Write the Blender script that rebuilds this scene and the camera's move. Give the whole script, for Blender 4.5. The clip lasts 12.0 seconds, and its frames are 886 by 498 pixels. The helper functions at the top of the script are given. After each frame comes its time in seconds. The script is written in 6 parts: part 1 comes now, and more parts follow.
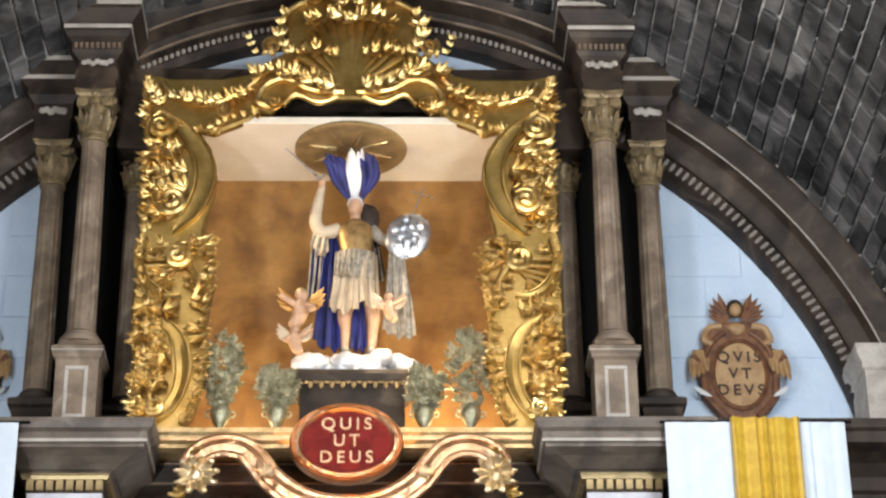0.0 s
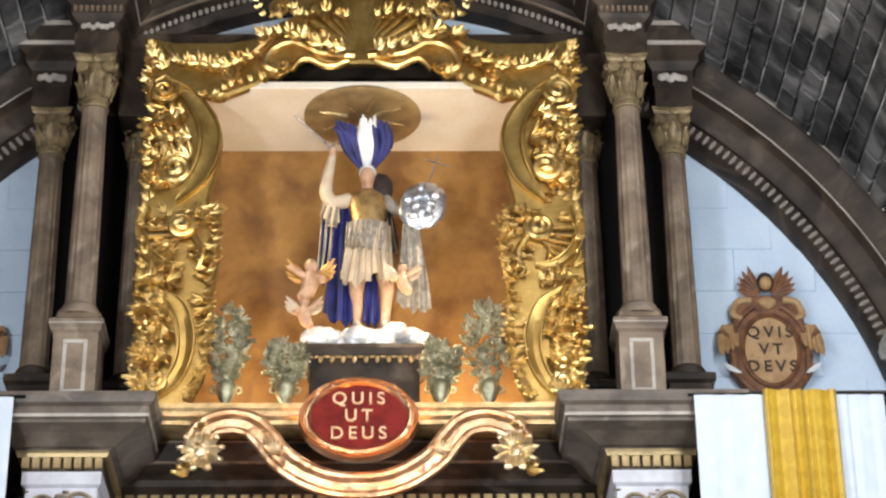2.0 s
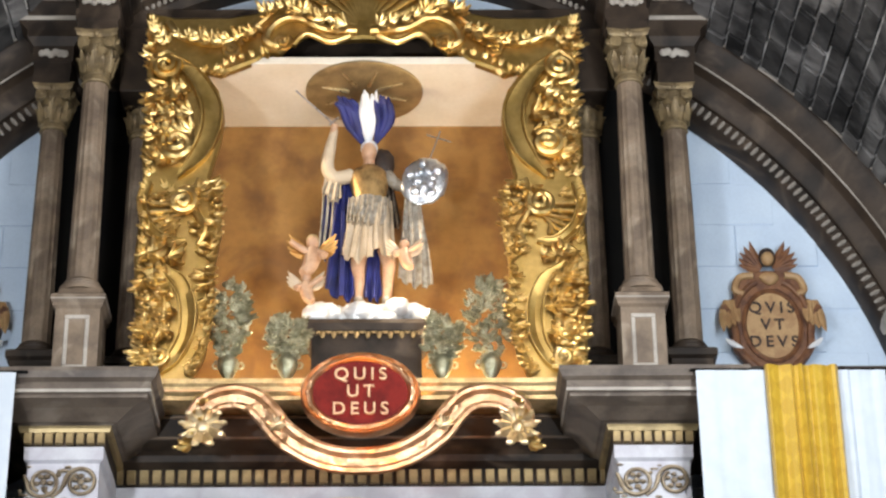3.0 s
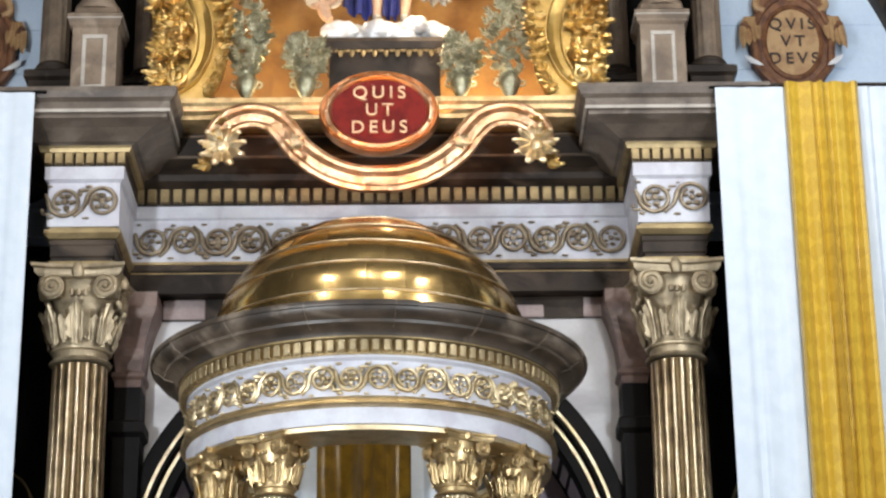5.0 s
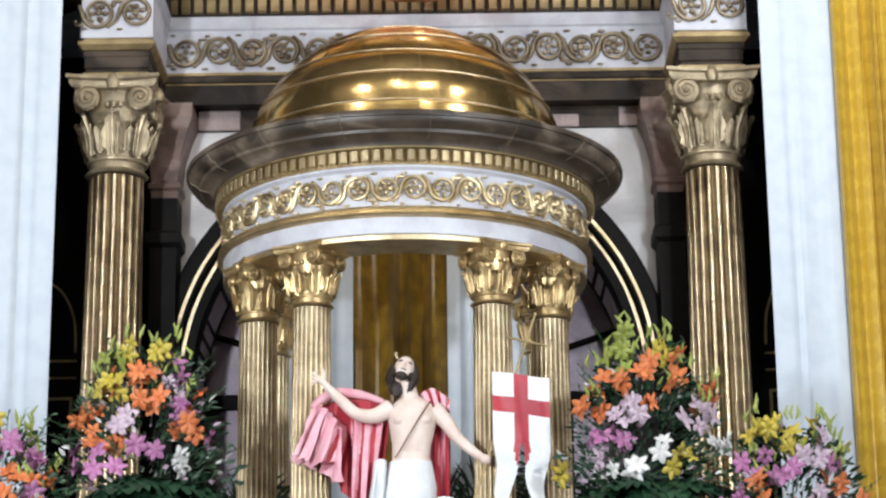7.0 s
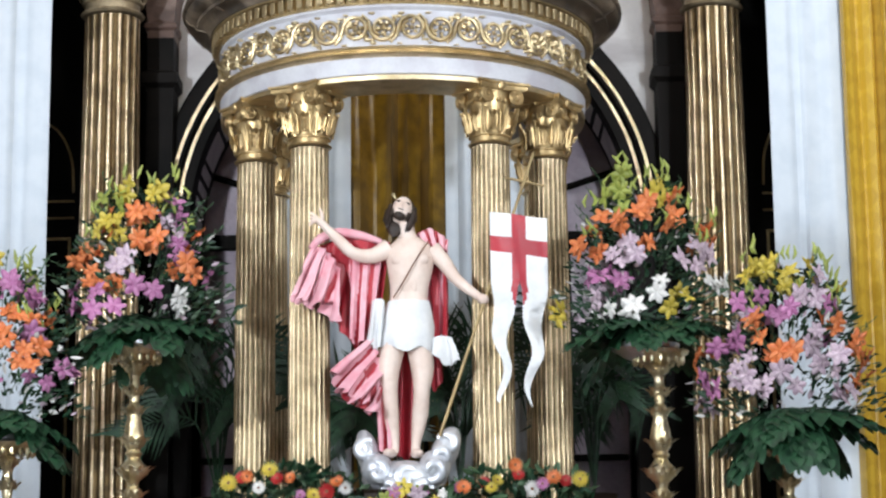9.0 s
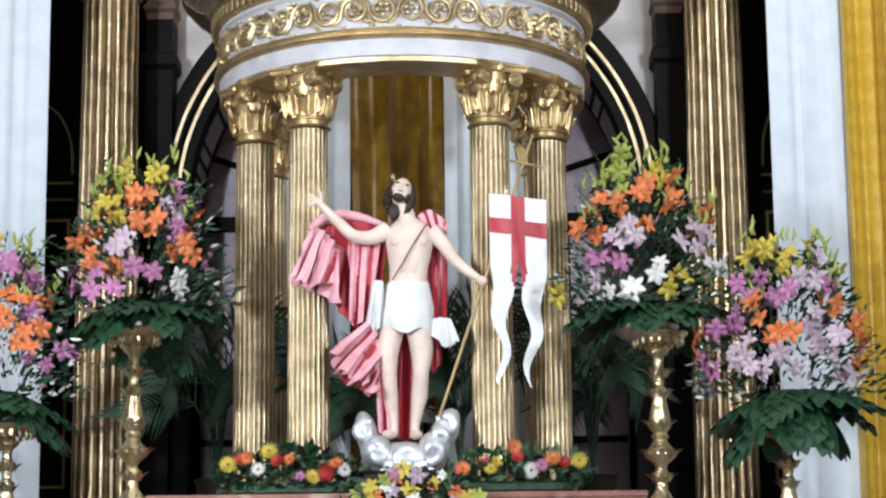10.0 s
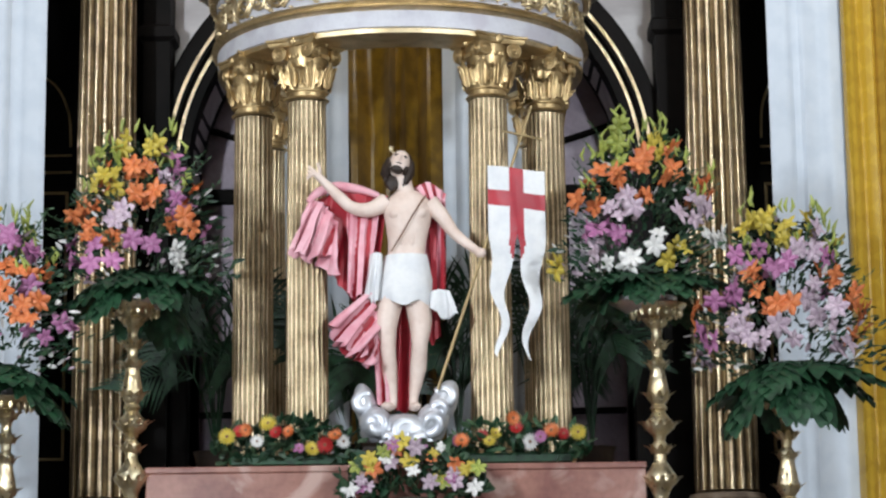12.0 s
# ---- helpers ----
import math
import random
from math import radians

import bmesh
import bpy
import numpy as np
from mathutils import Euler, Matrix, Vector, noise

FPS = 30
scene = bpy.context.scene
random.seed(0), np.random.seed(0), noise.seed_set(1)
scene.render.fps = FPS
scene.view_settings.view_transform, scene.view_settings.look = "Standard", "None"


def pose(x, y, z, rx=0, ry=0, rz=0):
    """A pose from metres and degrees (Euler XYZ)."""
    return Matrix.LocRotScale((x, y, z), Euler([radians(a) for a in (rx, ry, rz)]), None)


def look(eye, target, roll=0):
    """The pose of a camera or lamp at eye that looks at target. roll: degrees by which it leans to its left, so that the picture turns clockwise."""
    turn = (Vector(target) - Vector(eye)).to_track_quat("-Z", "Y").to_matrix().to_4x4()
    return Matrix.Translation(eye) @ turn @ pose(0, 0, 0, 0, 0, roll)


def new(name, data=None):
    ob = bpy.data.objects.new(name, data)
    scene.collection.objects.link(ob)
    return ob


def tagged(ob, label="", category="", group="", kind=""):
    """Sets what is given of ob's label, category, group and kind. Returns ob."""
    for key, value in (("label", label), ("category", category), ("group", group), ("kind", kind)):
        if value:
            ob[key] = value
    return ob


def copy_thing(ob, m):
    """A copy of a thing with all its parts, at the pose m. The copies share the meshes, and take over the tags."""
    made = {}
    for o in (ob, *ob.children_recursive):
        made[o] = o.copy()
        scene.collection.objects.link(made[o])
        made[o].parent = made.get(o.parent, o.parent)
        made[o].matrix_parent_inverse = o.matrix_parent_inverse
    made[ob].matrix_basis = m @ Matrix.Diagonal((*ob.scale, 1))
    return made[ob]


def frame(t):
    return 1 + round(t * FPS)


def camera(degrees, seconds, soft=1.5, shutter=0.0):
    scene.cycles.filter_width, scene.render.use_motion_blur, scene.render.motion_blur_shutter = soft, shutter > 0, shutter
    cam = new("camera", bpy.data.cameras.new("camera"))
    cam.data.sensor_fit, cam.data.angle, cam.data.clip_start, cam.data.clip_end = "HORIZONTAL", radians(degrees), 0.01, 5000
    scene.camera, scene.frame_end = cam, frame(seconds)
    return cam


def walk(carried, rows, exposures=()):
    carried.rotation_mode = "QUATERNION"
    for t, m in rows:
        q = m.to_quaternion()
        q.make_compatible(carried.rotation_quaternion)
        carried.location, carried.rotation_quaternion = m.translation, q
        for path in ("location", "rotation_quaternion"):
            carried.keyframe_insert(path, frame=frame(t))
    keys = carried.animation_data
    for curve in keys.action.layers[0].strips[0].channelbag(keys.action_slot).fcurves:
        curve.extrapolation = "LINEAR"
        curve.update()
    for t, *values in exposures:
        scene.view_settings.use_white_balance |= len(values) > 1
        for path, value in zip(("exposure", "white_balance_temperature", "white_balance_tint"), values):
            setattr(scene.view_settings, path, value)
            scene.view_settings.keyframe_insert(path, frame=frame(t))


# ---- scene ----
# camera: carried by someone standing in the nave, tilting down the altarpiece
cam = camera(22.5, 12.0, soft=2.4)
EYE_X, EYE_Z = 0.287, 1.6
ROWS = [
    # seconds, y, yaw, pitch, roll
    (0.0, -0.875, -1.62, 27.40, -0.68),
    (0.3, -0.05, -1.53, 28.60, -0.70),
    (0.5, 0.0, -1.51, 28.71, -0.70),
    (1.0, 0.0, -1.33, 28.45, -0.68),
    (1.5, 0.0, -1.36, 28.26, -0.68),
    (2.0, 0.0, -1.23, 28.04, -0.67),
    (2.5, 0.0, -1.11, 27.97, -0.66),
    (3.0, 0.0, -1.17, 27.41, -0.66),
    (3.2, 0.0, -1.17, 26.70, -0.65),
    (3.5, 0.0, -1.06, 25.13, -0.63),
    (3.7, 0.0, -1.01, 24.10, -0.63),
    (5.3, 0.0, -0.31, 19.52, -0.61),
    (5.5, 0.0, -0.11, 19.02, -0.58),
    (6.0, 0.0, 0.29, 17.53, -0.57),
    (6.5, 0.0, 0.39, 16.61, -0.59),
    (7.0, 0.0, 0.45, 15.30, -0.59),
    (7.5, 0.0, 0.50, 14.02, -0.58),
    (7.7, 0.0, 0.50, 13.67, -0.59),
    (9.3, 0.0, 0.43, 10.92, -0.59),
    (9.5, 0.0, 0.43, 10.86, -0.59),
    (10.0, 0.0, 0.42, 10.72, -0.60),
    (10.5, 0.0, 0.41, 10.40, -0.63),
    (11.0, 0.0, 0.35, 9.89, -0.64),
    (11.5, 0.0, 0.40, 9.90, -0.67),
    (12.0, 0.0, 0.39, 10.00, -0.69),
]
EXPOSURE = 0.04
walk(cam, [(t, pose(EYE_X, y, EYE_Z, 90 + pitch, 0, yaw) @ pose(0, 0, 0, 0, 0, roll)) for t, y, yaw, pitch, roll in ROWS],
     exposures=[(0.0, EXPOSURE), (10.4, EXPOSURE), (11.0, EXPOSURE - 0.20), (12.0, EXPOSURE - 0.26)])

# ---- light: the lamps of a church in the evening, and added fills ----
world = bpy.data.worlds.new("world")
scene.world = world
world.use_nodes = True
world.node_tree.nodes["Background"].inputs[0].default_value = (0.55, 0.62, 0.8, 1)
world.node_tree.nodes["Background"].inputs[1].default_value = 0.02


def lamp(name, kind, watts, colour, eye, target, size=0.3, size_y=None, spread=None, spot=None):
    data = bpy.data.lights.new(name, kind)
    data.energy, data.color = watts, colour
    if kind == "AREA":
        data.shape, data.size, data.size_y = "RECTANGLE", size, size_y or size
        if spread:
            data.spread = radians(spread)
    elif kind == "SPOT":
        data.shadow_soft_size, data.spot_size, data.spot_blend = size, radians(spot or 60), 0.6
    else:
        data.shadow_soft_size = size
    ob = new(name, data)
    ob.matrix_world = look(eye, target)
    return ob


COOL, WARM, AMBER = (0.86, 0.93, 1.0), (1.0, 0.78, 0.48), (1.0, 0.36, 0.10)
# unseen floodlights at the nave's sides and hanging lamps, all in front of the altar and outside the view
lamp("flood_lamp", "AREA", 385, COOL, (-3.6, 6.0, 4.7), (0.3, 14, 5.6), 0.4, 0.3)
lamp("flood_lamp", "AREA", 270, COOL, (3.6, 6.0, 4.7), (-0.3, 14, 5.6), 0.4, 0.3)
# low fill pair added to brighten the statue and lower columns, no real lamps
lamp("altar_lamp", "AREA", 36, COOL, (-1.9, 7.0, 2.4), (-0.3, 13.5, 4.4), 0.25)
lamp("altar_lamp", "AREA", 18, COOL, (1.9, 7.0, 2.4), (0.3, 13.5, 4.4), 0.25)
for x in (-2.2, -0.3, 1.1, 2.9):
    lamp("chandelier_lamp", "POINT", 112, (1.0, 0.95, 0.90), (x, 10.0, 9.7), (x, 10.0, 0), 0.12)
# unseen fill added inside the drum to brighten the curtain
lamp("temple_lamp", "AREA", 4.5, (1.0, 0.93, 0.82), (-0.055, 13.35, 5.55), (-0.055, 14.0, 4.2), 0.5, 0.25)
# fill added out of view to lift the dark right side of the vault
lamp("vault_lamp", "AREA", 190, COOL, (4.0, 8.0, 8.2), (3.4, 13.0, 11.6), 0.4)
# warm lamps hidden in the niche behind its front moulding
lamp("niche_spot", "SPOT", 240, (1.0, 0.82, 0.60), (1.14, 14.14, 10.22), (0.16, 14.32, 8.55), 0.03, spot=26)
lamp("niche_spot", "SPOT", 80, (1.0, 0.80, 0.54), (-1.14, 14.14, 10.22), (0.0, 14.40, 9.0), 0.03, spot=50)
lamp("niche_lamp", "AREA", 17, WARM, (-0.72, 14.34, 7.86), (-0.5, 14.75, 9.6), 0.3, 0.1)
lamp("niche_lamp", "AREA", 24, WARM, (0.72, 14.34, 7.86), (0.5, 14.75, 9.6), 0.3, 0.1)
# a bare bulb set among the clouds at the statue's feet
lamp("cloud_bulb", "POINT", 6, (1.0, 0.80, 0.54), (0.22, 14.12, 8.66), (0.2, 14.4, 8.6), 0.03)
# amber spots added above the dome, replacing the warm glow at the plaque
lamp("plaque_lamp", "SPOT", 22, AMBER, (-0.35, 13.42, 6.70), (-0.38, 13.88, 7.45), 0.03, spot=75)
lamp("plaque_lamp", "SPOT", 22, AMBER, (0.35, 13.42, 6.70), (0.38, 13.88, 7.45), 0.03, spot=75)


# ---- materials ----
def mat(name, a, b=None, rough=0.6, metal=0.0, scale=6.0, bump=0.15, fine=60.0, rough_to=None, stain=None, lo=0.42, hi=0.62, vary=0.0, sheen=0.0, grain=0.003, spec=0.5, island=0.0, dirt=0.35):
    m = bpy.data.materials.new(name)
    m.use_nodes = True
    n, l = m.node_tree.nodes, m.node_tree.links
    p = n["Principled BSDF"]
    tc = n.new("ShaderNodeTexCoord")
    big, small = n.new("ShaderNodeTexNoise"), n.new("ShaderNodeTexNoise")
    for t, s, d in ((big, scale, 6), (small, fine, 4)):
        t.inputs["Scale"].default_value, t.inputs["Detail"].default_value = s, d
        l.new(tc.outputs["Object"], t.inputs["Vector"])
    ramp = n.new("ShaderNodeValToRGB")
    ramp.color_ramp.elements[0].position, ramp.color_ramp.elements[1].position = lo, hi
    ramp.color_ramp.elements[0].color = (*a, 1)
    ramp.color_ramp.elements[1].color = (*(b or a), 1)
    l.new(big.outputs["Fac"], ramp.inputs["Fac"])
    out = ramp.outputs["Color"]
    mix = n.new("ShaderNodeMix")
    mix.data_type, mix.blend_type = "RGBA", "MULTIPLY"
    mix.inputs["Factor"].default_value = dirt
    l.new(out, mix.inputs["A"])
    gr = n.new("ShaderNodeValToRGB")
    gr.color_ramp.elements[0].position, gr.color_ramp.elements[1].position = 0.3, 0.6
    gr.color_ramp.elements[0].color = (0.55, 0.55, 0.55, 1)
    l.new(small.outputs["Fac"], gr.inputs["Fac"])
    l.new(gr.outputs["Color"], mix.inputs["B"])
    out = mix.outputs["Result"]
    if stain:
        mus = n.new("ShaderNodeTexNoise")
        mus.inputs["Scale"].default_value, mus.inputs["Detail"].default_value = scale * 0.45, 8
        mus.inputs["Distortion"].default_value = 1.2
        l.new(tc.outputs["Object"], mus.inputs["Vector"])
        sr = n.new("ShaderNodeValToRGB")
        sr.color_ramp.elements[0].position, sr.color_ramp.elements[1].position = 0.55, 0.66
        l.new(mus.outputs["Fac"], sr.inputs["Fac"])
        m2 = n.new("ShaderNodeMix")
        m2.data_type = "RGBA"
        l.new(sr.outputs["Color"], m2.inputs["Factor"])
        l.new(out, m2.inputs["A"])
        m2.inputs["B"].default_value = (*stain, 1)
        out = m2.outputs["Result"]
    if vary:
        info = n.new("ShaderNodeObjectInfo")
        hsv = n.new("ShaderNodeHueSaturation")
        mr = n.new("ShaderNodeMapRange")
        mr.inputs["To Min"].default_value, mr.inputs["To Max"].default_value = 1 - vary, 1 + vary
        l.new(info.outputs["Random"], mr.inputs["Value"])
        l.new(mr.outputs["Result"], hsv.inputs["Value"])
        l.new(out, hsv.inputs["Color"])
        out = hsv.outputs["Color"]
    if island:
        geo = n.new("ShaderNodeNewGeometry")
        hv, im = n.new("ShaderNodeHueSaturation"), n.new("ShaderNodeMapRange")
        im.inputs["To Min"].default_value, im.inputs["To Max"].default_value = 1 - island, 1 + island
        l.new(geo.outputs["Random Per Island"], im.inputs["Value"])
        l.new(im.outputs["Result"], hv.inputs["Value"])
        l.new(out, hv.inputs["Color"])
        out = hv.outputs["Color"]
    l.new(out, p.inputs["Base Color"])
    p.inputs["Metallic"].default_value = metal
    rr = n.new("ShaderNodeMapRange")
    rr.inputs["To Min"].default_value, rr.inputs["To Max"].default_value = rough, rough_to or min(1, rough + 0.15)
    l.new(small.outputs["Fac"], rr.inputs["Value"])
    l.new(rr.outputs["Result"], p.inputs["Roughness"])
    p.inputs["Specular IOR Level"].default_value = spec
    if sheen:
        p.inputs["Sheen Weight"].default_value = sheen
    if bump:
        bp = n.new("ShaderNodeBump")
        bp.inputs["Strength"].default_value, bp.inputs["Distance"].default_value = bump, grain
        l.new(small.outputs["Fac"], bp.inputs["Height"])
        l.new(bp.outputs["Normal"], p.inputs["Normal"])
    return m


GOLD = mat("gold_leaf", (0.88, 0.64, 0.27), (0.70, 0.46, 0.15), 0.22, 1.0, 5, 0.35, 26, 0.42, grain=0.005)
GILT_DULL = mat("dull_gold_ground", (0.56, 0.38, 0.13), (0.42, 0.275, 0.08), 0.33, 1.0, 5, 0.3, 26, 0.50, grain=0.004)
GOLD_OLD = mat("worn_gold_leaf", (0.76, 0.62, 0.39), (0.54, 0.42, 0.24), 0.32, 1.0, 7, 0.5, 60, 0.58, grain=0.006)
SHAFT_GOLD = mat("bright_gilded_fillet", (0.92, 0.74, 0.49), (0.72, 0.55, 0.33), 0.20, 1.0, 9, 0.7, 44, 0.46, grain=0.012)
GOLD_PAINT = mat("dull_gold_paint", (0.46, 0.34, 0.17), (0.30, 0.22, 0.11), 0.4, 0.6, 6, 0.3, 70)
DOME_GOLD = mat("dome_gold_leaf", (0.80, 0.57, 0.24), (0.64, 0.43, 0.15), 0.13, 1.0, 3, 0.28, 7, 0.24, vary=0.10, grain=0.012)
# gilding tinted red, so the warm light round the plaque is in its colour
WARM_GOLD = mat("gilded_copper", (0.86, 0.53, 0.31), (0.68, 0.38, 0.19), 0.24, 1.0, 6, 0.8, 13, 0.4, grain=0.03)
GILT_PALE = mat("pale_gilding", (0.90, 0.74, 0.50), (0.74, 0.56, 0.33), 0.22, 1.0, 6, 0.5, 30, 0.42, grain=0.005)
BRASS = mat("polished_brass", (0.90, 0.79, 0.55), (0.66, 0.53, 0.31), 0.20, 1.0, 9, 0.8, 36, 0.40, grain=0.012)
CLOUD_WHITE = mat("white_silvered_paint", (0.84, 0.83, 0.82), (0.74, 0.73, 0.72), 0.25, 0.25, 6, 0.4, 30, 0.4)
LETTER = mat("gilt_lettering", (0.74, 0.50, 0.31), (0.60, 0.38, 0.21), 0.35, 0.4, 12, 0.1, 60)
SILVER = mat("silvered_metal", (0.72, 0.74, 0.78), (0.52, 0.55, 0.60), 0.2, 0.9, 6, 0.4, 30, 0.4, grain=0.006)
CLOUD_SILVER = mat("bright_silvered_carving", (0.76, 0.78, 0.82), (0.58, 0.60, 0.66), 0.34, 0.6, 5, 0.2, 20, 0.5)
STONE = mat("grey_brown_stone", (0.235, 0.170, 0.115), (0.135, 0.096, 0.066), 0.5, 0.0, 5, 0.4, 50, stain=(0.33, 0.26, 0.19))
WORN_CAP = mat("worn_gilded_stone", (0.50, 0.40, 0.26), (0.30, 0.235, 0.15), 0.36, 0.6, 9, 0.5, 50)
GREATCAP = mat("aged_gilded_carving", (0.64, 0.47, 0.24), (0.40, 0.28, 0.13), 0.30, 0.8, 9, 0.4, 50)
CAPITAL = mat("dull_gilded_stone", (0.34, 0.25, 0.13), (0.18, 0.13, 0.07), 0.4, 0.35, 12, 0.5, 60)
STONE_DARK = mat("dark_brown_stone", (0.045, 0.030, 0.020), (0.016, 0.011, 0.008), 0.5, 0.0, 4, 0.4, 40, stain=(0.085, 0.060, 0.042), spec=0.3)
STONE_PALE = mat("pale_grey_stone", (0.50, 0.45, 0.39), (0.34, 0.30, 0.255), 0.6, 0.0, 5, 0.4, 60)
# near-black wood; on the temple's back it stands in for deep shade
WOOD_AND_SHADE = mat("near_black_wood", (0.006, 0.005, 0.004), (0.003, 0.003, 0.003), 0.6, 0.0, 3, 0.2, 30, spec=0.1)
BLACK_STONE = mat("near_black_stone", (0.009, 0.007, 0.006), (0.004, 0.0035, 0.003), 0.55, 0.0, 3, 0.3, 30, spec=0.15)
# gilding of the flute hollows, darkened so their shade is in the colour
SHADED_FLUTE = mat("dark_gilded_flutes", (0.20, 0.13, 0.055), (0.09, 0.058, 0.026), 0.4, 0.7, 9, 0.4, 60)
SHADED_FLUTE_PALE = mat("worn_gilded_flutes", (0.36, 0.28, 0.16), (0.20, 0.15, 0.085), 0.4, 0.7, 9, 0.4, 60)
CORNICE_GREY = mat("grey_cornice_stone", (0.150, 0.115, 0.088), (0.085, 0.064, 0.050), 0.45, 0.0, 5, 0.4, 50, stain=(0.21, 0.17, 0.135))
CORNICE = mat("dark_brown_cornice_stone", (0.078, 0.056, 0.040), (0.036, 0.026, 0.019), 0.30, 0.0, 5, 0.4, 50, 0.5, stain=(0.20, 0.155, 0.115))
VAULT = mat("black_basalt_blocks", (0.085, 0.080, 0.078), (0.024, 0.023, 0.023), 0.75, 0.0, 3.2, 1.0, 16, stain=(0.15, 0.143, 0.138), grain=0.016, island=0.65, spec=0.25)
MORTAR = mat("pale_mortar", (0.72, 0.70, 0.68), (0.20, 0.19, 0.185), 0.9, 0.0, 1.6, 0.6, 30, lo=0.40, hi=0.56)
LUNETTE = mat("pale_blue_limewash", (0.56, 0.66, 0.78), (0.50, 0.60, 0.73), 0.85, 0.0, 2.0, 0.2, 40, dirt=0.12)
PLASTER = mat("white_plaster_with_grey_stains", (0.78, 0.76, 0.76), (0.70, 0.68, 0.69), 0.75, 0.0, 1.6, 0.2, 40, stain=(0.46, 0.43, 0.44), dirt=0.12)
LILAC = mat("lilac_grey_plaster", (0.60, 0.52, 0.59), (0.46, 0.385, 0.45), 0.8, 0.0, 2.4, 0.2, 30, stain=(0.66, 0.60, 0.65))
PINK_BLOCK = mat("pinkish_stone_block", (0.50, 0.40, 0.38), (0.40, 0.31, 0.30), 0.7, 0.0, 4, 0.2, 40, vary=0.2)
# darker copy of the gold cloth, with the temple's inner shade in its colour
SHADED_CLOTH = mat("brown_gold_satin", (0.27, 0.155, 0.012), (0.16, 0.088, 0.007), 0.28, 0.0, 9, 0.2, 120, sheen=0.1)
SCROLL = mat("darkened_gilt_scrolls", (0.36, 0.29, 0.20), (0.20, 0.15, 0.10), 0.36, 0.6, 8, 0.4, 60)
PILASTER_CAP = mat("reddish_brown_stone", (0.20, 0.12, 0.095), (0.11, 0.065, 0.05), 0.5, 0.0, 6, 0.4, 40, stain=(0.30, 0.22, 0.19))
WHITE_PAINT = mat("white_enamel_paint", (0.62, 0.62, 0.66), (0.54, 0.53, 0.58), 0.4, 0.0, 6, 0.1, 50, stain=(0.50, 0.48, 0.53), dirt=0.15)
MARBLE = mat("pink_marble", (0.36, 0.17, 0.13), (0.24, 0.10, 0.08), 0.25, 0.0, 5, 0.15, 30, stain=(0.50, 0.33, 0.28))
NICHE_WALL = mat("ochre_plaster", (0.36, 0.18, 0.045), (0.21, 0.095, 0.024), 0.7, 0.0, 2.6, 0.5, 14, stain=(0.17, 0.08, 0.026))
CREAM = mat("cream_plaster", (0.78, 0.70, 0.58), (0.72, 0.63, 0.50), 0.8, 0.0, 3.0, 0.2, 30, dirt=0.12)
FLOOR = mat("worn_floor_stone", (0.12, 0.10, 0.085), (0.08, 0.068, 0.058), 0.4, 0.0, 2, 0.2, 30)
NAVE = mat("nave_stone", (0.42, 0.40, 0.38), (0.32, 0.305, 0.29), 0.8, 0.0, 1.5, 0.2, 20)
WHITE_CLOTH = mat("white_satin_cloth", (0.62, 0.675, 0.74), (0.57, 0.63, 0.70), 0.55, 0.0, 8, 0.1, 300, sheen=0.1, dirt=0.12)
GOLD_CLOTH = mat("mustard_gold_cloth", (0.60, 0.375, 0.028), (0.52, 0.315, 0.019), 0.36, 0.0, 15, 0.3, 120, sheen=0.15, lo=0.46, hi=0.54)
# woven medallions on the gold cloth
gt = GOLD_CLOTH.node_tree
waves = []
for axis, sc in (("X", 2.5), ("Z", 2.1)):
    w = gt.nodes.new("ShaderNodeTexWave")
    w.bands_direction = axis
    w.inputs["Scale"].default_value, w.inputs["Distortion"].default_value, w.inputs["Detail Scale"].default_value = sc, 1.6, 3.0
    gt.links.new(gt.nodes["Texture Coordinate"].outputs["Object"], w.inputs["Vector"])
    waves.append(w)
prod = gt.nodes.new("ShaderNodeMath")
prod.operation = "ADD"
for k, w in enumerate(waves):
    gt.links.new(w.outputs["Fac"], prod.inputs[k])
half_sum = gt.nodes.new("ShaderNodeMath")
half_sum.operation = "MULTIPLY"
half_sum.inputs[1].default_value = 0.5
gt.links.new(prod.outputs[0], half_sum.inputs[0])
gt.links.new(half_sum.outputs[0], gt.nodes["Color Ramp"].inputs["Fac"])
MAROON = mat("dark_red_enamel", (0.19, 0.016, 0.012), (0.12, 0.010, 0.008), 0.5, 0.0, 8, 0.1, 60, spec=0.15)
BROWN_PAINT = mat("painted_brown_wood", (0.20, 0.085, 0.035), (0.10, 0.038, 0.018), 0.5, 0.0, 14, 0.3, 60)
TAN_PAINT = mat("painted_tan_wood", (0.42, 0.26, 0.12), (0.32, 0.18, 0.08), 0.5, 0.0, 10, 0.2, 60)
INK = mat("dark_lettering", (0.04, 0.02, 0.015), (0.03, 0.018, 0.012), 0.6, 0.0, 10, 0.0)
SKIN = mat("painted_pale_skin", (0.80, 0.655, 0.575), (0.73, 0.57, 0.49), 0.38, 0.0, 9, 0.1, 40, dirt=0.12)
SKIN_WARM = mat("painted_warm_skin", (0.60, 0.37, 0.23), (0.48, 0.27, 0.16), 0.4, 0.0, 9, 0.1, 40)
ARMOUR = mat("gilt_armour_paint", (0.50, 0.32, 0.13), (0.28, 0.17, 0.07), 0.35, 0.7, 16, 0.5, 50)
ORANGE_GILT = mat("orange_gilded_wing", (0.62, 0.34, 0.10), (0.48, 0.24, 0.06), 0.35, 0.5, 9, 0.2, 40)
HAIR = mat("painted_dark_brown_hair", (0.035, 0.020, 0.014), (0.022, 0.014, 0.010), 0.5, 0.0, 40, 0.6, 90)
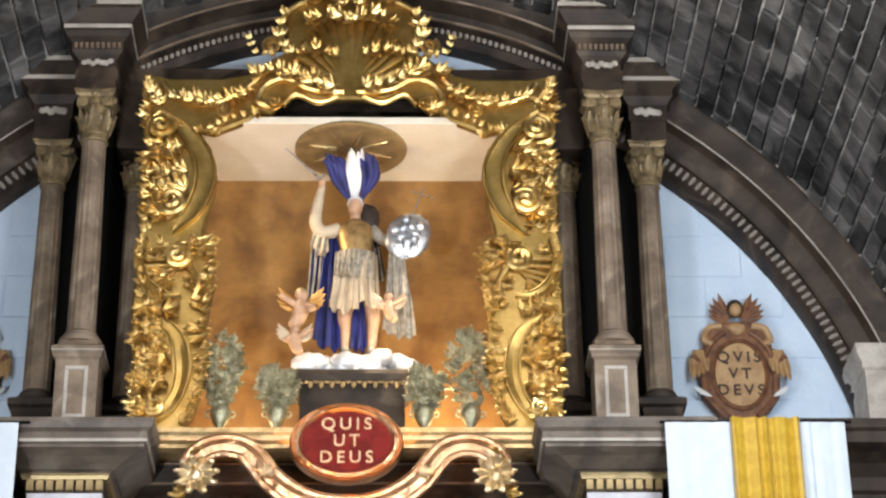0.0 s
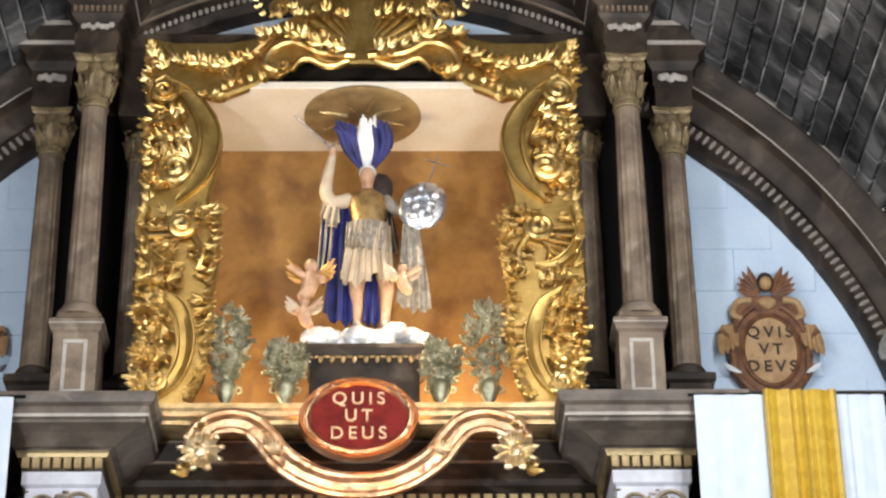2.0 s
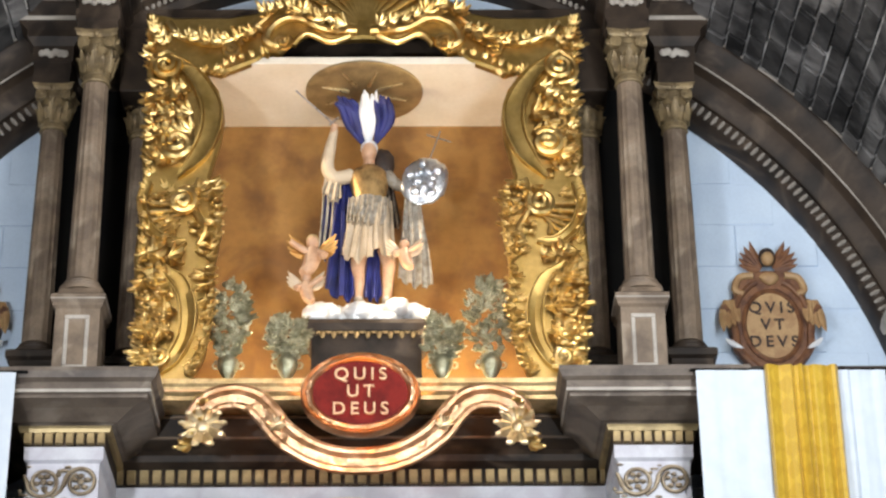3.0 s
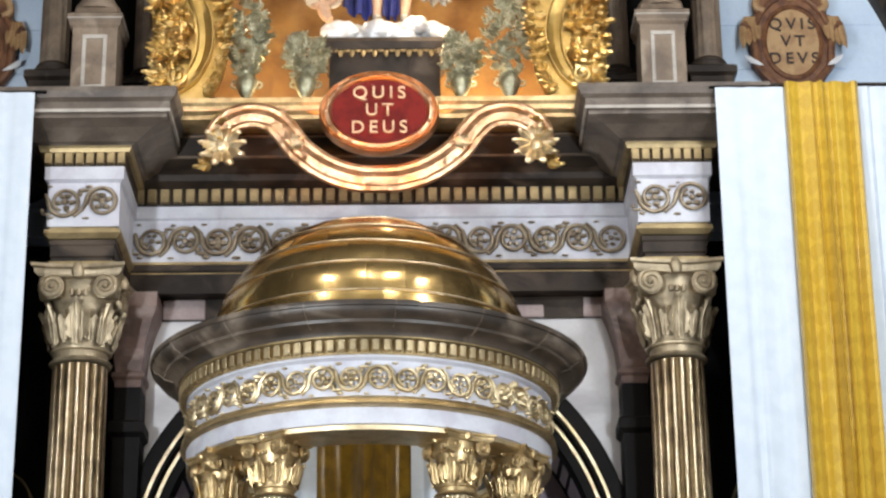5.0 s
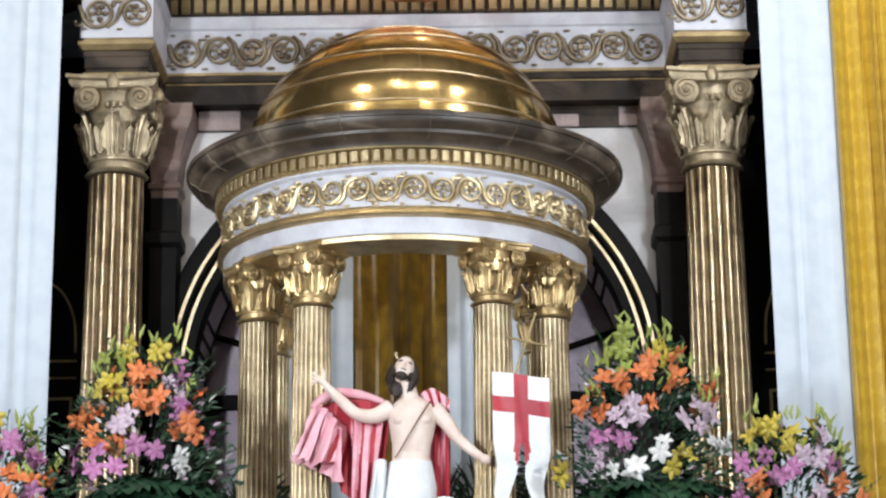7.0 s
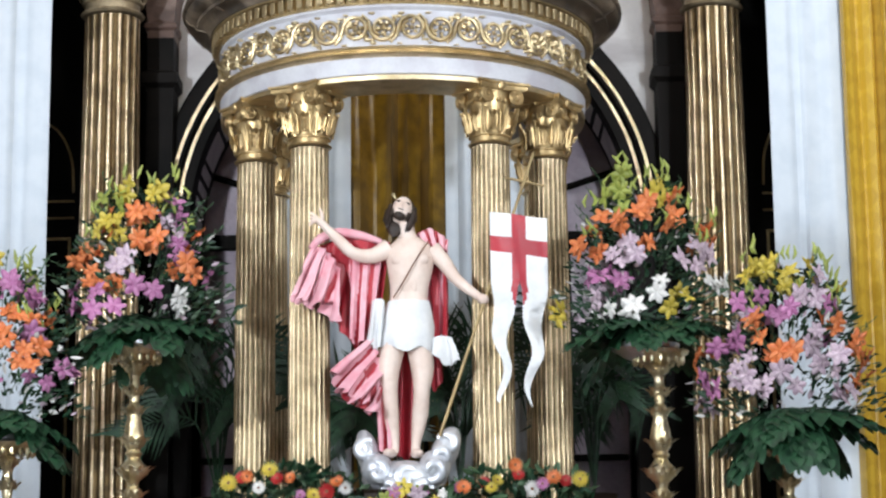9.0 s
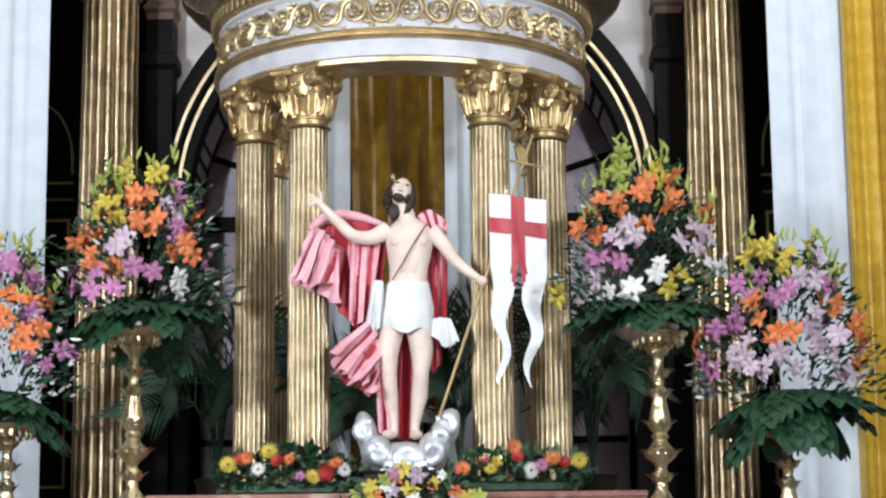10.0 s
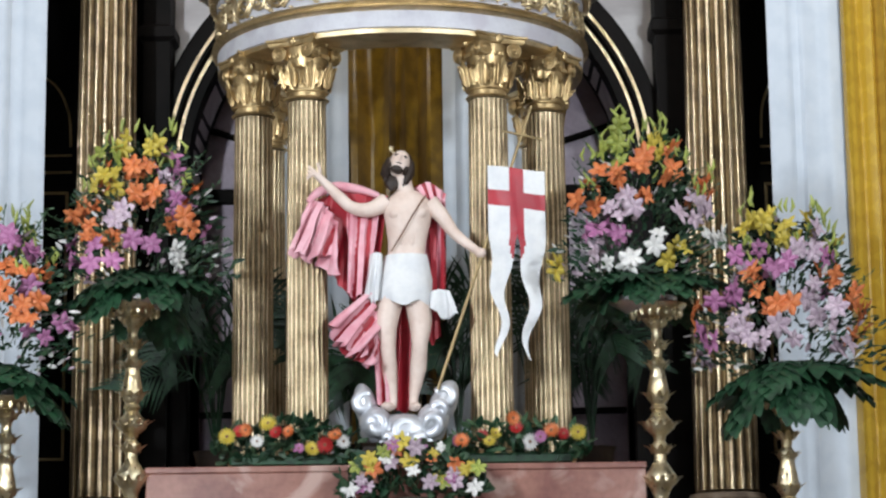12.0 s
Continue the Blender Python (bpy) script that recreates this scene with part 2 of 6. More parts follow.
ROBE_RED = mat("painted_crimson_robe", (0.46, 0.030, 0.045), (0.36, 0.020, 0.035), 0.4, 0.0, 7, 0.1, 40, dirt=0.12)
ROBE_PINK = mat("painted_pink_robe_lining", (0.84, 0.46, 0.52), (0.74, 0.31, 0.37), 0.4, 0.0, 9, 0.1, 40, dirt=0.12)
LOIN = mat("painted_white_cloth", (0.80, 0.80, 0.80), (0.72, 0.73, 0.75), 0.45, 0.0, 9, 0.1, 40, dirt=0.12)
BLUE = mat("painted_ultramarine_cloth", (0.022, 0.028, 0.16), (0.011, 0.015, 0.09), 0.45, 0.0, 8, 0.1, 40)
IVORY = mat("painted_ivory_cloth", (0.58, 0.46, 0.32), (0.48, 0.37, 0.25), 0.5, 0.0, 8, 0.2, 40, dirt=0.12)
GREYISH = mat("silver_grey_brocade", (0.40, 0.36, 0.30), (0.26, 0.22, 0.17), 0.4, 0.3, 20, 0.4, 50)
VASE_SILVER = mat("tarnished_silver_gilt", (0.50, 0.48, 0.34), (0.28, 0.265, 0.165), 0.28, 0.8, 14, 0.6, 60, grain=0.008)
LEAF = mat("dark_green_leaf", (0.016, 0.062, 0.026), (0.006, 0.026, 0.012), 0.45, 0.0, 20, 0.1, 60, vary=0.35)
LEAF_LIGHT = mat("grey_green_leaf", (0.060, 0.115, 0.055), (0.035, 0.075, 0.035), 0.45, 0.0, 20, 0.1, 60, vary=0.3)
PETALS = {
    "orange": mat("orange_petal", (0.70, 0.22, 0.075), (0.54, 0.13, 0.035), 0.45, 0, 30, 0.1, 90, vary=0.15),
    "yellow": mat("yellow_petal", (0.60, 0.46, 0.06), (0.48, 0.38, 0.06), 0.45, 0, 30, 0.1, 90, vary=0.15),
    "pink": mat("lilac_pink_petal", (0.46, 0.19, 0.35), (0.34, 0.11, 0.25), 0.45, 0, 30, 0.1, 90, vary=0.2),
    "pale": mat("pale_lilac_petal", (0.56, 0.44, 0.50), (0.40, 0.29, 0.36), 0.45, 0, 30, 0.1, 90, vary=0.2),
    "white": mat("white_petal", (0.78, 0.76, 0.72), (0.70, 0.68, 0.66), 0.45, 0, 30, 0.1, 90, vary=0.1),
    "red": mat("red_petal", (0.50, 0.03, 0.03), (0.40, 0.02, 0.02), 0.45, 0, 30, 0.1, 90, vary=0.2),
    "lime": mat("lime_petal", (0.34, 0.38, 0.08), (0.24, 0.29, 0.05), 0.45, 0, 30, 0.1, 90, vary=0.2),
}

# ---- mesh tools ----
TAU = 2 * math.pi


class Shape:
    """Vertices and faces gathered for one mesh."""

    def __init__(self):
        self.v, self.f, self.m = [], [], []

    def add(self, verts, faces, slot=0):
        k = len(self.v)
        self.v += [tuple(p) for p in verts]
        self.f += [tuple(i + k for i in q) for q in faces]
        self.m += [slot] * len(faces)
        return self

    def box(self, x0, x1, y0, y1, z0, z1, c=0.006, slot=0):
        """A box whose edges along the front and sides are chamfered by c."""
        c = min(c, (x1 - x0) / 3, (y1 - y0) / 3, (z1 - z0) / 3)
        rows = []
        for z, d in ((z0, c), (z0 + c, 0), (z1 - c, 0), (z1, c)):
            a, b, e, g = x0 + d, x1 - d, y0 + d, y1 - d
            rows.append([(a + c, e, z), (b - c, e, z), (b, e + c, z), (b, g - c, z), (b - c, g, z), (a + c, g, z), (a, g - c, z), (a, e + c, z)])
        return self.loft(rows, True, slot)

    def loft(self, rows, caps=False, slot=0, closed=True):
        n, v, f = len(rows[0]), [p for r in rows for p in r], []
        for i in range(len(rows) - 1):
            for j in range(n if closed else n - 1):
                k = (j + 1) % n
                f.append((i * n + j, i * n + k, (i + 1) * n + k, (i + 1) * n + j))
        if caps:
            f.append(tuple(range(n))[::-1])
            f.append(tuple(range((len(rows) - 1) * n, len(rows) * n)))
        return self.add(v, f, slot)

    def lathe(self, cx, cy, prof, n=32, a0=0.0, a1=TAU, slot=0, caps=False):
        full = abs(a1 - a0 - TAU) < 1e-6
        k = n if full else n + 1
        rows = [[(cx + r * math.sin(a0 + (a1 - a0) * j / n), cy - r * math.cos(a0 + (a1 - a0) * j / n), z) for j in range(k)] for r, z in prof]
        return self.loft(rows, caps, slot, full)

    def tube(self, pts, rad, n=8, slot=0, flat=1.0, up=(0, 1, 0)):
        """A rounded bar along pts; rad: one radius or one for each point; flat squeezes it along up."""
        pts = [Vector(p) for p in pts]
        rad = rad if hasattr(rad, "__len__") else [rad] * len(pts)
        up, rows = Vector(up), []
        for i, p in enumerate(pts):
            d = (pts[min(i + 1, len(pts) - 1)] - pts[max(i - 1, 0)]).normalized()
            s = d.cross(up)
            s = s.normalized() if s.length > 1e-4 else d.orthogonal().normalized()
            u = s.cross(d)
            rows.append([p + rad[i] * (s * math.cos(TAU * j / n) + u * flat * math.sin(TAU * j / n)) for j in range(n)])
        return self.loft(rows, True, slot)

    def blob(self, c, r, n=12, slot=0, turn=None, lump=0.0):
        """An egg-shaped lump."""
        c, rows, m = Vector(c), [], n // 2
        for i in range(m + 1):
            a = math.pi * (i + 0.02) / (m + 0.04)
            row = []
            for j in range(n):
                p = Vector((r[0] * math.sin(a) * math.cos(TAU * j / n), r[1] * math.sin(a) * math.sin(TAU * j / n), -r[2] * math.cos(a)))
                if lump:
                    p *= 1 + lump * noise.noise(p * 9 + c * 3)
                row.append(c + (turn @ p if turn else p))
            rows.append(row)
        return self.loft(rows, True, slot)

    def prism(self, poly, y0, y1, c=0.008, slot=0):
        """A board of outline poly in x and z, its front edges chamfered."""
        n = len(poly)
        area = sum(poly[i][0] * poly[(i + 1) % n][1] - poly[(i + 1) % n][0] * poly[i][1] for i in range(n))
        if area < 0:
            poly = poly[::-1]
        ins = []
        for i in range(n):
            a, b = Vector(poly[i - 1]), Vector(poly[(i + 1) % n])
            d = (b - a).normalized()
            ins.append((poly[i][0] - d[1] * c, poly[i][1] + d[0] * c))
        rows = [[(x, y1, z) for x, z in poly], [(x, y0 + c, z) for x, z in poly], [(x, y0, z) for x, z in ins]]
        return self.loft(rows, True, slot)

    def leaf(self, m, length, width, curl=0.5, cup=0.35, slot=0, lobes=0, n=6, thick=0.0):
        """A pointed leaf from the origin along its own y, curling along z, placed by m."""
        v, f = [], []
        for i in range(n + 1):
            t = i / n
            w = width * math.sin(math.pi * (0.06 + 0.90 * t) ** 0.8) * (1 + (0.30 * math.cos(math.pi * lobes * 2 * t) if lobes else 0))
            a = curl * t
            y = length * (math.sin(a) / curl if curl else t)
            z = length * ((1 - math.cos(a)) / curl if curl else 0)
            for s in (-1, -0.45, 0, 0.45, 1):
                v.append(m @ Vector((s * w / 2, y, z + cup * w * (abs(s) ** 1.5) * 0.5)))
        for i in range(n):
            for j in range(4):
                k = i * 5 + j
                f.append((k, k + 1, k + 6, k + 5))
        return self.add(v, f, slot)


FINE = {"leaf_spray", "leaf_collar", "volute_band", "leaf_band", "ribs", "bead_fringe", "joint_line", "scroll_ornament", "carved_ornament", "rosette", "twig_spray"}


def thing(name, label, category, group="", kind=""):
    return tagged(new(name), label, category, group, kind)


def part(name, shape, material, parent=None, label="", smooth=True, angle=40):
    """One mesh object, under parent if there is one."""
    me = bpy.data.meshes.new(name)
    me.from_pydata(shape.v, [], shape.f)
    mats = material if isinstance(material, (list, tuple)) else [material]
    for m in mats:
        me.materials.append(m)
    if len(mats) > 1:
        me.polygons.foreach_set("material_index", shape.m)
    bm = bmesh.new()
    bm.from_mesh(me)
    bmesh.ops.recalc_face_normals(bm, faces=bm.faces)
    lim = radians(angle)
    for e in bm.edges:
        e.smooth = not (len(e.link_faces) == 2 and e.calc_face_angle(0) > lim)
    for q in bm.faces:
        q.smooth = smooth
    bm.to_mesh(me)
    bm.free()
    ob = new(name, me)
    ob.parent = parent
    if label:
        ob["label"] = label
    if name in FINE:
        ob["kind"] = "stuff"
    return ob


def again(ob, m, parent=None):
    """The same piece at another pose, on shared mesh data."""
    o = bpy.data.objects.new(ob.name, ob.data)
    scene.collection.objects.link(o)
    o.parent = parent or ob.parent
    o.matrix_basis = m
    return o


def solid(name, shape, material, label, category="", kind="", group="", **k):
    return tagged(part(name, shape, material, None, "", **k), label, category, group, kind)


def smooth_path(pts, n=8):
    """A rounded line through points."""
    pts = [Vector(p) for p in pts]
    out = []
    for i in range(len(pts) - 1):
        a, b, c, d = pts[max(i - 1, 0)], pts[i], pts[i + 1], pts[min(i + 2, len(pts) - 1)]
        for k in range(n):
            t = k / n
            out.append(0.5 * ((2 * b) + (c - a) * t + (2 * a - 5 * b + 4 * c - d) * t * t + (3 * b - a - 3 * c + d) * t ** 3))
    return out + [pts[-1]]


# ---- the church: floor, walls, vault ----
VZ, VR = 7.25, 4.62  # springing and radius of the barrel vault


def arc(cx, cz, r, a0, a1, n):
    """Points in x and z, angles in degrees from straight up."""
    return [(cx + r * math.sin(radians(a0 + (a1 - a0) * i / n)), cz + r * math.cos(radians(a0 + (a1 - a0) * i / n))) for i in range(n + 1)]


def ring(shape, prof, cx, cz, a0, a1, n, slot=0):
    """A moulding of profile (radius, y) swept round an arch."""
    rows = []
    for i in range(n + 1):
        a = radians(a0 + (a1 - a0) * i / n)
        rows.append([(cx + r * math.sin(a), y, cz + r * math.cos(a)) for r, y in prof])
    return shape.loft(rows, True, slot)


def block(shape, x0, x1, y0, yb, prof, slot=0):
    """A block with a moulded profile (overhang, z) on its front and both sides."""
    rows = [[(x0 - o, yb, z), (x0 - o, y0 - o, z), (x1 + o, y0 - o, z), (x1 + o, yb, z)] for o, z in prof]
    return shape.loft(rows, True, slot)


solid("floor", Shape().box(-4.8, 4.8, -8, 15.9, -0.2, 0, 0.01), FLOOR, "worn pale stone church floor", "floor", "structure")
solid("platform", Shape().box(-4.6, 4.6, 11.0, 15.9, 0.0, 1.0, 0.02), FLOOR, "raised stone platform under the altar", "platform", "structure")
solid("wall_left", Shape().box(-5.0, -4.62, -8, 14.6, 0, VZ, 0.01), NAVE, "plain plastered side wall of the nave", "wall", "structure")
solid("wall_right", Shape().box(4.62, 5.0, -8, 14.6, 0, VZ, 0.01), NAVE, "plain plastered side wall of the nave", "wall", "structure")
solid("wall_behind", Shape().box(-5.0, 5.0, -8.3, -8.0, 0, 12.2, 0.01), NAVE, "plain plastered wall at the nave's far end", "wall", "structure")
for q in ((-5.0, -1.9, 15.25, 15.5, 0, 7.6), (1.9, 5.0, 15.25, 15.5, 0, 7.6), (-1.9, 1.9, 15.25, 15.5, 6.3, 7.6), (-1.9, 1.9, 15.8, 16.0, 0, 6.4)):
    solid("wall_altar_lower", Shape().box(*q, 0.01), WOOD_AND_SHADE, "near-black panelled wall behind the altarpiece", "wall", "structure")

# vault: a mortar shell with raised basalt blocks
s = Shape()
ring(s, [(VR + 0.02, -8.0), (VR + 0.02, 14.62), (VR + 0.4, 14.62), (VR + 0.4, -8.0)], 0, VZ, -90, 90, 72, 1)
rnd = random.Random(4)
course = 0.168
for i in range(86):
    a0 = math.degrees(i * course / VR) - 90
    a1 = a0 + math.degrees(course / VR)
    y = 8.2 - rnd.uniform(0, 0.5)
    while y < 14.6:
        ln = rnd.uniform(0.26, 0.46)
        g = rnd.uniform(0.004, 0.012)
        h = rnd.uniform(0.004, 0.02)
        gy = rnd.uniform(0.005, 0.016)
        ya, yb = y + gy, min(y + ln - gy, 14.61)
        if yb - ya > 0.08:
            rows = []
            for r, e in ((VR + 0.03, 0.0), (VR - h, 0.008)):
                row = []
                for am, ym in ((a0, ya + e), (a0, yb - e), (a1, yb - e), (a1, ya + e)):
                    d = math.degrees((g + e) / VR) * (1 if am == a0 else -1)
                    a = radians(am + d + rnd.uniform(-0.08, 0.08))
                    row.append((r * math.sin(a), ym + rnd.uniform(-0.012, 0.012), VZ + r * math.cos(a)))
                rows.append(row)
            k = len(s.f)
            s.loft(rows, True, 0)
        y += ln
solid("ceiling", s, [VAULT, MORTAR], "dark basalt block barrel vault with uneven pale mortar", "vault", "structure", smooth=False)

# lunette wall behind the upper altarpiece, in limewashed blocks
s = Shape()
poly = [(x, z) for x, z in arc(0, VZ, 4.4, -90, 90, 48)]
s.prism(poly, 15.06, 15.3, 0.004)
solid("wall_lunette", s, LUNETTE, "pale blue limewashed lunette wall with faint block joints", "wall", "structure", smooth=False)
lun = bpy.data.objects["wall_lunette"]
row, z = 0, 7.45
while z < 11.4:
    x = -4.3 + (0.31 if row % 2 else 0)
    while x < 4.3:
        if max(abs(x), abs(x + 0.62)) ** 2 + (z + 0.36 - VZ) ** 2 < 4.36 ** 2:
            part("block", Shape().box(x + 0.004, x + 0.616, 15.045 + rnd.uniform(0, 0.006), 15.07, z + 0.004, z + 0.356, 0.004), LUNETTE, lun, smooth=False)
        x += 0.62
    z += 0.36
    row += 1

# stone arch round the lunette with a row of beads
s = Shape()
ring(s, [(4.085, 15.05), (4.085, 14.86), (4.115, 14.82), (4.20, 14.82), (4.20, 14.78), (4.23, 14.75), (4.36, 14.735), (4.38, 14.70), (4.39, 14.66), (4.56, 14.64),
         (4.60, 14.60), (4.64, 14.60), (4.66, 14.70), (4.66, 15.05)], 0, VZ, -90, 90, 72)
arch = solid("trim_arch", s, STONE_DARK, "dark stone arch with a beaded inner moulding", "arch", "structure")
s = Shape().blob((0, 0, 0), (0.017, 0.035, 0.046), 8)
bead = part("bead", s, STONE_PALE, arch)
first = True
for side in (-1, 1):
    for i in range(66):
        a = side * radians(25 + i * 0.92)
        m = Matrix.Translation((4.15 * math.sin(a), 14.82, VZ + 4.15 * math.cos(a))) @ Matrix.Rotation(a, 4, "Y")
        if first:
            bead.matrix_basis, first = m, False
        else:
            again(bead, m)
s = Shape()
for r, y in ((4.395, 14.655), (4.62, 14.592)):
    ring(s, [(r, y + 0.03), (r, y - 0.008), (r + 0.008, y - 0.008), (r + 0.008, y + 0.03)], 0, VZ, -80, 80, 60)
part("worn_edge", s, STONE_PALE, arch, "pale arris of the arch")

# side pedestals at the ends of the lunette
for side in (-1, 1):
    s = Shape()
    block(s, side * 4.10 - 0.20, side * 4.10 + 0.20, 14.42, 14.9, [(0, 7.7), (0, 8.50), (0.02, 8.52), (0.02, 8.56), (0.06, 8.62), (0.07, 8.66), (0.07, 8.70), (0, 8.72)])
    solid("side_pedestal", s, STONE_PALE, "pale stone pedestal at the foot of the arch", "pedestal", group="pedestals beside the arch")


# ---- columns ----
def spiral(c, r, turns, hand, n=26, r_end=0.12, y=0.0, start=0.0):
    """A volute in x and z round c."""
    out = []
    for i in range(n + 1):
        t = i / n
        a = start + hand * TAU * turns * t
        q = r * ((1 - t) + r_end * t)
        out.append((c[0] + q * math.cos(a), c[1] - y * t, c[2] + q * math.sin(a)))
    return out


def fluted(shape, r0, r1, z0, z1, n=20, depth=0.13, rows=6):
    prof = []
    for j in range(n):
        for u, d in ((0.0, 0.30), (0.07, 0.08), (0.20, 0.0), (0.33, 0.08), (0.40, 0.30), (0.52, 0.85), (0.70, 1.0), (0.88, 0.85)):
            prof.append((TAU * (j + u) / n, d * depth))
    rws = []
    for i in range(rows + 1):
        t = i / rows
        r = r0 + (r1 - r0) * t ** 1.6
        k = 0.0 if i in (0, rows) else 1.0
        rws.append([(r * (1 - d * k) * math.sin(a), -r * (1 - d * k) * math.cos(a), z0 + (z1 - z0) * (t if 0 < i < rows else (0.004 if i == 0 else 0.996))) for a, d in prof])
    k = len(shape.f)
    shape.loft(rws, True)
    # fillets keep the first slot, hollows take the one with shade painted in
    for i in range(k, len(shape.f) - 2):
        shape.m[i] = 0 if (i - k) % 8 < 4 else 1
    return shape


def capital_shape(r, h, w, leaves=8):
    """Upright leaves round a bell, facing volutes over them, abacus. r: shaft radius, w: half width of the abacus. From z = 0 to h."""
    bell = Shape().lathe(0, 0, [(r * 1.10, 0), (r * 1.17, h * 0.02), (r * 1.10, h * 0.045), (r * 1.0, h * 0.05), (r * 1.0, h * 0.12), (r * 1.12, h * 0.13), (r * 1.14, h * 0.15), (r * 1.04, h * 0.17), (r * 1.02, h * 0.5), (r * 1.10, h * 0.66), (r * 1.14, h * 0.80), (r * 1.14, h * 0.88)], 28, caps=True)
    lv = Shape()
    for row, (z, ln, wd) in enumerate(((0.16, 0.48, 0.98), (0.20, 0.34, 0.72))):
        for j in range(leaves):
            a = TAU * (j + 0.5 * row) / leaves
            m = Matrix.Rotation(a, 4, "Z") @ Matrix(((1, 0, 0, 0), (0, -0.10, -1, -r * (1.10 - 0.04 * row)), (0, 1, -0.10, z * h), (0, 0, 0, 1)))
            lv.leaf(m, ln * h, wd * r * TAU / leaves, 0.42, 0.35, lobes=4, n=9)
            lv.tube([m @ Vector((0, 0.02 * h, 0.012)), m @ Vector((0, 0.24 * h, 0.02 * h)), m @ Vector((0, ln * 0.92 * h, 0.09 * h))], [r * 0.07, r * 0.06, r * 0.10], 6)
            for sg in (-1, 1):
                lv.tube([m @ Vector((sg * r * 0.16, 0.03 * h, 0.01)), m @ Vector((sg * r * 0.20, ln * 0.72 * h, 0.06 * h))], [r * 0.04, r * 0.055], 5)
    vol = Shape()
    rv = w * 0.285
    for j in range(4):
        turn = Matrix.Rotation(TAU * j / 4, 3, "Z")
        for hand in (-1, 1):
            c = (hand * w * 0.60, -w * 0.83, h * 0.765)
            pts = [turn @ Vector(p) for p in [(hand * w * 0.04, -w * 0.80, h * 0.765 + rv * 0.86)] + spiral(c, rv, 2.2, -hand, 34, 0.14, w * 0.05, math.pi / 2)]
            vol.tube(pts, [rv * 0.15] + [rv * (0.165 - 0.05 * i / 34) for i in range(35)], 6)
            vol.blob(turn @ Vector((c[0], c[1] - w * 0.05, c[2])), (rv * 0.24, rv * 0.24, rv * 0.24), 8)
            vol.loft([[turn @ Vector((c[0] + k * rv * math.cos(TAU * q / 20), y, c[2] + k * rv * math.sin(TAU * q / 20))) for q in range(20)] for k, y in ((0.7, -w * 0.40), (0.9, -w * 0.78), (0.98, -w * 0.82), (0.85, -w * 0.83))], True)
        for k in range(3):
            vol.blob(turn @ Vector(((k - 1) * w * 0.15, -w * 0.80, h * 0.70)), (w * 0.065, w * 0.06, h * 0.045), 8)
        vol.blob(turn @ Vector((0, -w * 0.86, h * 0.93)), (w * 0.15, w * 0.10, h * 0.085), 8, lump=0.7)
    ab = Shape()
    pl = []
    for j in range(4):
        for u in (-1, -0.5, 0, 0.5):
            q = w * (1.0 - 0.16 * (1 - u * u))
            p = Matrix.Rotation(TAU * j / 4, 3, "Z") @ Vector((u * w, -q, 0))
            pl.append((p.x, p.y))
    ab.loft([[(x * k, y * k, h * z) for x, y in pl] for k, z in ((0.90, 0.87), (0.98, 0.91), (0.98, 0.95), (1.05, 0.965), (1.05, 1.0))], True)
    return bell, lv, vol, ab


def column(name, at, r0, r1, z0, z1, zc, w, mats, label, group, flute_depth=0.13, base=None, flutes=20, parent=None, mark=None):
    """A fluted column with base and capital, standing at (x, y) from z0, its capital from z1 to zc."""
    shaft_mat, cap_mat, base_mat = mats
    if parent is None:
        col = thing(name, label, "column", group)
    else:
        col = new(name)
        col.parent = parent
    col.matrix_basis = Matrix.Translation((at[0], at[1], 0))
    h = r0 * 0.9 if base is None else base
    part("base", Shape().lathe(0, 0, [(r0 * 1.5, z0), (r0 * 1.5, z0 + h * 0.25), (r0 * 1.4, z0 + h * 0.28), (r0 * 1.45, z0 + h * 0.45), (r0 * 1.3, z0 + h * 0.55), (r0 * 1.15, z0 + h * 0.65), (r0 * 1.22, z0 + h * 0.8), (r0 * 1.15, z0 + h * 0.95), (r0, z0 + h)], 32, caps=True), base_mat, col)
    part("shaft", fluted(Shape(), r0, r1, z0 + h, z1, flutes, flute_depth), [shaft_mat, (SHADED_FLUTE if parent is None else SHADED_FLUTE_PALE) if shaft_mat is SHAFT_GOLD else shaft_mat], col)
    bell, lv, vol, ab = capital_shape(r1, zc - z1, w)
    for sh in (bell, lv, vol, ab):
        sh.v = [(x, y, z + z1) for x, y, z in sh.v]
    cap = part("capital", bell, cap_mat, col)
    part("leaf_collar", lv, cap_mat, cap)
    part("volute_band", vol, cap_mat, cap)
    part("abacus", ab, cap_mat, cap)
    return col


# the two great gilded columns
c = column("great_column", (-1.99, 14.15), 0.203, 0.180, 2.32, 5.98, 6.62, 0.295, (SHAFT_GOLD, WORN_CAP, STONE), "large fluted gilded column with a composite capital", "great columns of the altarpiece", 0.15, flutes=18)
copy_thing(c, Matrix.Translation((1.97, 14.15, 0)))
for x in (-1.99, 1.97):
    solid("great_pedestal", block(Shape(), x - 0.30, x + 0.30, 13.85, 14.45, [(0.04, 1.0), (0.04, 1.12), (0, 1.15), (0, 2.18), (0.04, 2.22), (0.04, 2.30), (0.0, 2.33)]), BLACK_STONE, "dark stone pedestal under a great gilded column", "pedestal", group="great pedestals", smooth=False)
# upper order: slim stone columns, on pedestals in front, on dark plinths behind
c = column("upper_column", (-1.985, 14.15), 0.108, 0.092, 8.57, 10.30, 10.72, 0.155, (STONE, CAPITAL, STONE), "slim fluted grey-brown stone column with a gilded capital", "front columns of the upper tier", 0.06, flutes=14)
copy_thing(c, Matrix.Translation((1.975, 14.15, 0)))
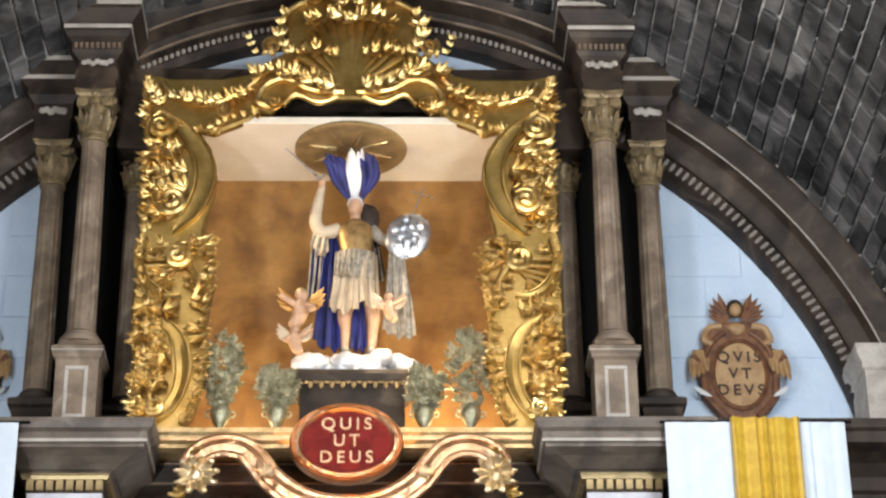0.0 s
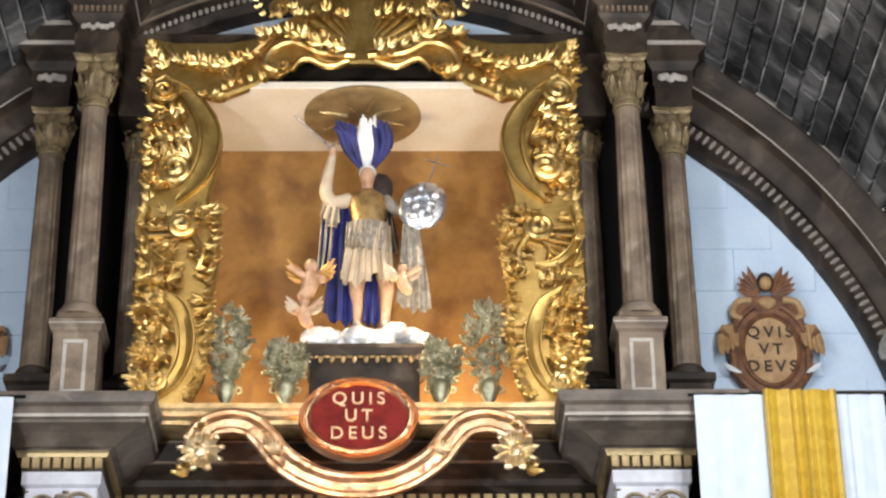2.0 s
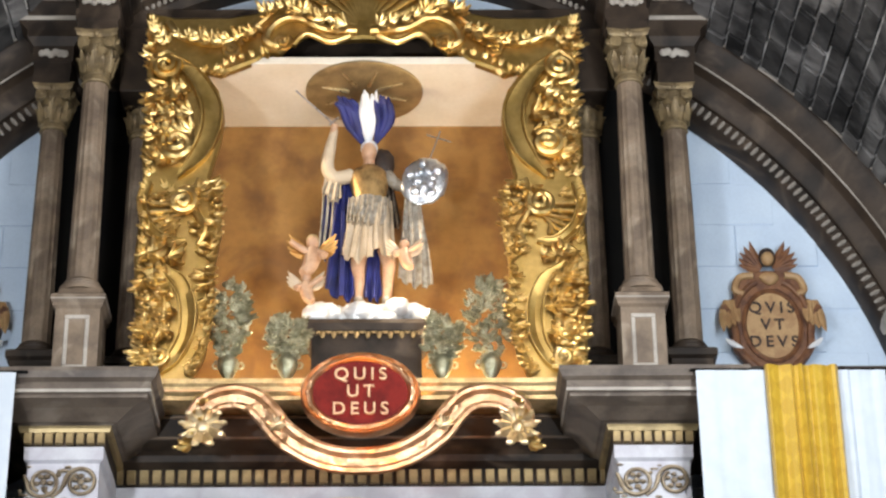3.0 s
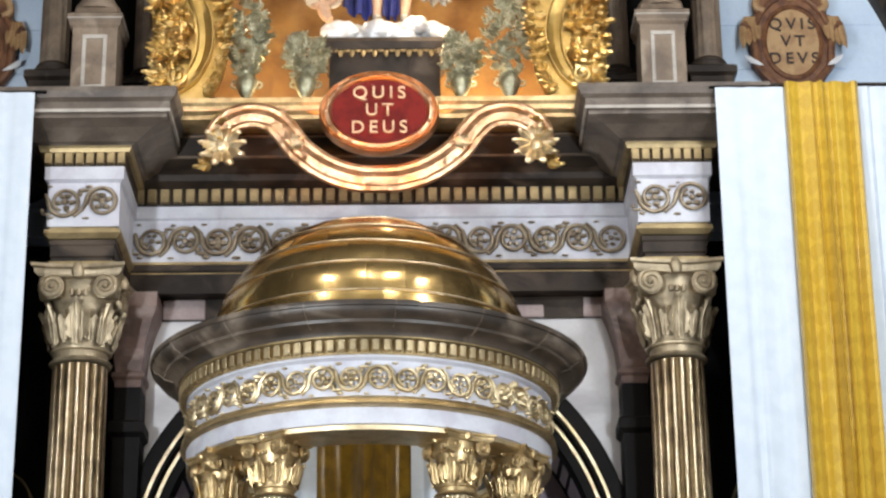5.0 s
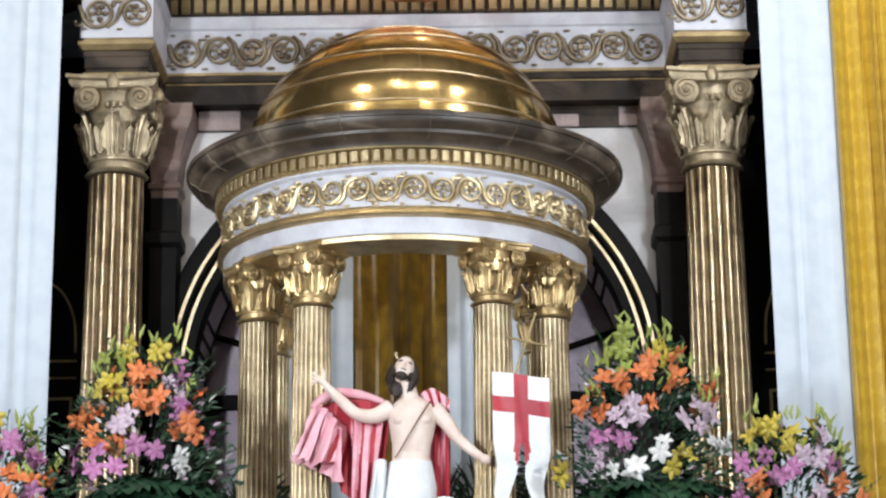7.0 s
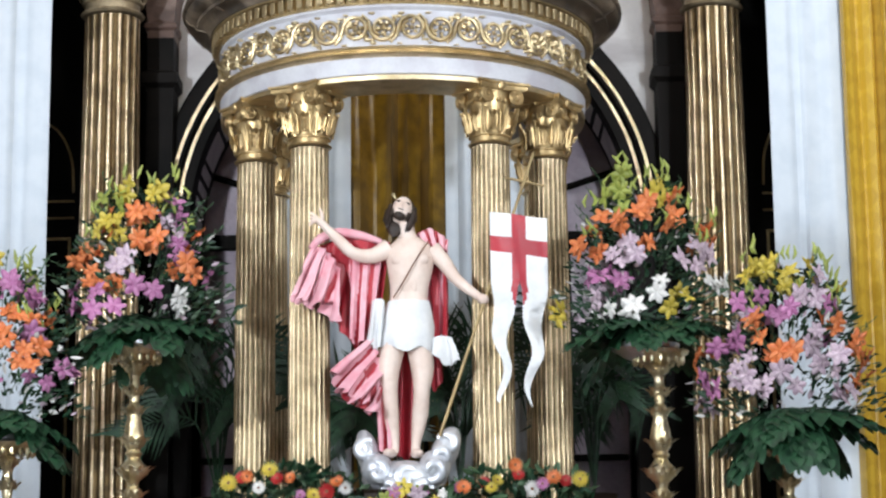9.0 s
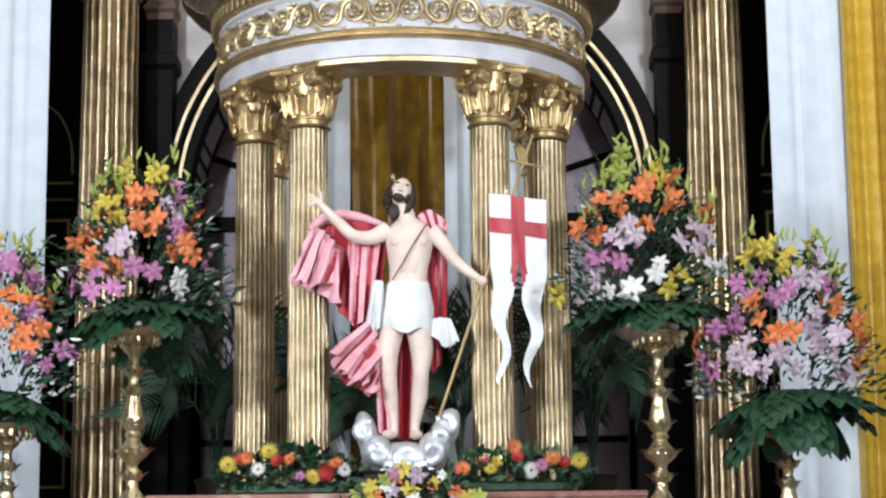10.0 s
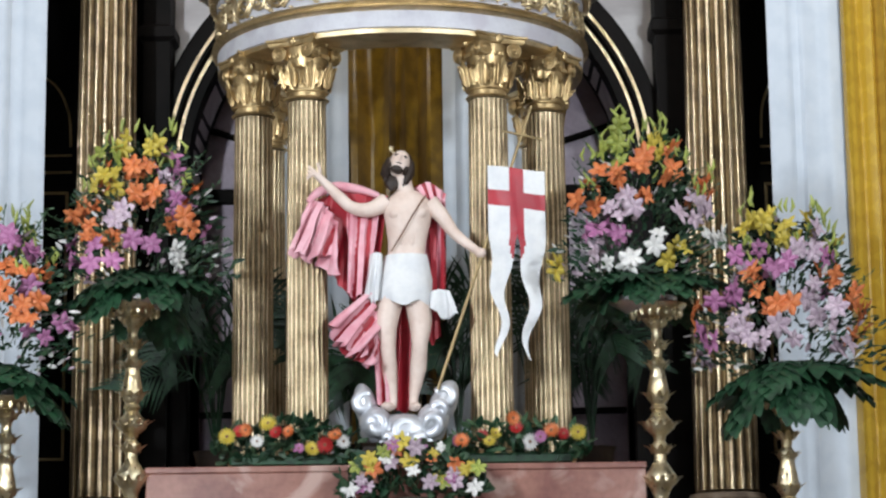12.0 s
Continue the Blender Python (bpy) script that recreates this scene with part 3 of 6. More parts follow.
c = column("outer_column", (-2.36, 14.62), 0.105, 0.090, 8.30, 10.17, 10.54, 0.15, (STONE, CAPITAL, STONE_DARK), "slim dark stone column with a dull gilded capital", "rear columns of the upper tier", 0.06, flutes=14)
for x in (2.36, -1.70, 1.70):
    copy_thing(c, Matrix.Translation((x, 14.62 if x > 2 else 14.75, 0)))
for x in (-2.36, 2.36, -1.70, 1.70):
    s = Shape()
    block(s, x - 0.15, x + 0.15, 14.47 + (0.13 if abs(x) < 2 else 0), 15.0, [(0, 7.72), (0.02, 7.9), (0.02, 8.12), (0, 8.15), (0, 8.22), (0.03, 8.24), (0.03, 8.29), (0, 8.31)])
    solid("column_plinth", s, STONE_DARK, "dark stone plinth under a slim column", "plinth", group="plinths of the upper tier")

# added near-black panels between the niche and the columns
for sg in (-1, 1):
    solid("dark_boarding", Shape().box(min(sg * 1.345, sg * 2.46), max(sg * 1.345, sg * 2.46), 14.90, 15.0, 7.7, 11.0, 0.006), WOOD_AND_SHADE, "added near-black panel behind the slim columns", "panel", "structure", smooth=False)

# pedestals of the upper tier
for x in (-1.975, 1.965):
    s = Shape()
    block(s, x - 0.155, x + 0.155, 14.0, 14.34, [(0.02, 7.80), (0.02, 7.86), (0, 7.88), (0, 8.40), (0.02, 8.42), (0.02, 8.44), (0.035, 8.46), (0.035, 8.50), (-0.01, 8.53), (-0.02, 8.57)])
    p = solid("pedestal", s, STONE, "grey stone pedestal with a pale inlaid panel", "pedestal", group="pedestals of the upper tier", smooth=False)
    fr = Shape()
    for a, b, cc, d in ((-0.085, 0.085, 8.32, 8.35), (-0.085, 0.085, 7.94, 7.97), (-0.085, -0.058, 7.97, 8.32), (0.058, 0.085, 7.97, 8.32)):
        fr.box(x + a, x + b, 13.992, 14.01, cc, d, 0.003)
    part("panel_border", fr, STONE_PALE, p)
    part("cap_edge", Shape().box(x - 0.192, x + 0.192, 13.962, 14.3, 8.462, 8.474, 0.003), STONE_PALE, p)


# ---- entablatures ----
def dentils(parent, xs, y, z0, z1, w, d, material):
    base = part("dentil", Shape().box(-w / 2, w / 2, -d, 0, 0, z1 - z0, 0.004), material, parent)
    for i, x in enumerate(xs):
        m = Matrix.Translation((x, y, z0))
        if i == 0:
            base.matrix_basis = m
        else:
            again(base, m)


def rinceau(shape, x0, x1, zc, h, y, n, bend=None):
    """A running scroll of n leafy rings joined by curling stems; bend maps (u, y, z) to a place."""
    bend = bend or (lambda u, yy, zz: (u, yy, zz))
    step = (x1 - x0) / n
    rd = random.Random(n)
    for i in range(n):
        up = 1 if i % 2 else -1
        cx = x0 + step * (i + 0.5)
        r = min(h * 0.43, step * 0.46)
        st = [(cx - step * 0.98, y, zc - up * h * 0.20), (cx - step * 0.72, y, zc - up * h * 0.40), (cx - step * 0.52, y - 0.004, zc - up * h * 0.22)]
        pts = st[(0 if i else 2):] + spiral((cx, y - 0.004, zc), r, 1.18, -up, 26, 0.62, 0.0, math.pi)
        shape.tube([bend(*p) for p in pts], [h * 0.05] * (len(pts) - 27) + [h * (0.068 - 0.02 * k / 26) for k in range(27)], 6)
        for k in range(5):
            a = up * (0.3 + 1.25 * k) + rd.uniform(-0.2, 0.2)
            q = (cx + r * 0.42 * math.cos(a), y - 0.006, zc + r * 0.42 * math.sin(a))
            shape.blob(bend(*q), (r * 0.24, 0.018, r * 0.18), 7, lump=0.9)
        shape.blob(bend(cx, y - 0.01, zc), (r * 0.22, 0.02, r * 0.22), 8, lump=0.5)
        for dx, dz, sx, sz in ((-0.50, 0.34, 0.17, 0.055), (-0.36, 0.44, 0.10, 0.05), (-0.60, 0.24, 0.07, 0.08), (-0.42, -0.46, 0.10, 0.04)):
            shape.blob(bend(cx + dx * step, y, zc + up * dz * h), (h * sx, 0.012, h * sz), 6, lump=0.7)
    return shape


ent = thing("main_entablature", "stone, white and gold entablature of the altarpiece", "entablature")
s = Shape()
Z = [(0, 6.62), (0, 6.68), (0.012, 6.69), (0.012, 6.76), (0.02, 6.77), (0.02, 6.80)]
for x in (-1.98, 1.97):
    block(s, x - 0.20, x + 0.20, 13.94, 14.9, Z)
block(s, -1.75, 1.75, 14.62, 14.9, [(0, 6.66), (0, 6.80), (0.02, 6.82), (0.02, 6.86)])
part("architrave", s, STONE_DARK, ent, smooth=False)
s = Shape()
for x in (-1.98, 1.97):
    block(s, x - 0.225, x + 0.225, 13.915, 14.9, [(0, 6.81), (0.03, 6.84), (0.03, 6.865), (0, 6.87), (0, 6.89)])
    block(s, x - 0.22, x + 0.22, 13.93, 14.8, [(0, 6.625), (0.0, 6.655)])
block(s, -1.75, 1.75, 14.60, 14.8, [(0, 6.865), (0, 6.885)])
block(s, -1.75, 1.75, 14.612, 14.8, [(0, 6.80), (0, 6.815)])
part("gilt_fillet", s, GOLD_PAINT, ent, smooth=False)
s = Shape()
for x in (-1.98, 1.97):
    block(s, x - 0.24, x + 0.24, 13.90, 14.9, [(0, 6.89), (0, 7.20), (0.025, 7.22), (0.025, 7.31)])
block(s, -1.75, 1.75, 14.62, 14.9, [(0, 6.885), (0, 7.20), (0.02, 7.21), (0.02, 7.30)])
part("frieze", s, WHITE_PAINT, ent, "white painted frieze", smooth=False)
for x in (-1.98, 1.97):
    part("scroll_ornament", rinceau(Shape(), x - 0.25, x + 0.25, 7.06, 0.25, 13.89, 2), SCROLL, ent, "dull gold running scrolls")
part("scroll_ornament", rinceau(Shape(), -1.72, 1.72, 7.04, 0.27, 14.605, 15), SCROLL, ent, "dull gold running scrolls")
s = Shape()
for x in (-1.98, 1.97):
    block(s, x - 0.27, x + 0.27, 13.88, 14.9, [(0, 7.31), (0, 7.42)])
block(s, -1.75, 1.75, 14.59, 14.9, [(0, 7.30), (0, 7.43)])
part("dentil_bed", s, STONE_DARK, ent, smooth=False)
for x in (-1.98, 1.97):
    dentils(ent, [x - 0.245 + 0.07 * i for i in range(8)], 13.885, 7.325, 7.405, 0.052, 0.035, GOLD_PAINT)
    part("gilt_cap", block(Shape(), x - 0.30, x + 0.30, 13.85, 14.8, [(0, 7.405), (0.01, 7.43), (0.01, 7.45)]), GOLD_PAINT, ent, smooth=False)
dentils(ent, [-1.70 + 0.0895 * i for i in range(39)], 14.595, 7.315, 7.415, 0.062, 0.04, GOLD_PAINT)
for x in (-1.98, 1.97):
    s = block(Shape(), x - 0.30, x + 0.30, 13.88, 14.9, [(0, 7.45), (0.03, 7.47), (0.05, 7.47), (0.10, 7.50), (0.16, 7.53), (0.27, 7.555), (0.27, 7.58), (0.29, 7.59), (0.29, 7.66), (0.32, 7.68), (0.34, 7.72), (0.34, 7.75), (0.0, 7.81)])
    part("cornice", s, CORNICE_GREY, ent, "projecting grey-brown stone cornice", smooth=False)
# recessed cornice: darker stone than the blocks, the recess's shade in its colour
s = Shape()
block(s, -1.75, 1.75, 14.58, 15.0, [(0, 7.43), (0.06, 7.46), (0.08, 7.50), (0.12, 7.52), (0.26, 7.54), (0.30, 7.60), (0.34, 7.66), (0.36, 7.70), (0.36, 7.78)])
part("recessed_cornice", s, STONE_DARK, ent, "recessed stone cornice, its shade put into a dark colour", smooth=False)
for z, o in ((7.545, 0.275), (7.665, 0.355)):
    part("dull_edge", block(Shape(), -1.75, 1.75, 14.572 - o, 14.4, [(0, z), (0, z + 0.012)]), STONE, ent, smooth=False)
for x in (-1.98, 1.97):
    part("pale_edge", block(Shape(), x - 0.595, x + 0.595, 13.585, 14.2, [(0, 7.586), (0, 7.608)]), STONE_PALE, ent, "pale edge of the cornice", smooth=False)
# side bays: the entablature goes on behind the hanging cloths
for a, b in ((-4.6, -2.66), (2.66, 4.6)):
    s = block(Shape(), a, b, 13.90, 15.2, [(0, 6.90), (0, 7.3), (0.03, 7.32), (0.03, 7.42), (0.10, 7.5), (0.2, 7.55), (0.30, 7.58), (0.30, 7.66), (0.33, 7.68), (0.33, 7.75), (0.1, 7.8)])
    part("side_cornice", s, STONE_DARK, ent, "dark stone cornice of the side bays", smooth=False)

# upper entablature blocks with broken gables, and the curved pediment
for x in (-1.985, 1.975):
    u = thing("upper_entablature", "dark stone entablature block with pale edges and a small gable", "entablature", "entablature blocks of the upper tier")
    s = Shape()
    block(s, x - 0.15, x + 0.15, 14.02, 14.9, [(0, 10.72), (0, 10.80), (0.015, 10.81), (0.015, 10.90), (0.0, 10.91), (0.0, 11.0), (0.03, 11.03), (0.05, 11.06), (0.05, 11.13), (0.09, 11.16), (0.11, 11.2), (0.11, 11.26), (0.13, 11.28), (0.19, 11.36), (0.19, 11.42), (0.0, 11.44)])
    part("body", s, STONE_DARK, u, smooth=False)
    s = Shape()
    block(s, x - 0.265, x + 0.265, 13.905, 14.4, [(0, 11.222), (0, 11.256)])
    block(s, x - 0.345, x + 0.345, 13.825, 14.4, [(0, 11.392), (0, 11.428)])
    for sg in (-1, 1):
        s.prism([(x + sg * 0.34, 11.43), (x + sg * 0.30, 11.43), (x + sg * 0.02, 11.66), (x + sg * 0.02, 11.70)], 13.83, 14.1, 0.004)
    part("pale_edge", s, STONE_PALE, u, smooth=False)
    s = Shape()
    for k in range(7):
        s.blob((x + (k - 3) * 0.035, 14.0, 10.955 + 0.012 * math.sin(k * 2.4)), (0.026, 0.018, 0.026), 8, lump=0.6)
    part("carved_ornament", s, STONE_PALE, u)
    dentils(u, [x - 0.17 + 0.0425 * i for i in range(9)], 13.975, 11.07, 11.12, 0.026, 0.02, STONE)
    part("finial", Shape().lathe(x, 14.1, [(0.02, 11.44), (0.07, 11.48), (0.1, 11.56), (0.06, 11.7), (0.09, 11.8), (0.02, 12.0)], 16, caps=True), STONE_PALE, u)
for x in (-2.38, 2.38):
    u = thing("upper_entablature", "dark stone entablature block with pale edges set back", "entablature", "entablature blocks of the upper tier")
    s = Shape()
    block(s, x - 0.14, x + 0.14, 14.48, 15.0, [(0, 10.54), (0, 10.72), (0.015, 10.73), (0.015, 10.86), (0.06, 10.92), (0.06, 10.98), (0.12, 11.02), (0.12, 11.08), (0.2, 11.14), (0.2, 11.19), (0.0, 11.22)])
    part("body", s, STONE_DARK, u, smooth=False)
    s = Shape()
    block(s, x - 0.264, x + 0.264, 14.356, 14.8, [(0, 11.03), (0, 11.066)])
    block(s, x - 0.345, x + 0.345, 14.275, 14.8, [(0, 11.155), (0, 11.195)])
    part("pale_edge", s, STONE_PALE, u, smooth=False)
    s = Shape()
    for k in range(6):
        s.blob((x + (k - 2.5) * 0.035, 14.462, 10.795 + 0.012 * math.sin(k * 2.4)), (0.026, 0.018, 0.026), 8, lump=0.6)
    part("carved_ornament", s, STONE_PALE, u)

ped = thing("curved_pediment", "dark stone segmental pediment over a pale blue panel", "pediment")
s = Shape()
PC, PR = 8.19, 3.38
ring(s, [(PR, 14.95), (PR, 14.55), (PR + 0.05, 14.50), (PR + 0.12, 14.50), (PR + 0.14, 14.42), (PR + 0.20, 14.40), (PR + 0.24, 14.28), (PR + 0.32, 14.26), (PR + 0.40, 14.20), (PR + 0.42, 14.95)], 0, PC, -31, 31, 40)
part("moulding", s, STONE_DARK, ped)
s = Shape()
for r, y in ((PR + 0.135, 14.42), (PR + 0.245, 14.268), (PR + 0.40, 14.19)):
    ring(s, [(r, y + 0.03), (r, y - 0.006), (r + 0.012, y - 0.006), (r + 0.012, y + 0.03)], 0, PC, -31, 31, 40)
part("pale_edge", s, STONE, ped)
s = Shape().blob((0, 0, 0), (0.018, 0.022, 0.024), 8)
b = part("bead", s, STONE_PALE, ped)
for i in range(72):
    a = radians(-30 + i * 0.845)
    m = Matrix.Translation(((PR + 0.085) * math.sin(a), 14.495, PC + (PR + 0.085) * math.cos(a)))
    if i == 0:
        b.matrix_basis = m
    else:
        again(b, m)
part("panel", Shape().prism([(1.75, 10.9), (-1.75, 10.9)] + arc(0, PC, PR + 0.05, -31, 31, 30), 14.72, 14.95, 0.004), LUNETTE, ped, "pale blue painted panel", smooth=False)
part("sill", Shape().box(-1.85, 1.85, 14.45, 14.9, 10.98, 11.19, 0.01).box(-1.85, 1.85, 14.40, 14.72, 10.42, 10.98, 0.01), STONE_DARK, ped, smooth=False)

# ---- niche of the upper tier ----
solid("niche_back", Shape().box(-1.30, 1.30, 14.90, 15.02, 7.78, 10.42, 0.004), NICHE_WALL, "ochre plaster back wall of the niche", "wall", "structure", smooth=False)
solid("niche_side", Shape().box(-1.34, -1.28, 14.06, 14.94, 7.78, 10.42, 0.004), NICHE_WALL, "ochre plaster side of the niche", "wall", "structure", smooth=False)
solid("niche_side", Shape().box(1.28, 1.34, 14.06, 14.94, 7.78, 10.42, 0.004), NICHE_WALL, "ochre plaster side of the niche", "wall", "structure", smooth=False)
solid("niche_ceiling", Shape().box(-1.34, 1.34, 13.99, 14.95, 10.40, 10.46, 0.004), CREAM, "cream plaster ceiling of the niche", "ceiling", "structure", smooth=False)
solid("niche_floor", Shape().box(-1.36, 1.36, 13.98, 14.95, 7.74, 7.80, 0.004), STONE_DARK, "dark stone floor of the niche", "floor", "structure", smooth=False)

# ---- arched bay behind the small temple ----
AX, AZ, AR = -0.035, 4.700, 1.476
s = Shape()
for sg in (-1, 1):
    poly = [(sg * 1.75, 1.0), (sg * 1.75, 6.52), (AX, 6.52)] + [(AX + sg * x, z) for x, z in arc(0, AZ, AR, 0, 90, 20)] + [(AX + sg * AR, 1.0)]
    s.prism(poly, 14.76, 15.2, 0.004)
solid("wall_altar", s, PLASTER, "white plaster wall with grey stains round an arch", "wall", "structure", smooth=False)
bay = thing("arched_bay", "dark stone arch with two gilded lines", "arch", kind="structure")
s = Shape()
ring(s, [(AR, 15.40), (AR, 14.70), (AR + 0.02, 14.66), (AR + 0.115, 14.66), (AR + 0.122, 14.60), (AR + 0.209, 14.58), (AR + 0.269, 14.60), (AR + 0.269, 14.80)], AX, AZ, -90, 90, 48)
part("archivolt", s, BLACK_STONE, bay)
for r, y in ((AR + 0.08, 14.652), (AR + 0.142, 14.590)):
    s = Shape()
    ring(s, [(r, y + 0.03), (r, y - 0.008), (r + 0.022, y - 0.008), (r + 0.022, y + 0.03)], AX, AZ, -90, 90, 48)
    part("gilt_line", s, SHAFT_GOLD, bay)
for sg in (-1, 1):
    part("jamb", Shape().box(AX + min(sg * AR, sg * (AR + 0.24)), AX + max(sg * AR, sg * (AR + 0.24)), 14.64, 15.40, 1.0, AZ, 0.01), BLACK_STONE, bay, smooth=False)
win = thing("window_arched", "lilac-grey arched window with dark bars", "window", kind="structure")
s = Shape()
part("pane", s.prism([(-1.7, 1.0), (1.7, 1.0)] + arc(AX, AZ, 1.7, 90, -90, 32), 15.30, 15.45, 0.004), LILAC, win, smooth=False)
for i, (a, b2, c2, d) in enumerate(((-1.06, -1.02, 1.0, AZ), (1.02, 1.06, 1.0, AZ), (-0.4, -0.36, 1.0, AZ), (0.36, 0.4, 1.0, AZ), (-1.50, 1.43, AZ - 0.07, AZ + 0.03), (-1.50, 1.43, 3.13, 3.17), (-1.50, 1.43, 2.76, 2.79), (-1.50, 1.43, 3.62, 3.65))):
    part("bar", Shape().box(a, b2, 15.22, 15.3, c2, d, 0.006), WOOD_AND_SHADE, win, smooth=False)
for a in (-72, -52, -30, -10, 10, 30, 52, 72):
    q = radians(a)
    part("bar", Shape().tube([(AX + 0.5 * math.sin(q), 15.26, AZ + 0.5 * math.cos(q)), (AX + 1.47 * math.sin(q), 15.26, AZ + 1.47 * math.cos(q))], 0.024, 4), WOOD_AND_SHADE, win, smooth=False)
s = Shape()
ring(s, [(1.03, 15.3), (1.03, 15.23), (1.07, 15.23), (1.07, 15.3)], AX, AZ, -90, 90, 36)
part("bar", s, WOOD_AND_SHADE, win)
# gilt lines on the dark panels behind the great columns
for sg in (-1, 1):
    pm = thing("panel_moulding", "thin gilt lines on the near-black panelled wall", "moulding", kind="structure")
    x0, x1 = sorted((sg * 2.43, sg * 3.0))
    for a, b, c2, d in ((x0, x1, 2.85, 2.87), (x0, x1, 4.71, 4.73), (x0, x0 + 0.02, 2.87, 4.71), (x1 - 0.02, x1, 2.87, 4.71)):
        part("gilt_line", Shape().box(a, b, 15.235, 15.255, c2, d, 0.003), GOLD_PAINT, pm, smooth=False)
    for z in (4.86, 4.98):
        part("gilt_line", Shape().box(x0 - 0.02, x1 + 0.02, 15.235, 15.255, z, z + 0.016, 0.003), GOLD_PAINT, pm, smooth=False)
    part("gilt_line", Shape().tube(smooth_path([(sg * x, 15.245, z) for x, z in ((2.42, 5.05), (2.44, 5.30), (2.54, 5.50), (2.72, 5.60))], 6), 0.010, 6), GOLD_PAINT, pm)
# band of pinkish blocks under the architrave
band = thing("block_band", "band of pinkish and dark stone blocks under the architrave", "stone band", kind="structure")
x, first = -1.75, None
rb = random.Random(9)
pats = (0.22, 0.30, 0.34, 0.26, 0.31, 0.28, 0.33, 0.25, 0.30, 0.29, 0.27, 0.35)
part("bed", Shape().box(-1.75, 1.75, 14.745, 14.9, 6.50, 6.66, 0.004), STONE_DARK, band, smooth=False)
for i, w in enumerate(pats):
    if x + w > 1.75:
        break
    if i % 4 != 2:
        part("stone_block", Shape().box(x + 0.004, x + w - 0.004, 14.728, 14.8, 6.505, 6.505 + (0.145 if i % 3 else 0.09), 0.006), PINK_BLOCK, band, smooth=False)
    x += w
for sg in (-1, 1):
    s = Shape()
    block(s, sg * 1.72 - 0.09, sg * 1.72 + 0.09, 14.50, 14.9, [(0, 1.0), (0, 5.6), (0.03, 5.63), (0.03, 5.70), (0, 5.72), (0, 5.95)])
    solid("rear_pilaster", s, BLACK_STONE, "dark stone pilaster behind a great column", "pilaster", group="rear pilasters", smooth=False)
    part("capital", block(Shape(), sg * 1.72 - 0.09, sg * 1.72 + 0.09, 14.50, 14.9, [(0, 5.951), (0.0, 6.0), (0.02, 6.02), (0.02, 6.05), (0.0, 6.06), (0.02, 6.25), (0.06, 6.40), (0.10, 6.50), (0.10, 6.60), (0.0, 6.62)]), PILASTER_CAP, bpy.data.objects["rear_pilaster" if sg < 0 else "rear_pilaster.001"], "reddish stone capital", smooth=False)


# ---- gilded frame of the upper niche ----
def flip(pts, sg):
    return [(sg * p[0], *p[1:]) for p in pts]


def lobe(shape, x, y, z, angle, ln, wd, lift=0.5, slot=0, plain=False):
    """A carved acanthus leaf lying on a front face, pointing along angle (degrees from x): a middle finger and two shorter ones, their tips rolled forward."""
    for turn, k in (((0, 1.4),) if plain else ((0, 1.0), (34, 0.74), (-34, 0.74))):
        a = radians(angle + turn)
        m = Matrix(((math.sin(a), math.cos(a), 0, x), (0, -0.15, -1, y), (-math.cos(a), math.sin(a), 0, z), (0, 0, 0, 1)))
        shape.leaf(m, ln * min(1, k), wd * 0.66 * k, lift * 0.8, -0.7, slot, n=5)
    if plain:
        return
    tip = Vector((x + ln * 0.80 * math.cos(radians(angle)), y - ln * (0.10 + 0.28 * lift), z + ln * 0.80 * math.sin(radians(angle))))
    shape.blob(tip, (wd * 0.24, wd * 0.13, wd * 0.17), 7, slot, None, 0.5)


def dish(outer, inner, y, deep, slot=0):
    """A hollowed band between two rounded lines in x and z, with raised rims."""
    a, b = smooth_path([(x, y, z) for x, z in outer], 6), smooth_path([(x, y, z) for x, z in inner], 6)
    rows = []
    for i in range(len(a)):
        t = i / (len(a) - 1)
        k = math.sin(math.pi * min(1, max(0.04, t)))
        front = [a[i].lerp(b[i], u) + Vector((0, d * deep * k, 0)) for u, d in ((0, 0.6), (0.03, -0.5), (0.10, -0.5), (0.16, 0.25), (0.5, 0.9), (0.80, 0.35), (0.86, -0.7), (0.95, -0.8), (1, 0.5))]
        back = [p + Vector((0, 0.05, 0)) for p in (front[-1], front[0])]
        rows.append(front + back)
    return Shape().loft(rows, True, slot)


def leaf_spray(shape, pts, y, size, n, rnd, both=True, spread=55):
    path = smooth_path([(x, y, z) for x, z in pts], 6)
    for i in range(n):
        k = i / max(n - 1, 1) * (len(path) - 1)
        j = min(int(k), len(path) - 2)
        p = path[j].lerp(path[j + 1], k - j)
        d = path[j + 1] - path[j]
        a = math.degrees(math.atan2(d.z, d.x))
        s = size * (1.0 - 0.30 * i / n) * rnd.uniform(0.6, 1.35)
        for sg in ((-1, 1) if both else (1,)):
            lobe(shape, p.x, y - rnd.uniform(0, 0.02), p.z, a + sg * (spread + rnd.uniform(-38, 30)), s * 0.95, s * 0.72, rnd.uniform(0.6, 1.2))


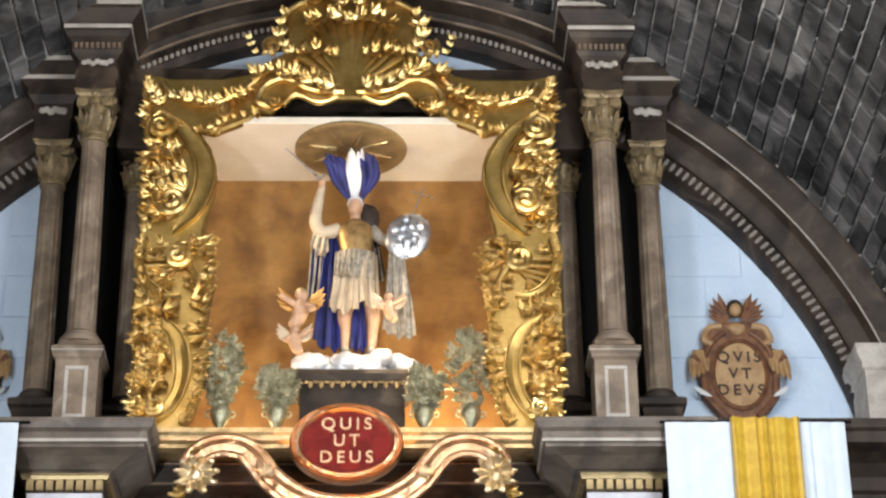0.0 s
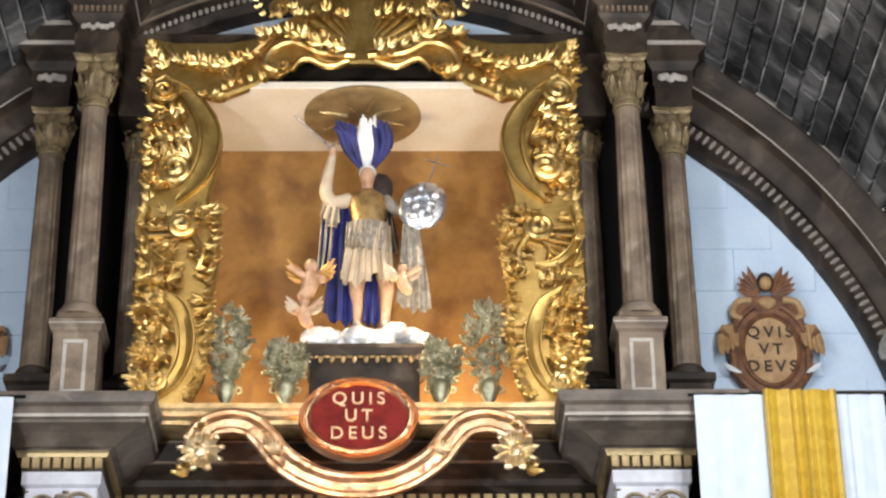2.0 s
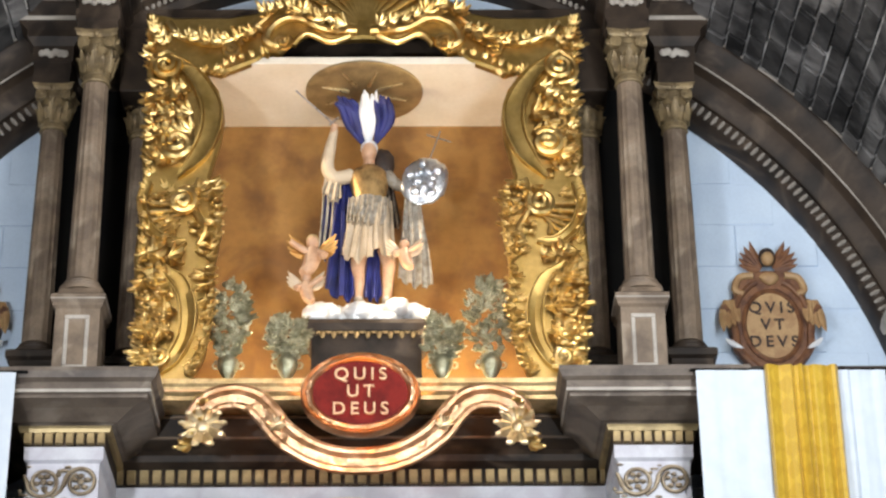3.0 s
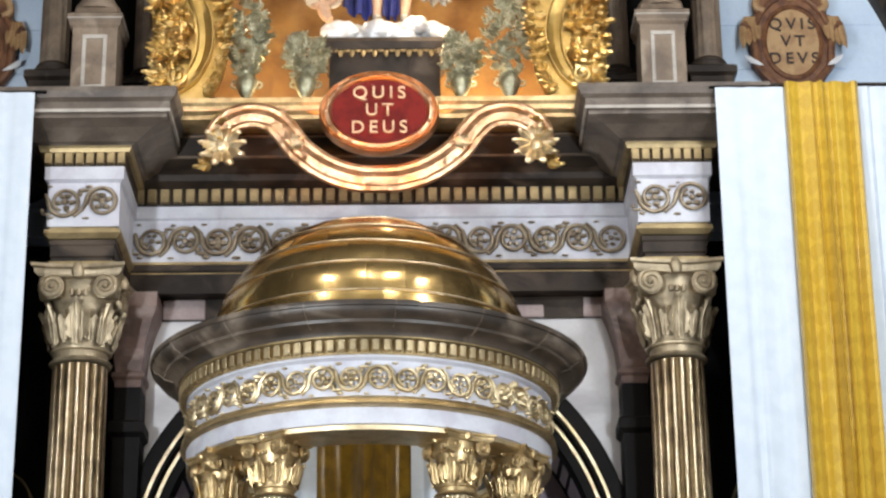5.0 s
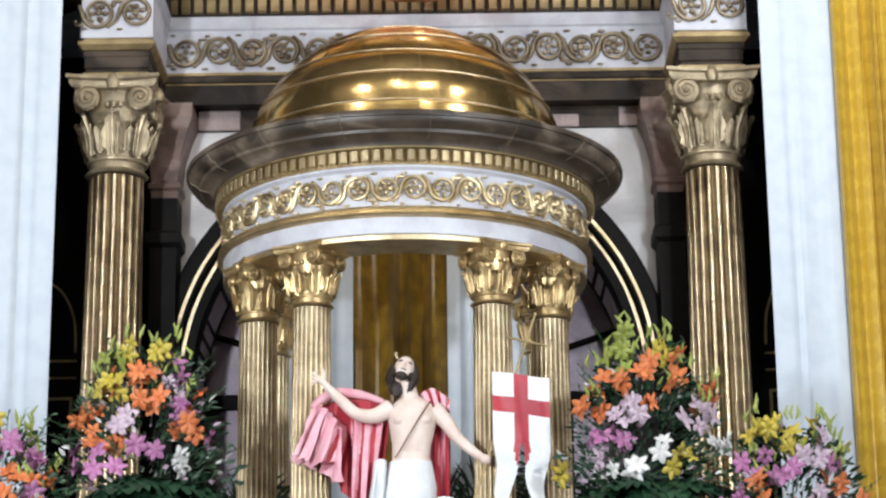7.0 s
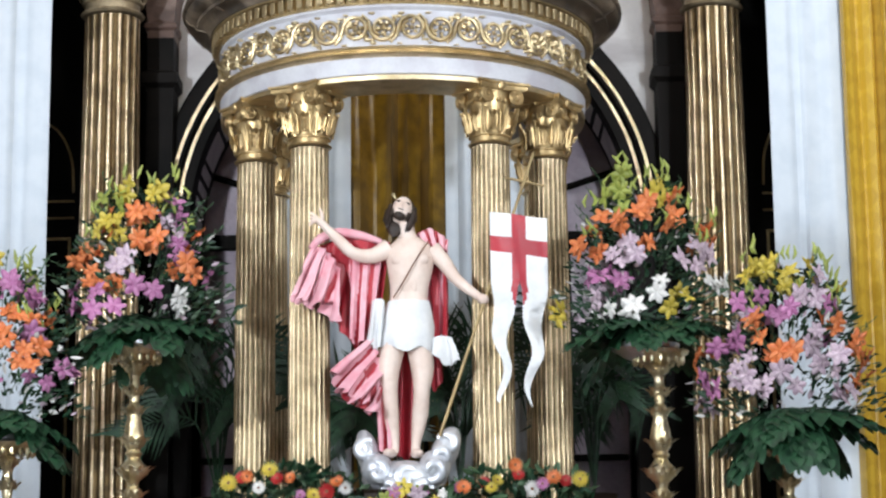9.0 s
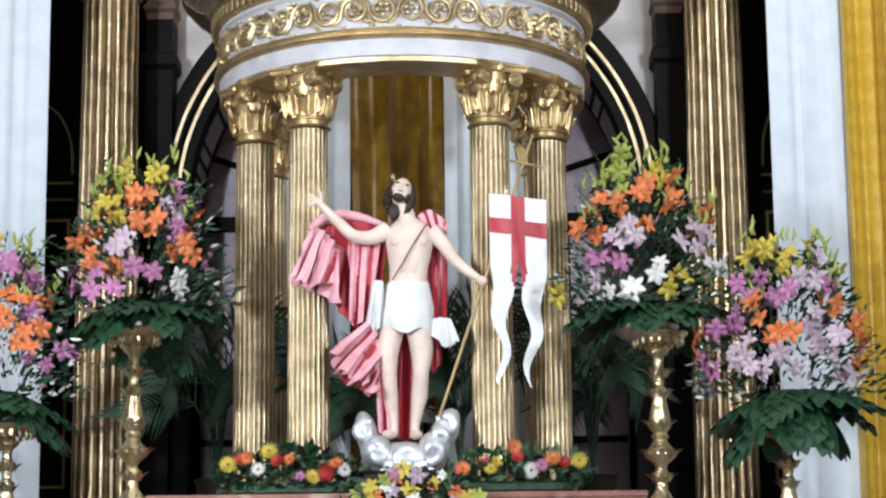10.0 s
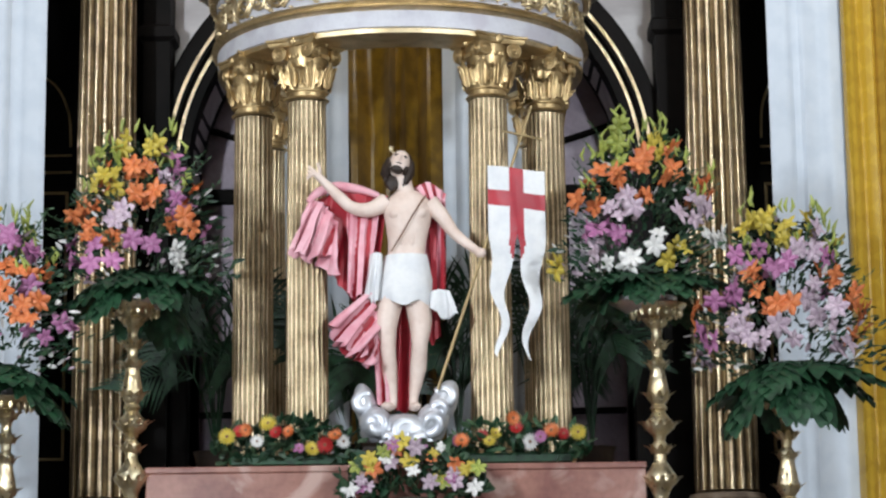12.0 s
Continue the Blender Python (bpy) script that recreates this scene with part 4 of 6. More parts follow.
gf = thing("gilded_frame", "carved and gilded rococo frame round the niche", "frame")
RAIL = [(1.60, 10.80), (1.56, 10.2), (1.60, 9.7), (1.57, 9.3), (1.61, 8.8), (1.58, 8.4), (1.56, 7.84), (1.17, 7.84), (1.08, 8.05), (1.03, 8.40), (1.04, 8.75), (1.0, 9.0), (1.03, 9.3),
        (1.10, 9.45), (1.03, 9.75), (1.01, 9.95), (1.06, 10.18), (1.15, 10.32), (1.2, 10.8)]
rf = random.Random(21)
for sg in (-1, 1):
    side = part("side_rail", Shape().prism(flip(RAIL, sg), 14.0, 14.07, 0.02), GILT_DULL, gf)
    for outer, inner in (([(1.46, 10.52), (1.22, 10.36), (1.04, 10.10), (1.02, 9.86), (1.12, 9.60), (1.32, 9.42)], [(1.46, 10.46), (1.32, 10.30), (1.21, 10.08), (1.19, 9.88), (1.23, 9.70), (1.33, 9.46)]),
                         ([(1.56, 9.44), (1.61, 9.26), (1.58, 9.08), (1.50, 8.94), (1.36, 8.86), (1.24, 8.90)], [(1.50, 9.38), (1.53, 9.24), (1.50, 9.10), (1.44, 9.01), (1.35, 8.95), (1.25, 8.94)]),
                         ([(1.44, 8.76), (1.24, 8.64), (1.15, 8.42), (1.16, 8.18), (1.26, 7.98), (1.42, 7.86)], [(1.43, 8.70), (1.33, 8.58), (1.28, 8.40), (1.28, 8.20), (1.34, 8.04), (1.43, 7.92)])):
        part("scroll_band", dish(flip(outer, sg), flip(inner, sg), 13.965, 0.03), GILT_DULL, side)
    for pts, r in (([(1.17, 9.42), (1.20, 9.20), (1.12, 9.02), (1.16, 8.88)], 0.026), ([(1.46, 10.50), (1.56, 10.40), (1.55, 10.26), (1.44, 10.22)], 0.024), ([(1.50, 8.62), (1.40, 8.52), (1.38, 8.30), (1.44, 8.10)], 0.024)):
        m = 7 * (len(pts) - 1)
        part("ridge", Shape().tube(smooth_path([(sg * x, 13.975, z) for x, z in pts], 7), [r * (0.6 + 0.4 * math.sin(math.pi * (0.12 + 0.8 * q / m))) for q in range(m + 1)], 8), GOLD, side)
    for cx, cz, r, hand in ((1.45, 10.36, 0.10, 1), (1.34, 9.70, 0.12, -1), (1.28, 9.22, 0.10, 1), (1.40, 8.00, 0.07, 1)):
        part("volute", Shape().tube(spiral((sg * cx, 13.965, cz), r, 1.8, sg * hand, 26, 0.15, 0.03, rf.uniform(0, 3)), [0.028 * r / 0.13 + 0.008] * 27, 7), GOLD, side)
    # the ladder of small ribs
    sh = Shape()
    for i in range(7):
        a = radians(178 + i * 16)
        sh.tube([(sg * (1.34 + 0.07 * math.cos(-a)), 13.975, 9.20 + 0.13 * math.sin(a)), (sg * (1.34 - 0.17 * math.cos(a)), 13.96, 9.20 + 0.25 * math.sin(a))], [0.010, 0.017], 6)
    part("ribs", sh, GOLD, side)
    sprays = [
        ([(1.30, 10.20), (1.36, 10.12), (1.46, 10.14)], 0.13, 4),
        ([(1.24, 9.98), (1.36, 9.96), (1.47, 10.00)], 0.14, 5),
        ([(1.24, 9.82), (1.36, 9.80), (1.47, 9.82)], 0.14, 5),
        ([(1.40, 9.62), (1.45, 9.60), (1.50, 9.64)], 0.12, 4),
        ([(1.10, 9.40), (1.05, 9.22), (1.06, 9.02), (1.12, 8.84)], 0.12, 8),
        ([(1.22, 9.36), (1.20, 9.18), (1.18, 9.0)], 0.11, 5),
        ([(1.52, 8.84), (1.44, 8.80), (1.30, 8.80)], 0.15, 5),
        ([(1.36, 8.60), (1.42, 8.62), (1.48, 8.66)], 0.14, 4),
        ([(1.34, 8.42), (1.42, 8.40), (1.50, 8.44)], 0.15, 5),
        ([(1.34, 8.22), (1.42, 8.18), (1.50, 8.22)], 0.15, 5),
        ([(1.40, 8.02), (1.45, 7.98), (1.50, 8.02)], 0.13, 4),
        ([(1.10, 8.66), (1.08, 8.40), (1.10, 8.14), (1.18, 7.94)], 0.10, 9),
        ([(1.52, 10.14), (1.48, 9.88), (1.51, 9.60)], 0.15, 7),
        ([(1.52, 8.62), (1.48, 8.36), (1.50, 8.00)], 0.16, 9),
        ([(1.40, 8.52), (1.38, 8.30), (1.42, 8.08)], 0.12, 7),
        ([(1.46, 9.30), (1.44, 9.14), (1.36, 9.02)], 0.09, 5),
        ([(1.54, 10.70), (1.57, 10.55), (1.56, 10.42)], 0.11, 5),
        ([(1.20, 10.32), (1.10, 10.34), (1.02, 10.30)], 0.08, 5),
    ]
    for pts, size, n in sprays:
        sh = Shape()
        leaf_spray(sh, flip(pts, sg), 13.985, size, n, rf)
        part("leaf_spray", sh, GOLD, side)
    sh = Shape()
    edge = smooth_path([(1.02, 0, 9.30), (1.0, 0, 9.05), (1.05, 0, 8.75), (1.03, 0, 8.40), (1.08, 0, 8.08), (1.16, 0, 7.90)], 8)
    for i in range(19):
        p = edge[int(i * (len(edge) - 1) / 18)]
        lobe(sh, sg * (p.x + 0.05), 13.97, p.z, 90 + sg * rf.uniform(70, 110), rf.uniform(0.08, 0.11), rf.uniform(0.06, 0.08), 0.9)
    for i in range(26):
        z = 7.95 + i * 0.108
        lobe(sh, sg * 1.52, 13.98, z, 90 - sg * rf.uniform(60, 120), rf.uniform(0.06, 0.10), rf.uniform(0.05, 0.08), 0.9)
    part("leaf_spray", sh, GOLD, side)
    sh = Shape()
    for i in range(30):
        z = rf.uniform(7.88, 10.7)
        x = rf.uniform(1.36, 1.52)
        lobe(sh, sg * x, 13.99, z, rf.uniform(0, 360), rf.uniform(0.05, 0.11), rf.uniform(0.03, 0.06), 0.9)
    part("small_leaves", sh, GOLD, side)["kind"] = "stuff"

TOP = [(0.0, 10.62), (0.20, 10.60), (0.40, 10.66), (0.52, 10.60), (0.62, 10.48), (0.70, 10.50), (0.78, 10.42), (0.92, 10.36), (1.05, 10.30), (1.2, 10.34), (1.58, 10.40), (1.62, 10.84), (1.40, 10.80),
       (1.0, 10.80), (0.80, 10.84), (0.62, 10.98), (0.50, 11.05), (0.52, 11.35), (0.42, 11.50), (0.25, 11.62), (0.22, 11.75), (0.0, 11.85)]
top = part("top_rail", Shape().prism(TOP + [(-x, z) for x, z in TOP[::-1] if x > 0], 13.97, 14.04, 0.02), GILT_DULL, gf)
for i in range(15):
    a = radians(14 + i * 10.86)
    shell = Shape().tube([(0.05 * math.cos(a), 13.975, 10.72 + 0.06 * math.sin(a)), (0.26 * math.cos(a), 13.975, 10.74 + 0.34 * math.sin(a)), (0.44 * math.cos(a), 13.955, 10.76 + 0.60 * math.sin(a)), (0.47 * math.cos(a), 13.965, 10.76 + 0.65 * math.sin(a))], [0.012, 0.036, 0.054, 0.020], 8, flat=0.55)
    part("shell_rib", shell, GILT_DULL, top)
for sg in (-1, 1):
    for pts, r in (([(0.05, 10.66), (0.3, 10.68), (0.5, 10.78), (0.66, 10.72), (0.72, 10.58), (0.62, 10.52)], 0.035), ([(0.62, 10.90), (0.85, 10.66), (1.1, 10.55), (1.35, 10.62), (1.45, 10.74)], 0.03),
                   ([(0.10, 10.62), (0.25, 10.57), (0.42, 10.64), (0.52, 10.54)], 0.026), ([(0.5, 11.06), (0.56, 11.2), (0.5, 11.4), (0.36, 11.5)], 0.03)):
        part("ridge", Shape().tube(smooth_path([(sg * x, 13.955, z) for x, z in pts], 7), r, 8), GOLD, top)
    for cx, cz, r, hand in ((0.60, 10.56, 0.07, 1), (0.62, 11.08, 0.08, -1), (0.98, 10.50, 0.07, 1), (0.30, 11.56, 0.08, 1)):
        part("volute", Shape().tube(spiral((sg * cx, 13.95, cz), r, 1.7, sg * hand, 22, 0.15, 0.02, 1.0), 0.018, 6), GOLD, top)
    for pts, size, n, sp in (([(0.12, 10.68), (0.35, 10.74), (0.55, 10.84), (0.72, 10.80)], 0.13, 9, 50), ([(0.75, 10.68), (0.95, 10.58), (1.15, 10.57), (1.35, 10.62)], 0.12, 9, 50),
                             ([(0.55, 10.55), (0.72, 10.46), (0.88, 10.42), (1.0, 10.36)], 0.07, 7, 60), ([(0.48, 11.0), (0.56, 11.15), (0.52, 11.35)], 0.10, 5, 60),
                             ([(0.05, 11.45), (0.2, 11.55), (0.33, 11.58)], 0.14, 6, 55), ([(0.0, 11.3), (0.16, 11.36), (0.3, 11.3)], 0.11, 5, 55), ([(0.1, 10.98), (0.26, 11.02), (0.40, 10.98)], 0.10, 5, 55),
                             ([(1.46, 10.56), (1.54, 10.66), (1.57, 10.76)], 0.09, 5, 50), ([(0.60, 11.0), (0.74, 11.02), (0.80, 11.15)], 0.07, 5, 55)):
        sh = Shape()
        leaf_spray(sh, flip(pts, sg), 13.945 if pts[0][0] > 0.5 else 13.90, size, n, rf, True, sp)
        part("leaf_spray", sh, GOLD, top)
sh = Shape()
for k in range(9):
    lobe(sh, 0, 13.88, 11.52, 90 + (k - 4) * 24, 0.24 - 0.02 * abs(k - 4), 0.10, 0.8)
part("leaf_spray", sh, GOLD, top)

# gilded beam under the frame
beam = thing("gilded_beam", "gilded moulded beam along the niche's foot", "moulding")
part("body", block(Shape(), -1.36, 1.36, 13.97, 14.25, [(0, 7.69), (0.0, 7.72), (0.02, 7.74), (0.02, 7.78), (0.035, 7.80), (0.035, 7.835), (0, 7.84)]), GREATCAP, beam, smooth=False)
part("fillet", block(Shape(), -1.365, 1.365, 13.945, 14.2, [(0, 7.745), (0, 7.756)]), WARM_GOLD, beam, smooth=False)


# ---- oval plaque and scrolled bracket ----
def oval(a, b, n=56):
    return [(a * math.cos(TAU * i / n), b * math.sin(TAU * i / n)) for i in range(n)]


def oval_ring(shape, cx, cy, cz, prof, n=64, slot=0):
    """A moulded oval frame: profile of (half width, half height, forward)."""
    rows = [[(cx + a * math.cos(TAU * i / n), cy - d, cz + b * math.sin(TAU * i / n)) for i in range(n)] for a, b, d in prof]
    return shape.loft(rows, False, slot)


def words(name, text, x, y, z, size, material, parent, depth=0.008, bold=0.0):
    cu = bpy.data.curves.new(name, "FONT")
    cu.body, cu.size, cu.align_x, cu.align_y, cu.extrude, cu.offset = text, size, "CENTER", "CENTER", depth, bold
    cu.space_character = 1.42
    tmp = bpy.data.objects.new(name, cu)
    scene.collection.objects.link(tmp)
    me = bpy.data.meshes.new_from_object(tmp.evaluated_get(bpy.context.evaluated_depsgraph_get()))
    bpy.data.objects.remove(tmp)
    me.materials.clear()
    me.materials.append(material)
    ob = new(name, me)
    ob.parent = parent
    ob.matrix_basis = Matrix.Translation((x, y, z)) @ Matrix.Rotation(math.pi / 2, 4, "X")
    return ob


plq = thing("oval_plaque", "dark red oval plaque with gilt letters and frame", "plaque")
part("field", Shape().prism([(x, 7.668 + z) for x, z in oval(0.335, 0.245)], 13.80, 13.90, 0.006), MAROON, plq, smooth=False)
fr = Shape()
oval_ring(fr, 0, 13.88, 7.668, [(0.405, 0.302, 0.0), (0.408, 0.305, 0.05), (0.395, 0.293, 0.09), (0.375, 0.275, 0.07), (0.365, 0.267, 0.095), (0.345, 0.25, 0.105), (0.325, 0.234, 0.09), (0.315, 0.226, 0.06)])
fo = part("frame", fr, WARM_GOLD, plq, "gilded moulded oval frame")
for i in range(18):
    a = TAU * i / 18
    part("frame_boss", Shape().blob((0.36 * math.cos(a), 13.79, 7.668 + 0.262 * math.sin(a)), (0.030, 0.014, 0.014), 8, turn=Matrix.Rotation(-a - math.pi / 2, 3, "Y")), WARM_GOLD, fo)
for t, z in (("QUIS", 7.797), ("UT", 7.670), ("DEUS", 7.543)):
    words("lettering", t, 0, 13.792, z, 0.126, LETTER, plq, 0.010, 0.001)

brk = thing("scrolled_bracket", "gilded scrolled bracket curving beneath the oval plaque", "ornament")
half = [(0.0, 7.185), (0.18, 7.20), (0.36, 7.27), (0.52, 7.39), (0.62, 7.52), (0.72, 7.62), (0.86, 7.655), (1.0, 7.62), (1.08, 7.53), (1.07, 7.43), (1.0, 7.39)]
full = flip(half[::-1], -1) + half[1:]
for off, r, d in ((0.0, 0.066, 0.0), (0.066, 0.030, 0.03), (-0.066, 0.030, 0.03)):
    path = smooth_path([(x, 13.86, z) for x, z in full], 6)
    out = []
    for i, p in enumerate(path):
        t = path[min(i + 1, len(path) - 1)] - path[max(i - 1, 0)]
        nrm = Vector((-t.z, 0, t.x)).normalized()
        out.append(p + nrm * off + Vector((0, -d, 0)))
    n = len(out)
    part("rib", Shape().tube(out, [r * (0.75 + 0.35 * math.sin(math.pi * i / (n - 1))) for i in range(n)], 8), WARM_GOLD, brk)
for sg in (-1, 1):
    ro = Shape()
    for k in range(10):
        lobe(ro, sg * 1.05, 13.80, 7.43, k * 36, 0.17 + 0.03 * math.cos(radians(k * 36 + (90 if sg > 0 else 90))), 0.12, 0.7)
    ro.blob((sg * 1.06, 13.80, 7.42), (0.05, 0.04, 0.05), 10, lump=0.4)
    part("rosette", ro, GILT_PALE, brk, "gilded leafy rosette")
    ro = Shape()
    for k in range(5):
        lobe(ro, sg * 1.13, 13.82, 7.30 + 0.085 * k, (200 + 35 * k) if sg < 0 else (-20 - 35 * k + 0), 0.13, 0.085, 0.9)
    part("leaf_spray", ro, GOLD, brk)
    for u in (0.56,):
        k = [p for p in smooth_path([(x, 13.80, z) for x, z in half], 6) if p.x <= u][-1]
        sh = Shape()
        for q in range(6):
            lobe(sh, sg * k.x, 13.79, k.z, 20 + q * 60 - sg * 30, 0.075, 0.05, 0.5)
        part("leaf_spray", sh, GILT_PALE, brk)


# ---- painted cartouches in the lunette ----
def cartouche(x):
    c = thing("cartouche", "painted wooden shield with lettering, scrolls and a winged head", "cartouche", "cartouches in the lunette")
    y, z = 14.98, 8.76
    out = [(0.0, -0.46), (0.12, -0.45), (0.22, -0.36), (0.30, -0.24), (0.31, -0.10), (0.33, 0.02), (0.32, 0.16), (0.27, 0.18), (0.27, 0.28), (0.22, 0.36), (0.10, 0.40), (0.0, 0.41)]
    part("board", Shape().prism([(x + a, z + b) for a, b in out] + [(x - a, z + b) for a, b in out[::-1] if a > 0], y - 0.03, y + 0.03, 0.012), BROWN_PAINT, c)
    fr = Shape()
    oval_ring(fr, x, y - 0.02, z - 0.06, [(0.225, 0.30, 0), (0.228, 0.303, 0.03), (0.21, 0.285, 0.045), (0.195, 0.27, 0.03), (0.19, 0.265, 0.01)])
    part("oval_frame", fr, BROWN_PAINT, c)
    part("field", Shape().prism([(x + a, z - 0.06 + b) for a, b in oval(0.20, 0.275)], y - 0.042, y - 0.02, 0.006), TAN_PAINT, c, "tan painted oval field", smooth=False)
    for t, dz in (("QVIS", 0.085), ("VT", -0.055), ("DEVS", -0.195)):
        words("lettering", t, x, y - 0.046, z + dz, 0.126, INK, c, 0.004, 0.002)
    for sg in (-1, 1):
        for pts, r, m in (([(0.12, 0.36), (0.22, 0.34), (0.26, 0.24), (0.20, 0.20)], 0.028, TAN_PAINT), ([(0.10, 0.30), (0.16, 0.26), (0.24, 0.16), (0.27, 0.06)], 0.022, BROWN_PAINT), ([(0.36, 0.10), (0.30, 0.0), (0.28, -0.12), (0.26, -0.26), (0.12, -0.42)], 0.03, BROWN_PAINT)):
            part("scroll", Shape().tube(smooth_path([(x + sg * a, y - 0.04, z + b) for a, b in pts], 6), r, 8), m, c)
        sh = Shape()
        for k in range(4):
            lobe(sh, x + sg * (0.34 - 0.02 * k), y - 0.05, z + 0.15, 90 - sg * (172 + k * 5), 0.30 - 0.03 * k, 0.085, 0.22, plain=True)
        part("wing", sh, TAN_PAINT, c)
        sh = Shape()
        lobe(sh, x + sg * 0.36, y - 0.06, z - 0.17, 90 + sg * 130, 0.16, 0.05, 0.3, plain=True)
        part("ribbon", sh, LOIN, c)
        sh = Shape()
        for k in range(5):
            lobe(sh, x + sg * 0.05, y - 0.03, z + 0.42, 90 - sg * (22 + k * 16), 0.22 - 0.012 * k, 0.075, 0.3, plain=True)
        part("head_wing", sh, BROWN_PAINT, c)
    sh = Shape().blob((x, y - 0.06, z + 0.49), (0.050, 0.05, 0.060), 12).blob((x, y - 0.04, z + 0.53), (0.062, 0.05, 0.058), 12, 1).blob((x, y - 0.02, z + 0.50), (0.075, 0.03, 0.06), 12, 1)
    part("carved_head", sh, [TAN_PAINT, HAIR], c)
    sh = Shape().blob((x, y - 0.045, z + 0.33), (0.075, 0.04, 0.05), 10, lump=0.5)
    part("boss", sh, TAN_PAINT, c)


cartouche(3.04)
cartouche(-3.02)

# ---- the small temple ----
TX, TY = -0.055, 13.45
tem = thing("small_temple", "round gilded temple with a dome on paired fluted columns", "altar canopy")
tem.matrix_basis = Matrix.Translation((TX, TY, 0))
N = 96
part("soffit", Shape().lathe(0, 0, [(0.80, 5.75), (0.80, 5.05), (1.08, 5.05), (1.08, 5.75)], N), CORNICE, tem, smooth=False)
part("lower_fillet", Shape().lathe(0, 0, [(0.80, 5.06), (0.82, 5.03), (1.10, 5.025), (1.125, 5.035), (1.13, 5.06), (1.10, 5.075)], N), GOLD_OLD, tem, "gilded fillet")
part("lower_band", Shape().lathe(0, 0, [(1.10, 5.065), (1.13, 5.07), (1.135, 5.165), (1.10, 5.175)], N), WHITE_PAINT, tem, "white painted band")
part("middle_moulding", Shape().lathe(0, 0, [(1.10, 5.165), (1.155, 5.17), (1.17, 5.185), (1.15, 5.20), (1.165, 5.215), (1.15, 5.23), (1.10, 5.235)], N), GOLD_OLD, tem, "gilded moulding")
part("frieze", Shape().lathe(0, 0, [(1.09, 5.225), (1.115, 5.23), (1.115, 5.45), (1.14, 5.465), (1.14, 5.48), (1.09, 5.485)], N), WHITE_PAINT, tem, "white painted frieze")


def round_at(u, y, z):
    a = u / 1.12
    r = 1.12 - y
    return (r * math.sin(a), -r * math.cos(a), z)


sc = Shape()
rinceau(sc, -1.12 * 1.9, 1.12 * 1.9, 5.34, 0.20, -0.008, 26, round_at)
part("scroll_ornament", sc, GOLD_OLD, tem, "gilded running scrolls")
part("dentil_bed", Shape().lathe(0, 0, [(1.10, 5.475), (1.15, 5.48), (1.15, 5.565), (1.19, 5.57), (1.19, 5.585), (1.10, 5.59)], N), GOLD_PAINT, tem)
dn = part("dentil", Shape().box(-0.020, 0.020, -1.19, -1.14, 5.49, 5.56, 0.004), GOLD_OLD, tem)
for i in range(1, 112):
    again(dn, Matrix.Rotation(TAU * i / 112, 4, "Z"))
part("cornice", Shape().lathe(0, 0, [(1.10, 5.575), (1.20, 5.58), (1.205, 5.595), (1.225, 5.615), (1.265, 5.63), (1.285, 5.632), (1.288, 5.65), (1.30, 5.652), (1.335, 5.668), (1.352, 5.69), (1.355, 5.708), (1.37, 5.71), (1.374, 5.725), (1.37, 5.74), (1.34, 5.745), (1.30, 5.752), (1.02, 5.765), (0.98, 5.765)], N), CORNICE, tem, "brown stone cornice")
jn = Shape()
for i in range(16):
    a = TAU * (i + 0.35) / 16
    jn.tube([(r * math.sin(a), -r * math.cos(a), z) for r, z in ((1.228, 5.615), (1.286, 5.63), (1.302, 5.652), (1.337, 5.668), (1.355, 5.69), (1.373, 5.715), (1.373, 5.738))], 0.0025, 5)
part("joint_line", jn, STONE, tem)
DR, DH, DZ = 1.015, 0.96, 5.73
part("dome_core", Shape().lathe(0, 0, [((DR - 0.012) * math.cos(t * math.pi / 40), DZ + (DH - 0.012) * math.sin(t * math.pi / 40)) for t in range(20)] + [(0.01, DZ + DH - 0.013)], 64), GOLD_PAINT, tem)
rdm = random.Random(77)
rows_at = (-3, 12, 25, 37, 50, 64, 90)
for ri in range(6):
    n = (28, 26, 24, 20, 14, 8)[ri]
    a0, a1 = radians(rows_at[ri]), radians(rows_at[ri + 1] - 0.35)
    sh = Shape()
    rws = []
    for k in range(5):
        e = a0 + (a1 - a0) * k / 4
        sw = 0.009 * (1 - ((k - 2) / 2) ** 2) + (0.004 if k == 0 else 0)
        w = math.pi / n * 0.994
        rws.append([((DR + sw + 0.003) * math.cos(e) * math.sin(w * (j / 3 - 1)), -(DR + sw + 0.003) * math.cos(e) * math.cos(w * (j / 3 - 1)), DZ + (DH + sw) * math.sin(e)) for j in range(7)])
    sh.loft(rws, False, 0, False)
    pl = part("dome_plate", sh, DOME_GOLD, tem)
    for i in range(n):
        mid = (a0 + a1) / 2
        c = Matrix.Translation((0, -DR * math.cos(mid), DZ + DH * math.sin(mid)))
        dent = c @ Matrix.Rotation(radians(rdm.uniform(-1.3, 1.3)), 4, "X") @ Matrix.Rotation(radians(rdm.uniform(-1.0, 1.0)), 4, "Z") @ c.inverted()
        m = Matrix.Rotation(TAU * (i + 0.5 * (ri % 2)) / n, 4, "Z") @ dent
        if i == 0:
            pl.matrix_basis = m
        else:
            again(pl, m)
# raised seams between the plate rows; brighter gold paints their pale highlights
for a in rows_at[1:-1]:
    e = radians(a)
    rr, zz = (DR + 0.006) * math.cos(e), DZ + (DH + 0.006) * math.sin(e)
    part("dome_seam", Shape().lathe(0, 0, [(rr - 0.006, zz - 0.006), (rr + 0.006, zz - 0.004), (rr + 0.005, zz + 0.005), (rr - 0.007, zz + 0.006)], N), SHAFT_GOLD, tem, "raised seam with its highlight painted in brighter gold")
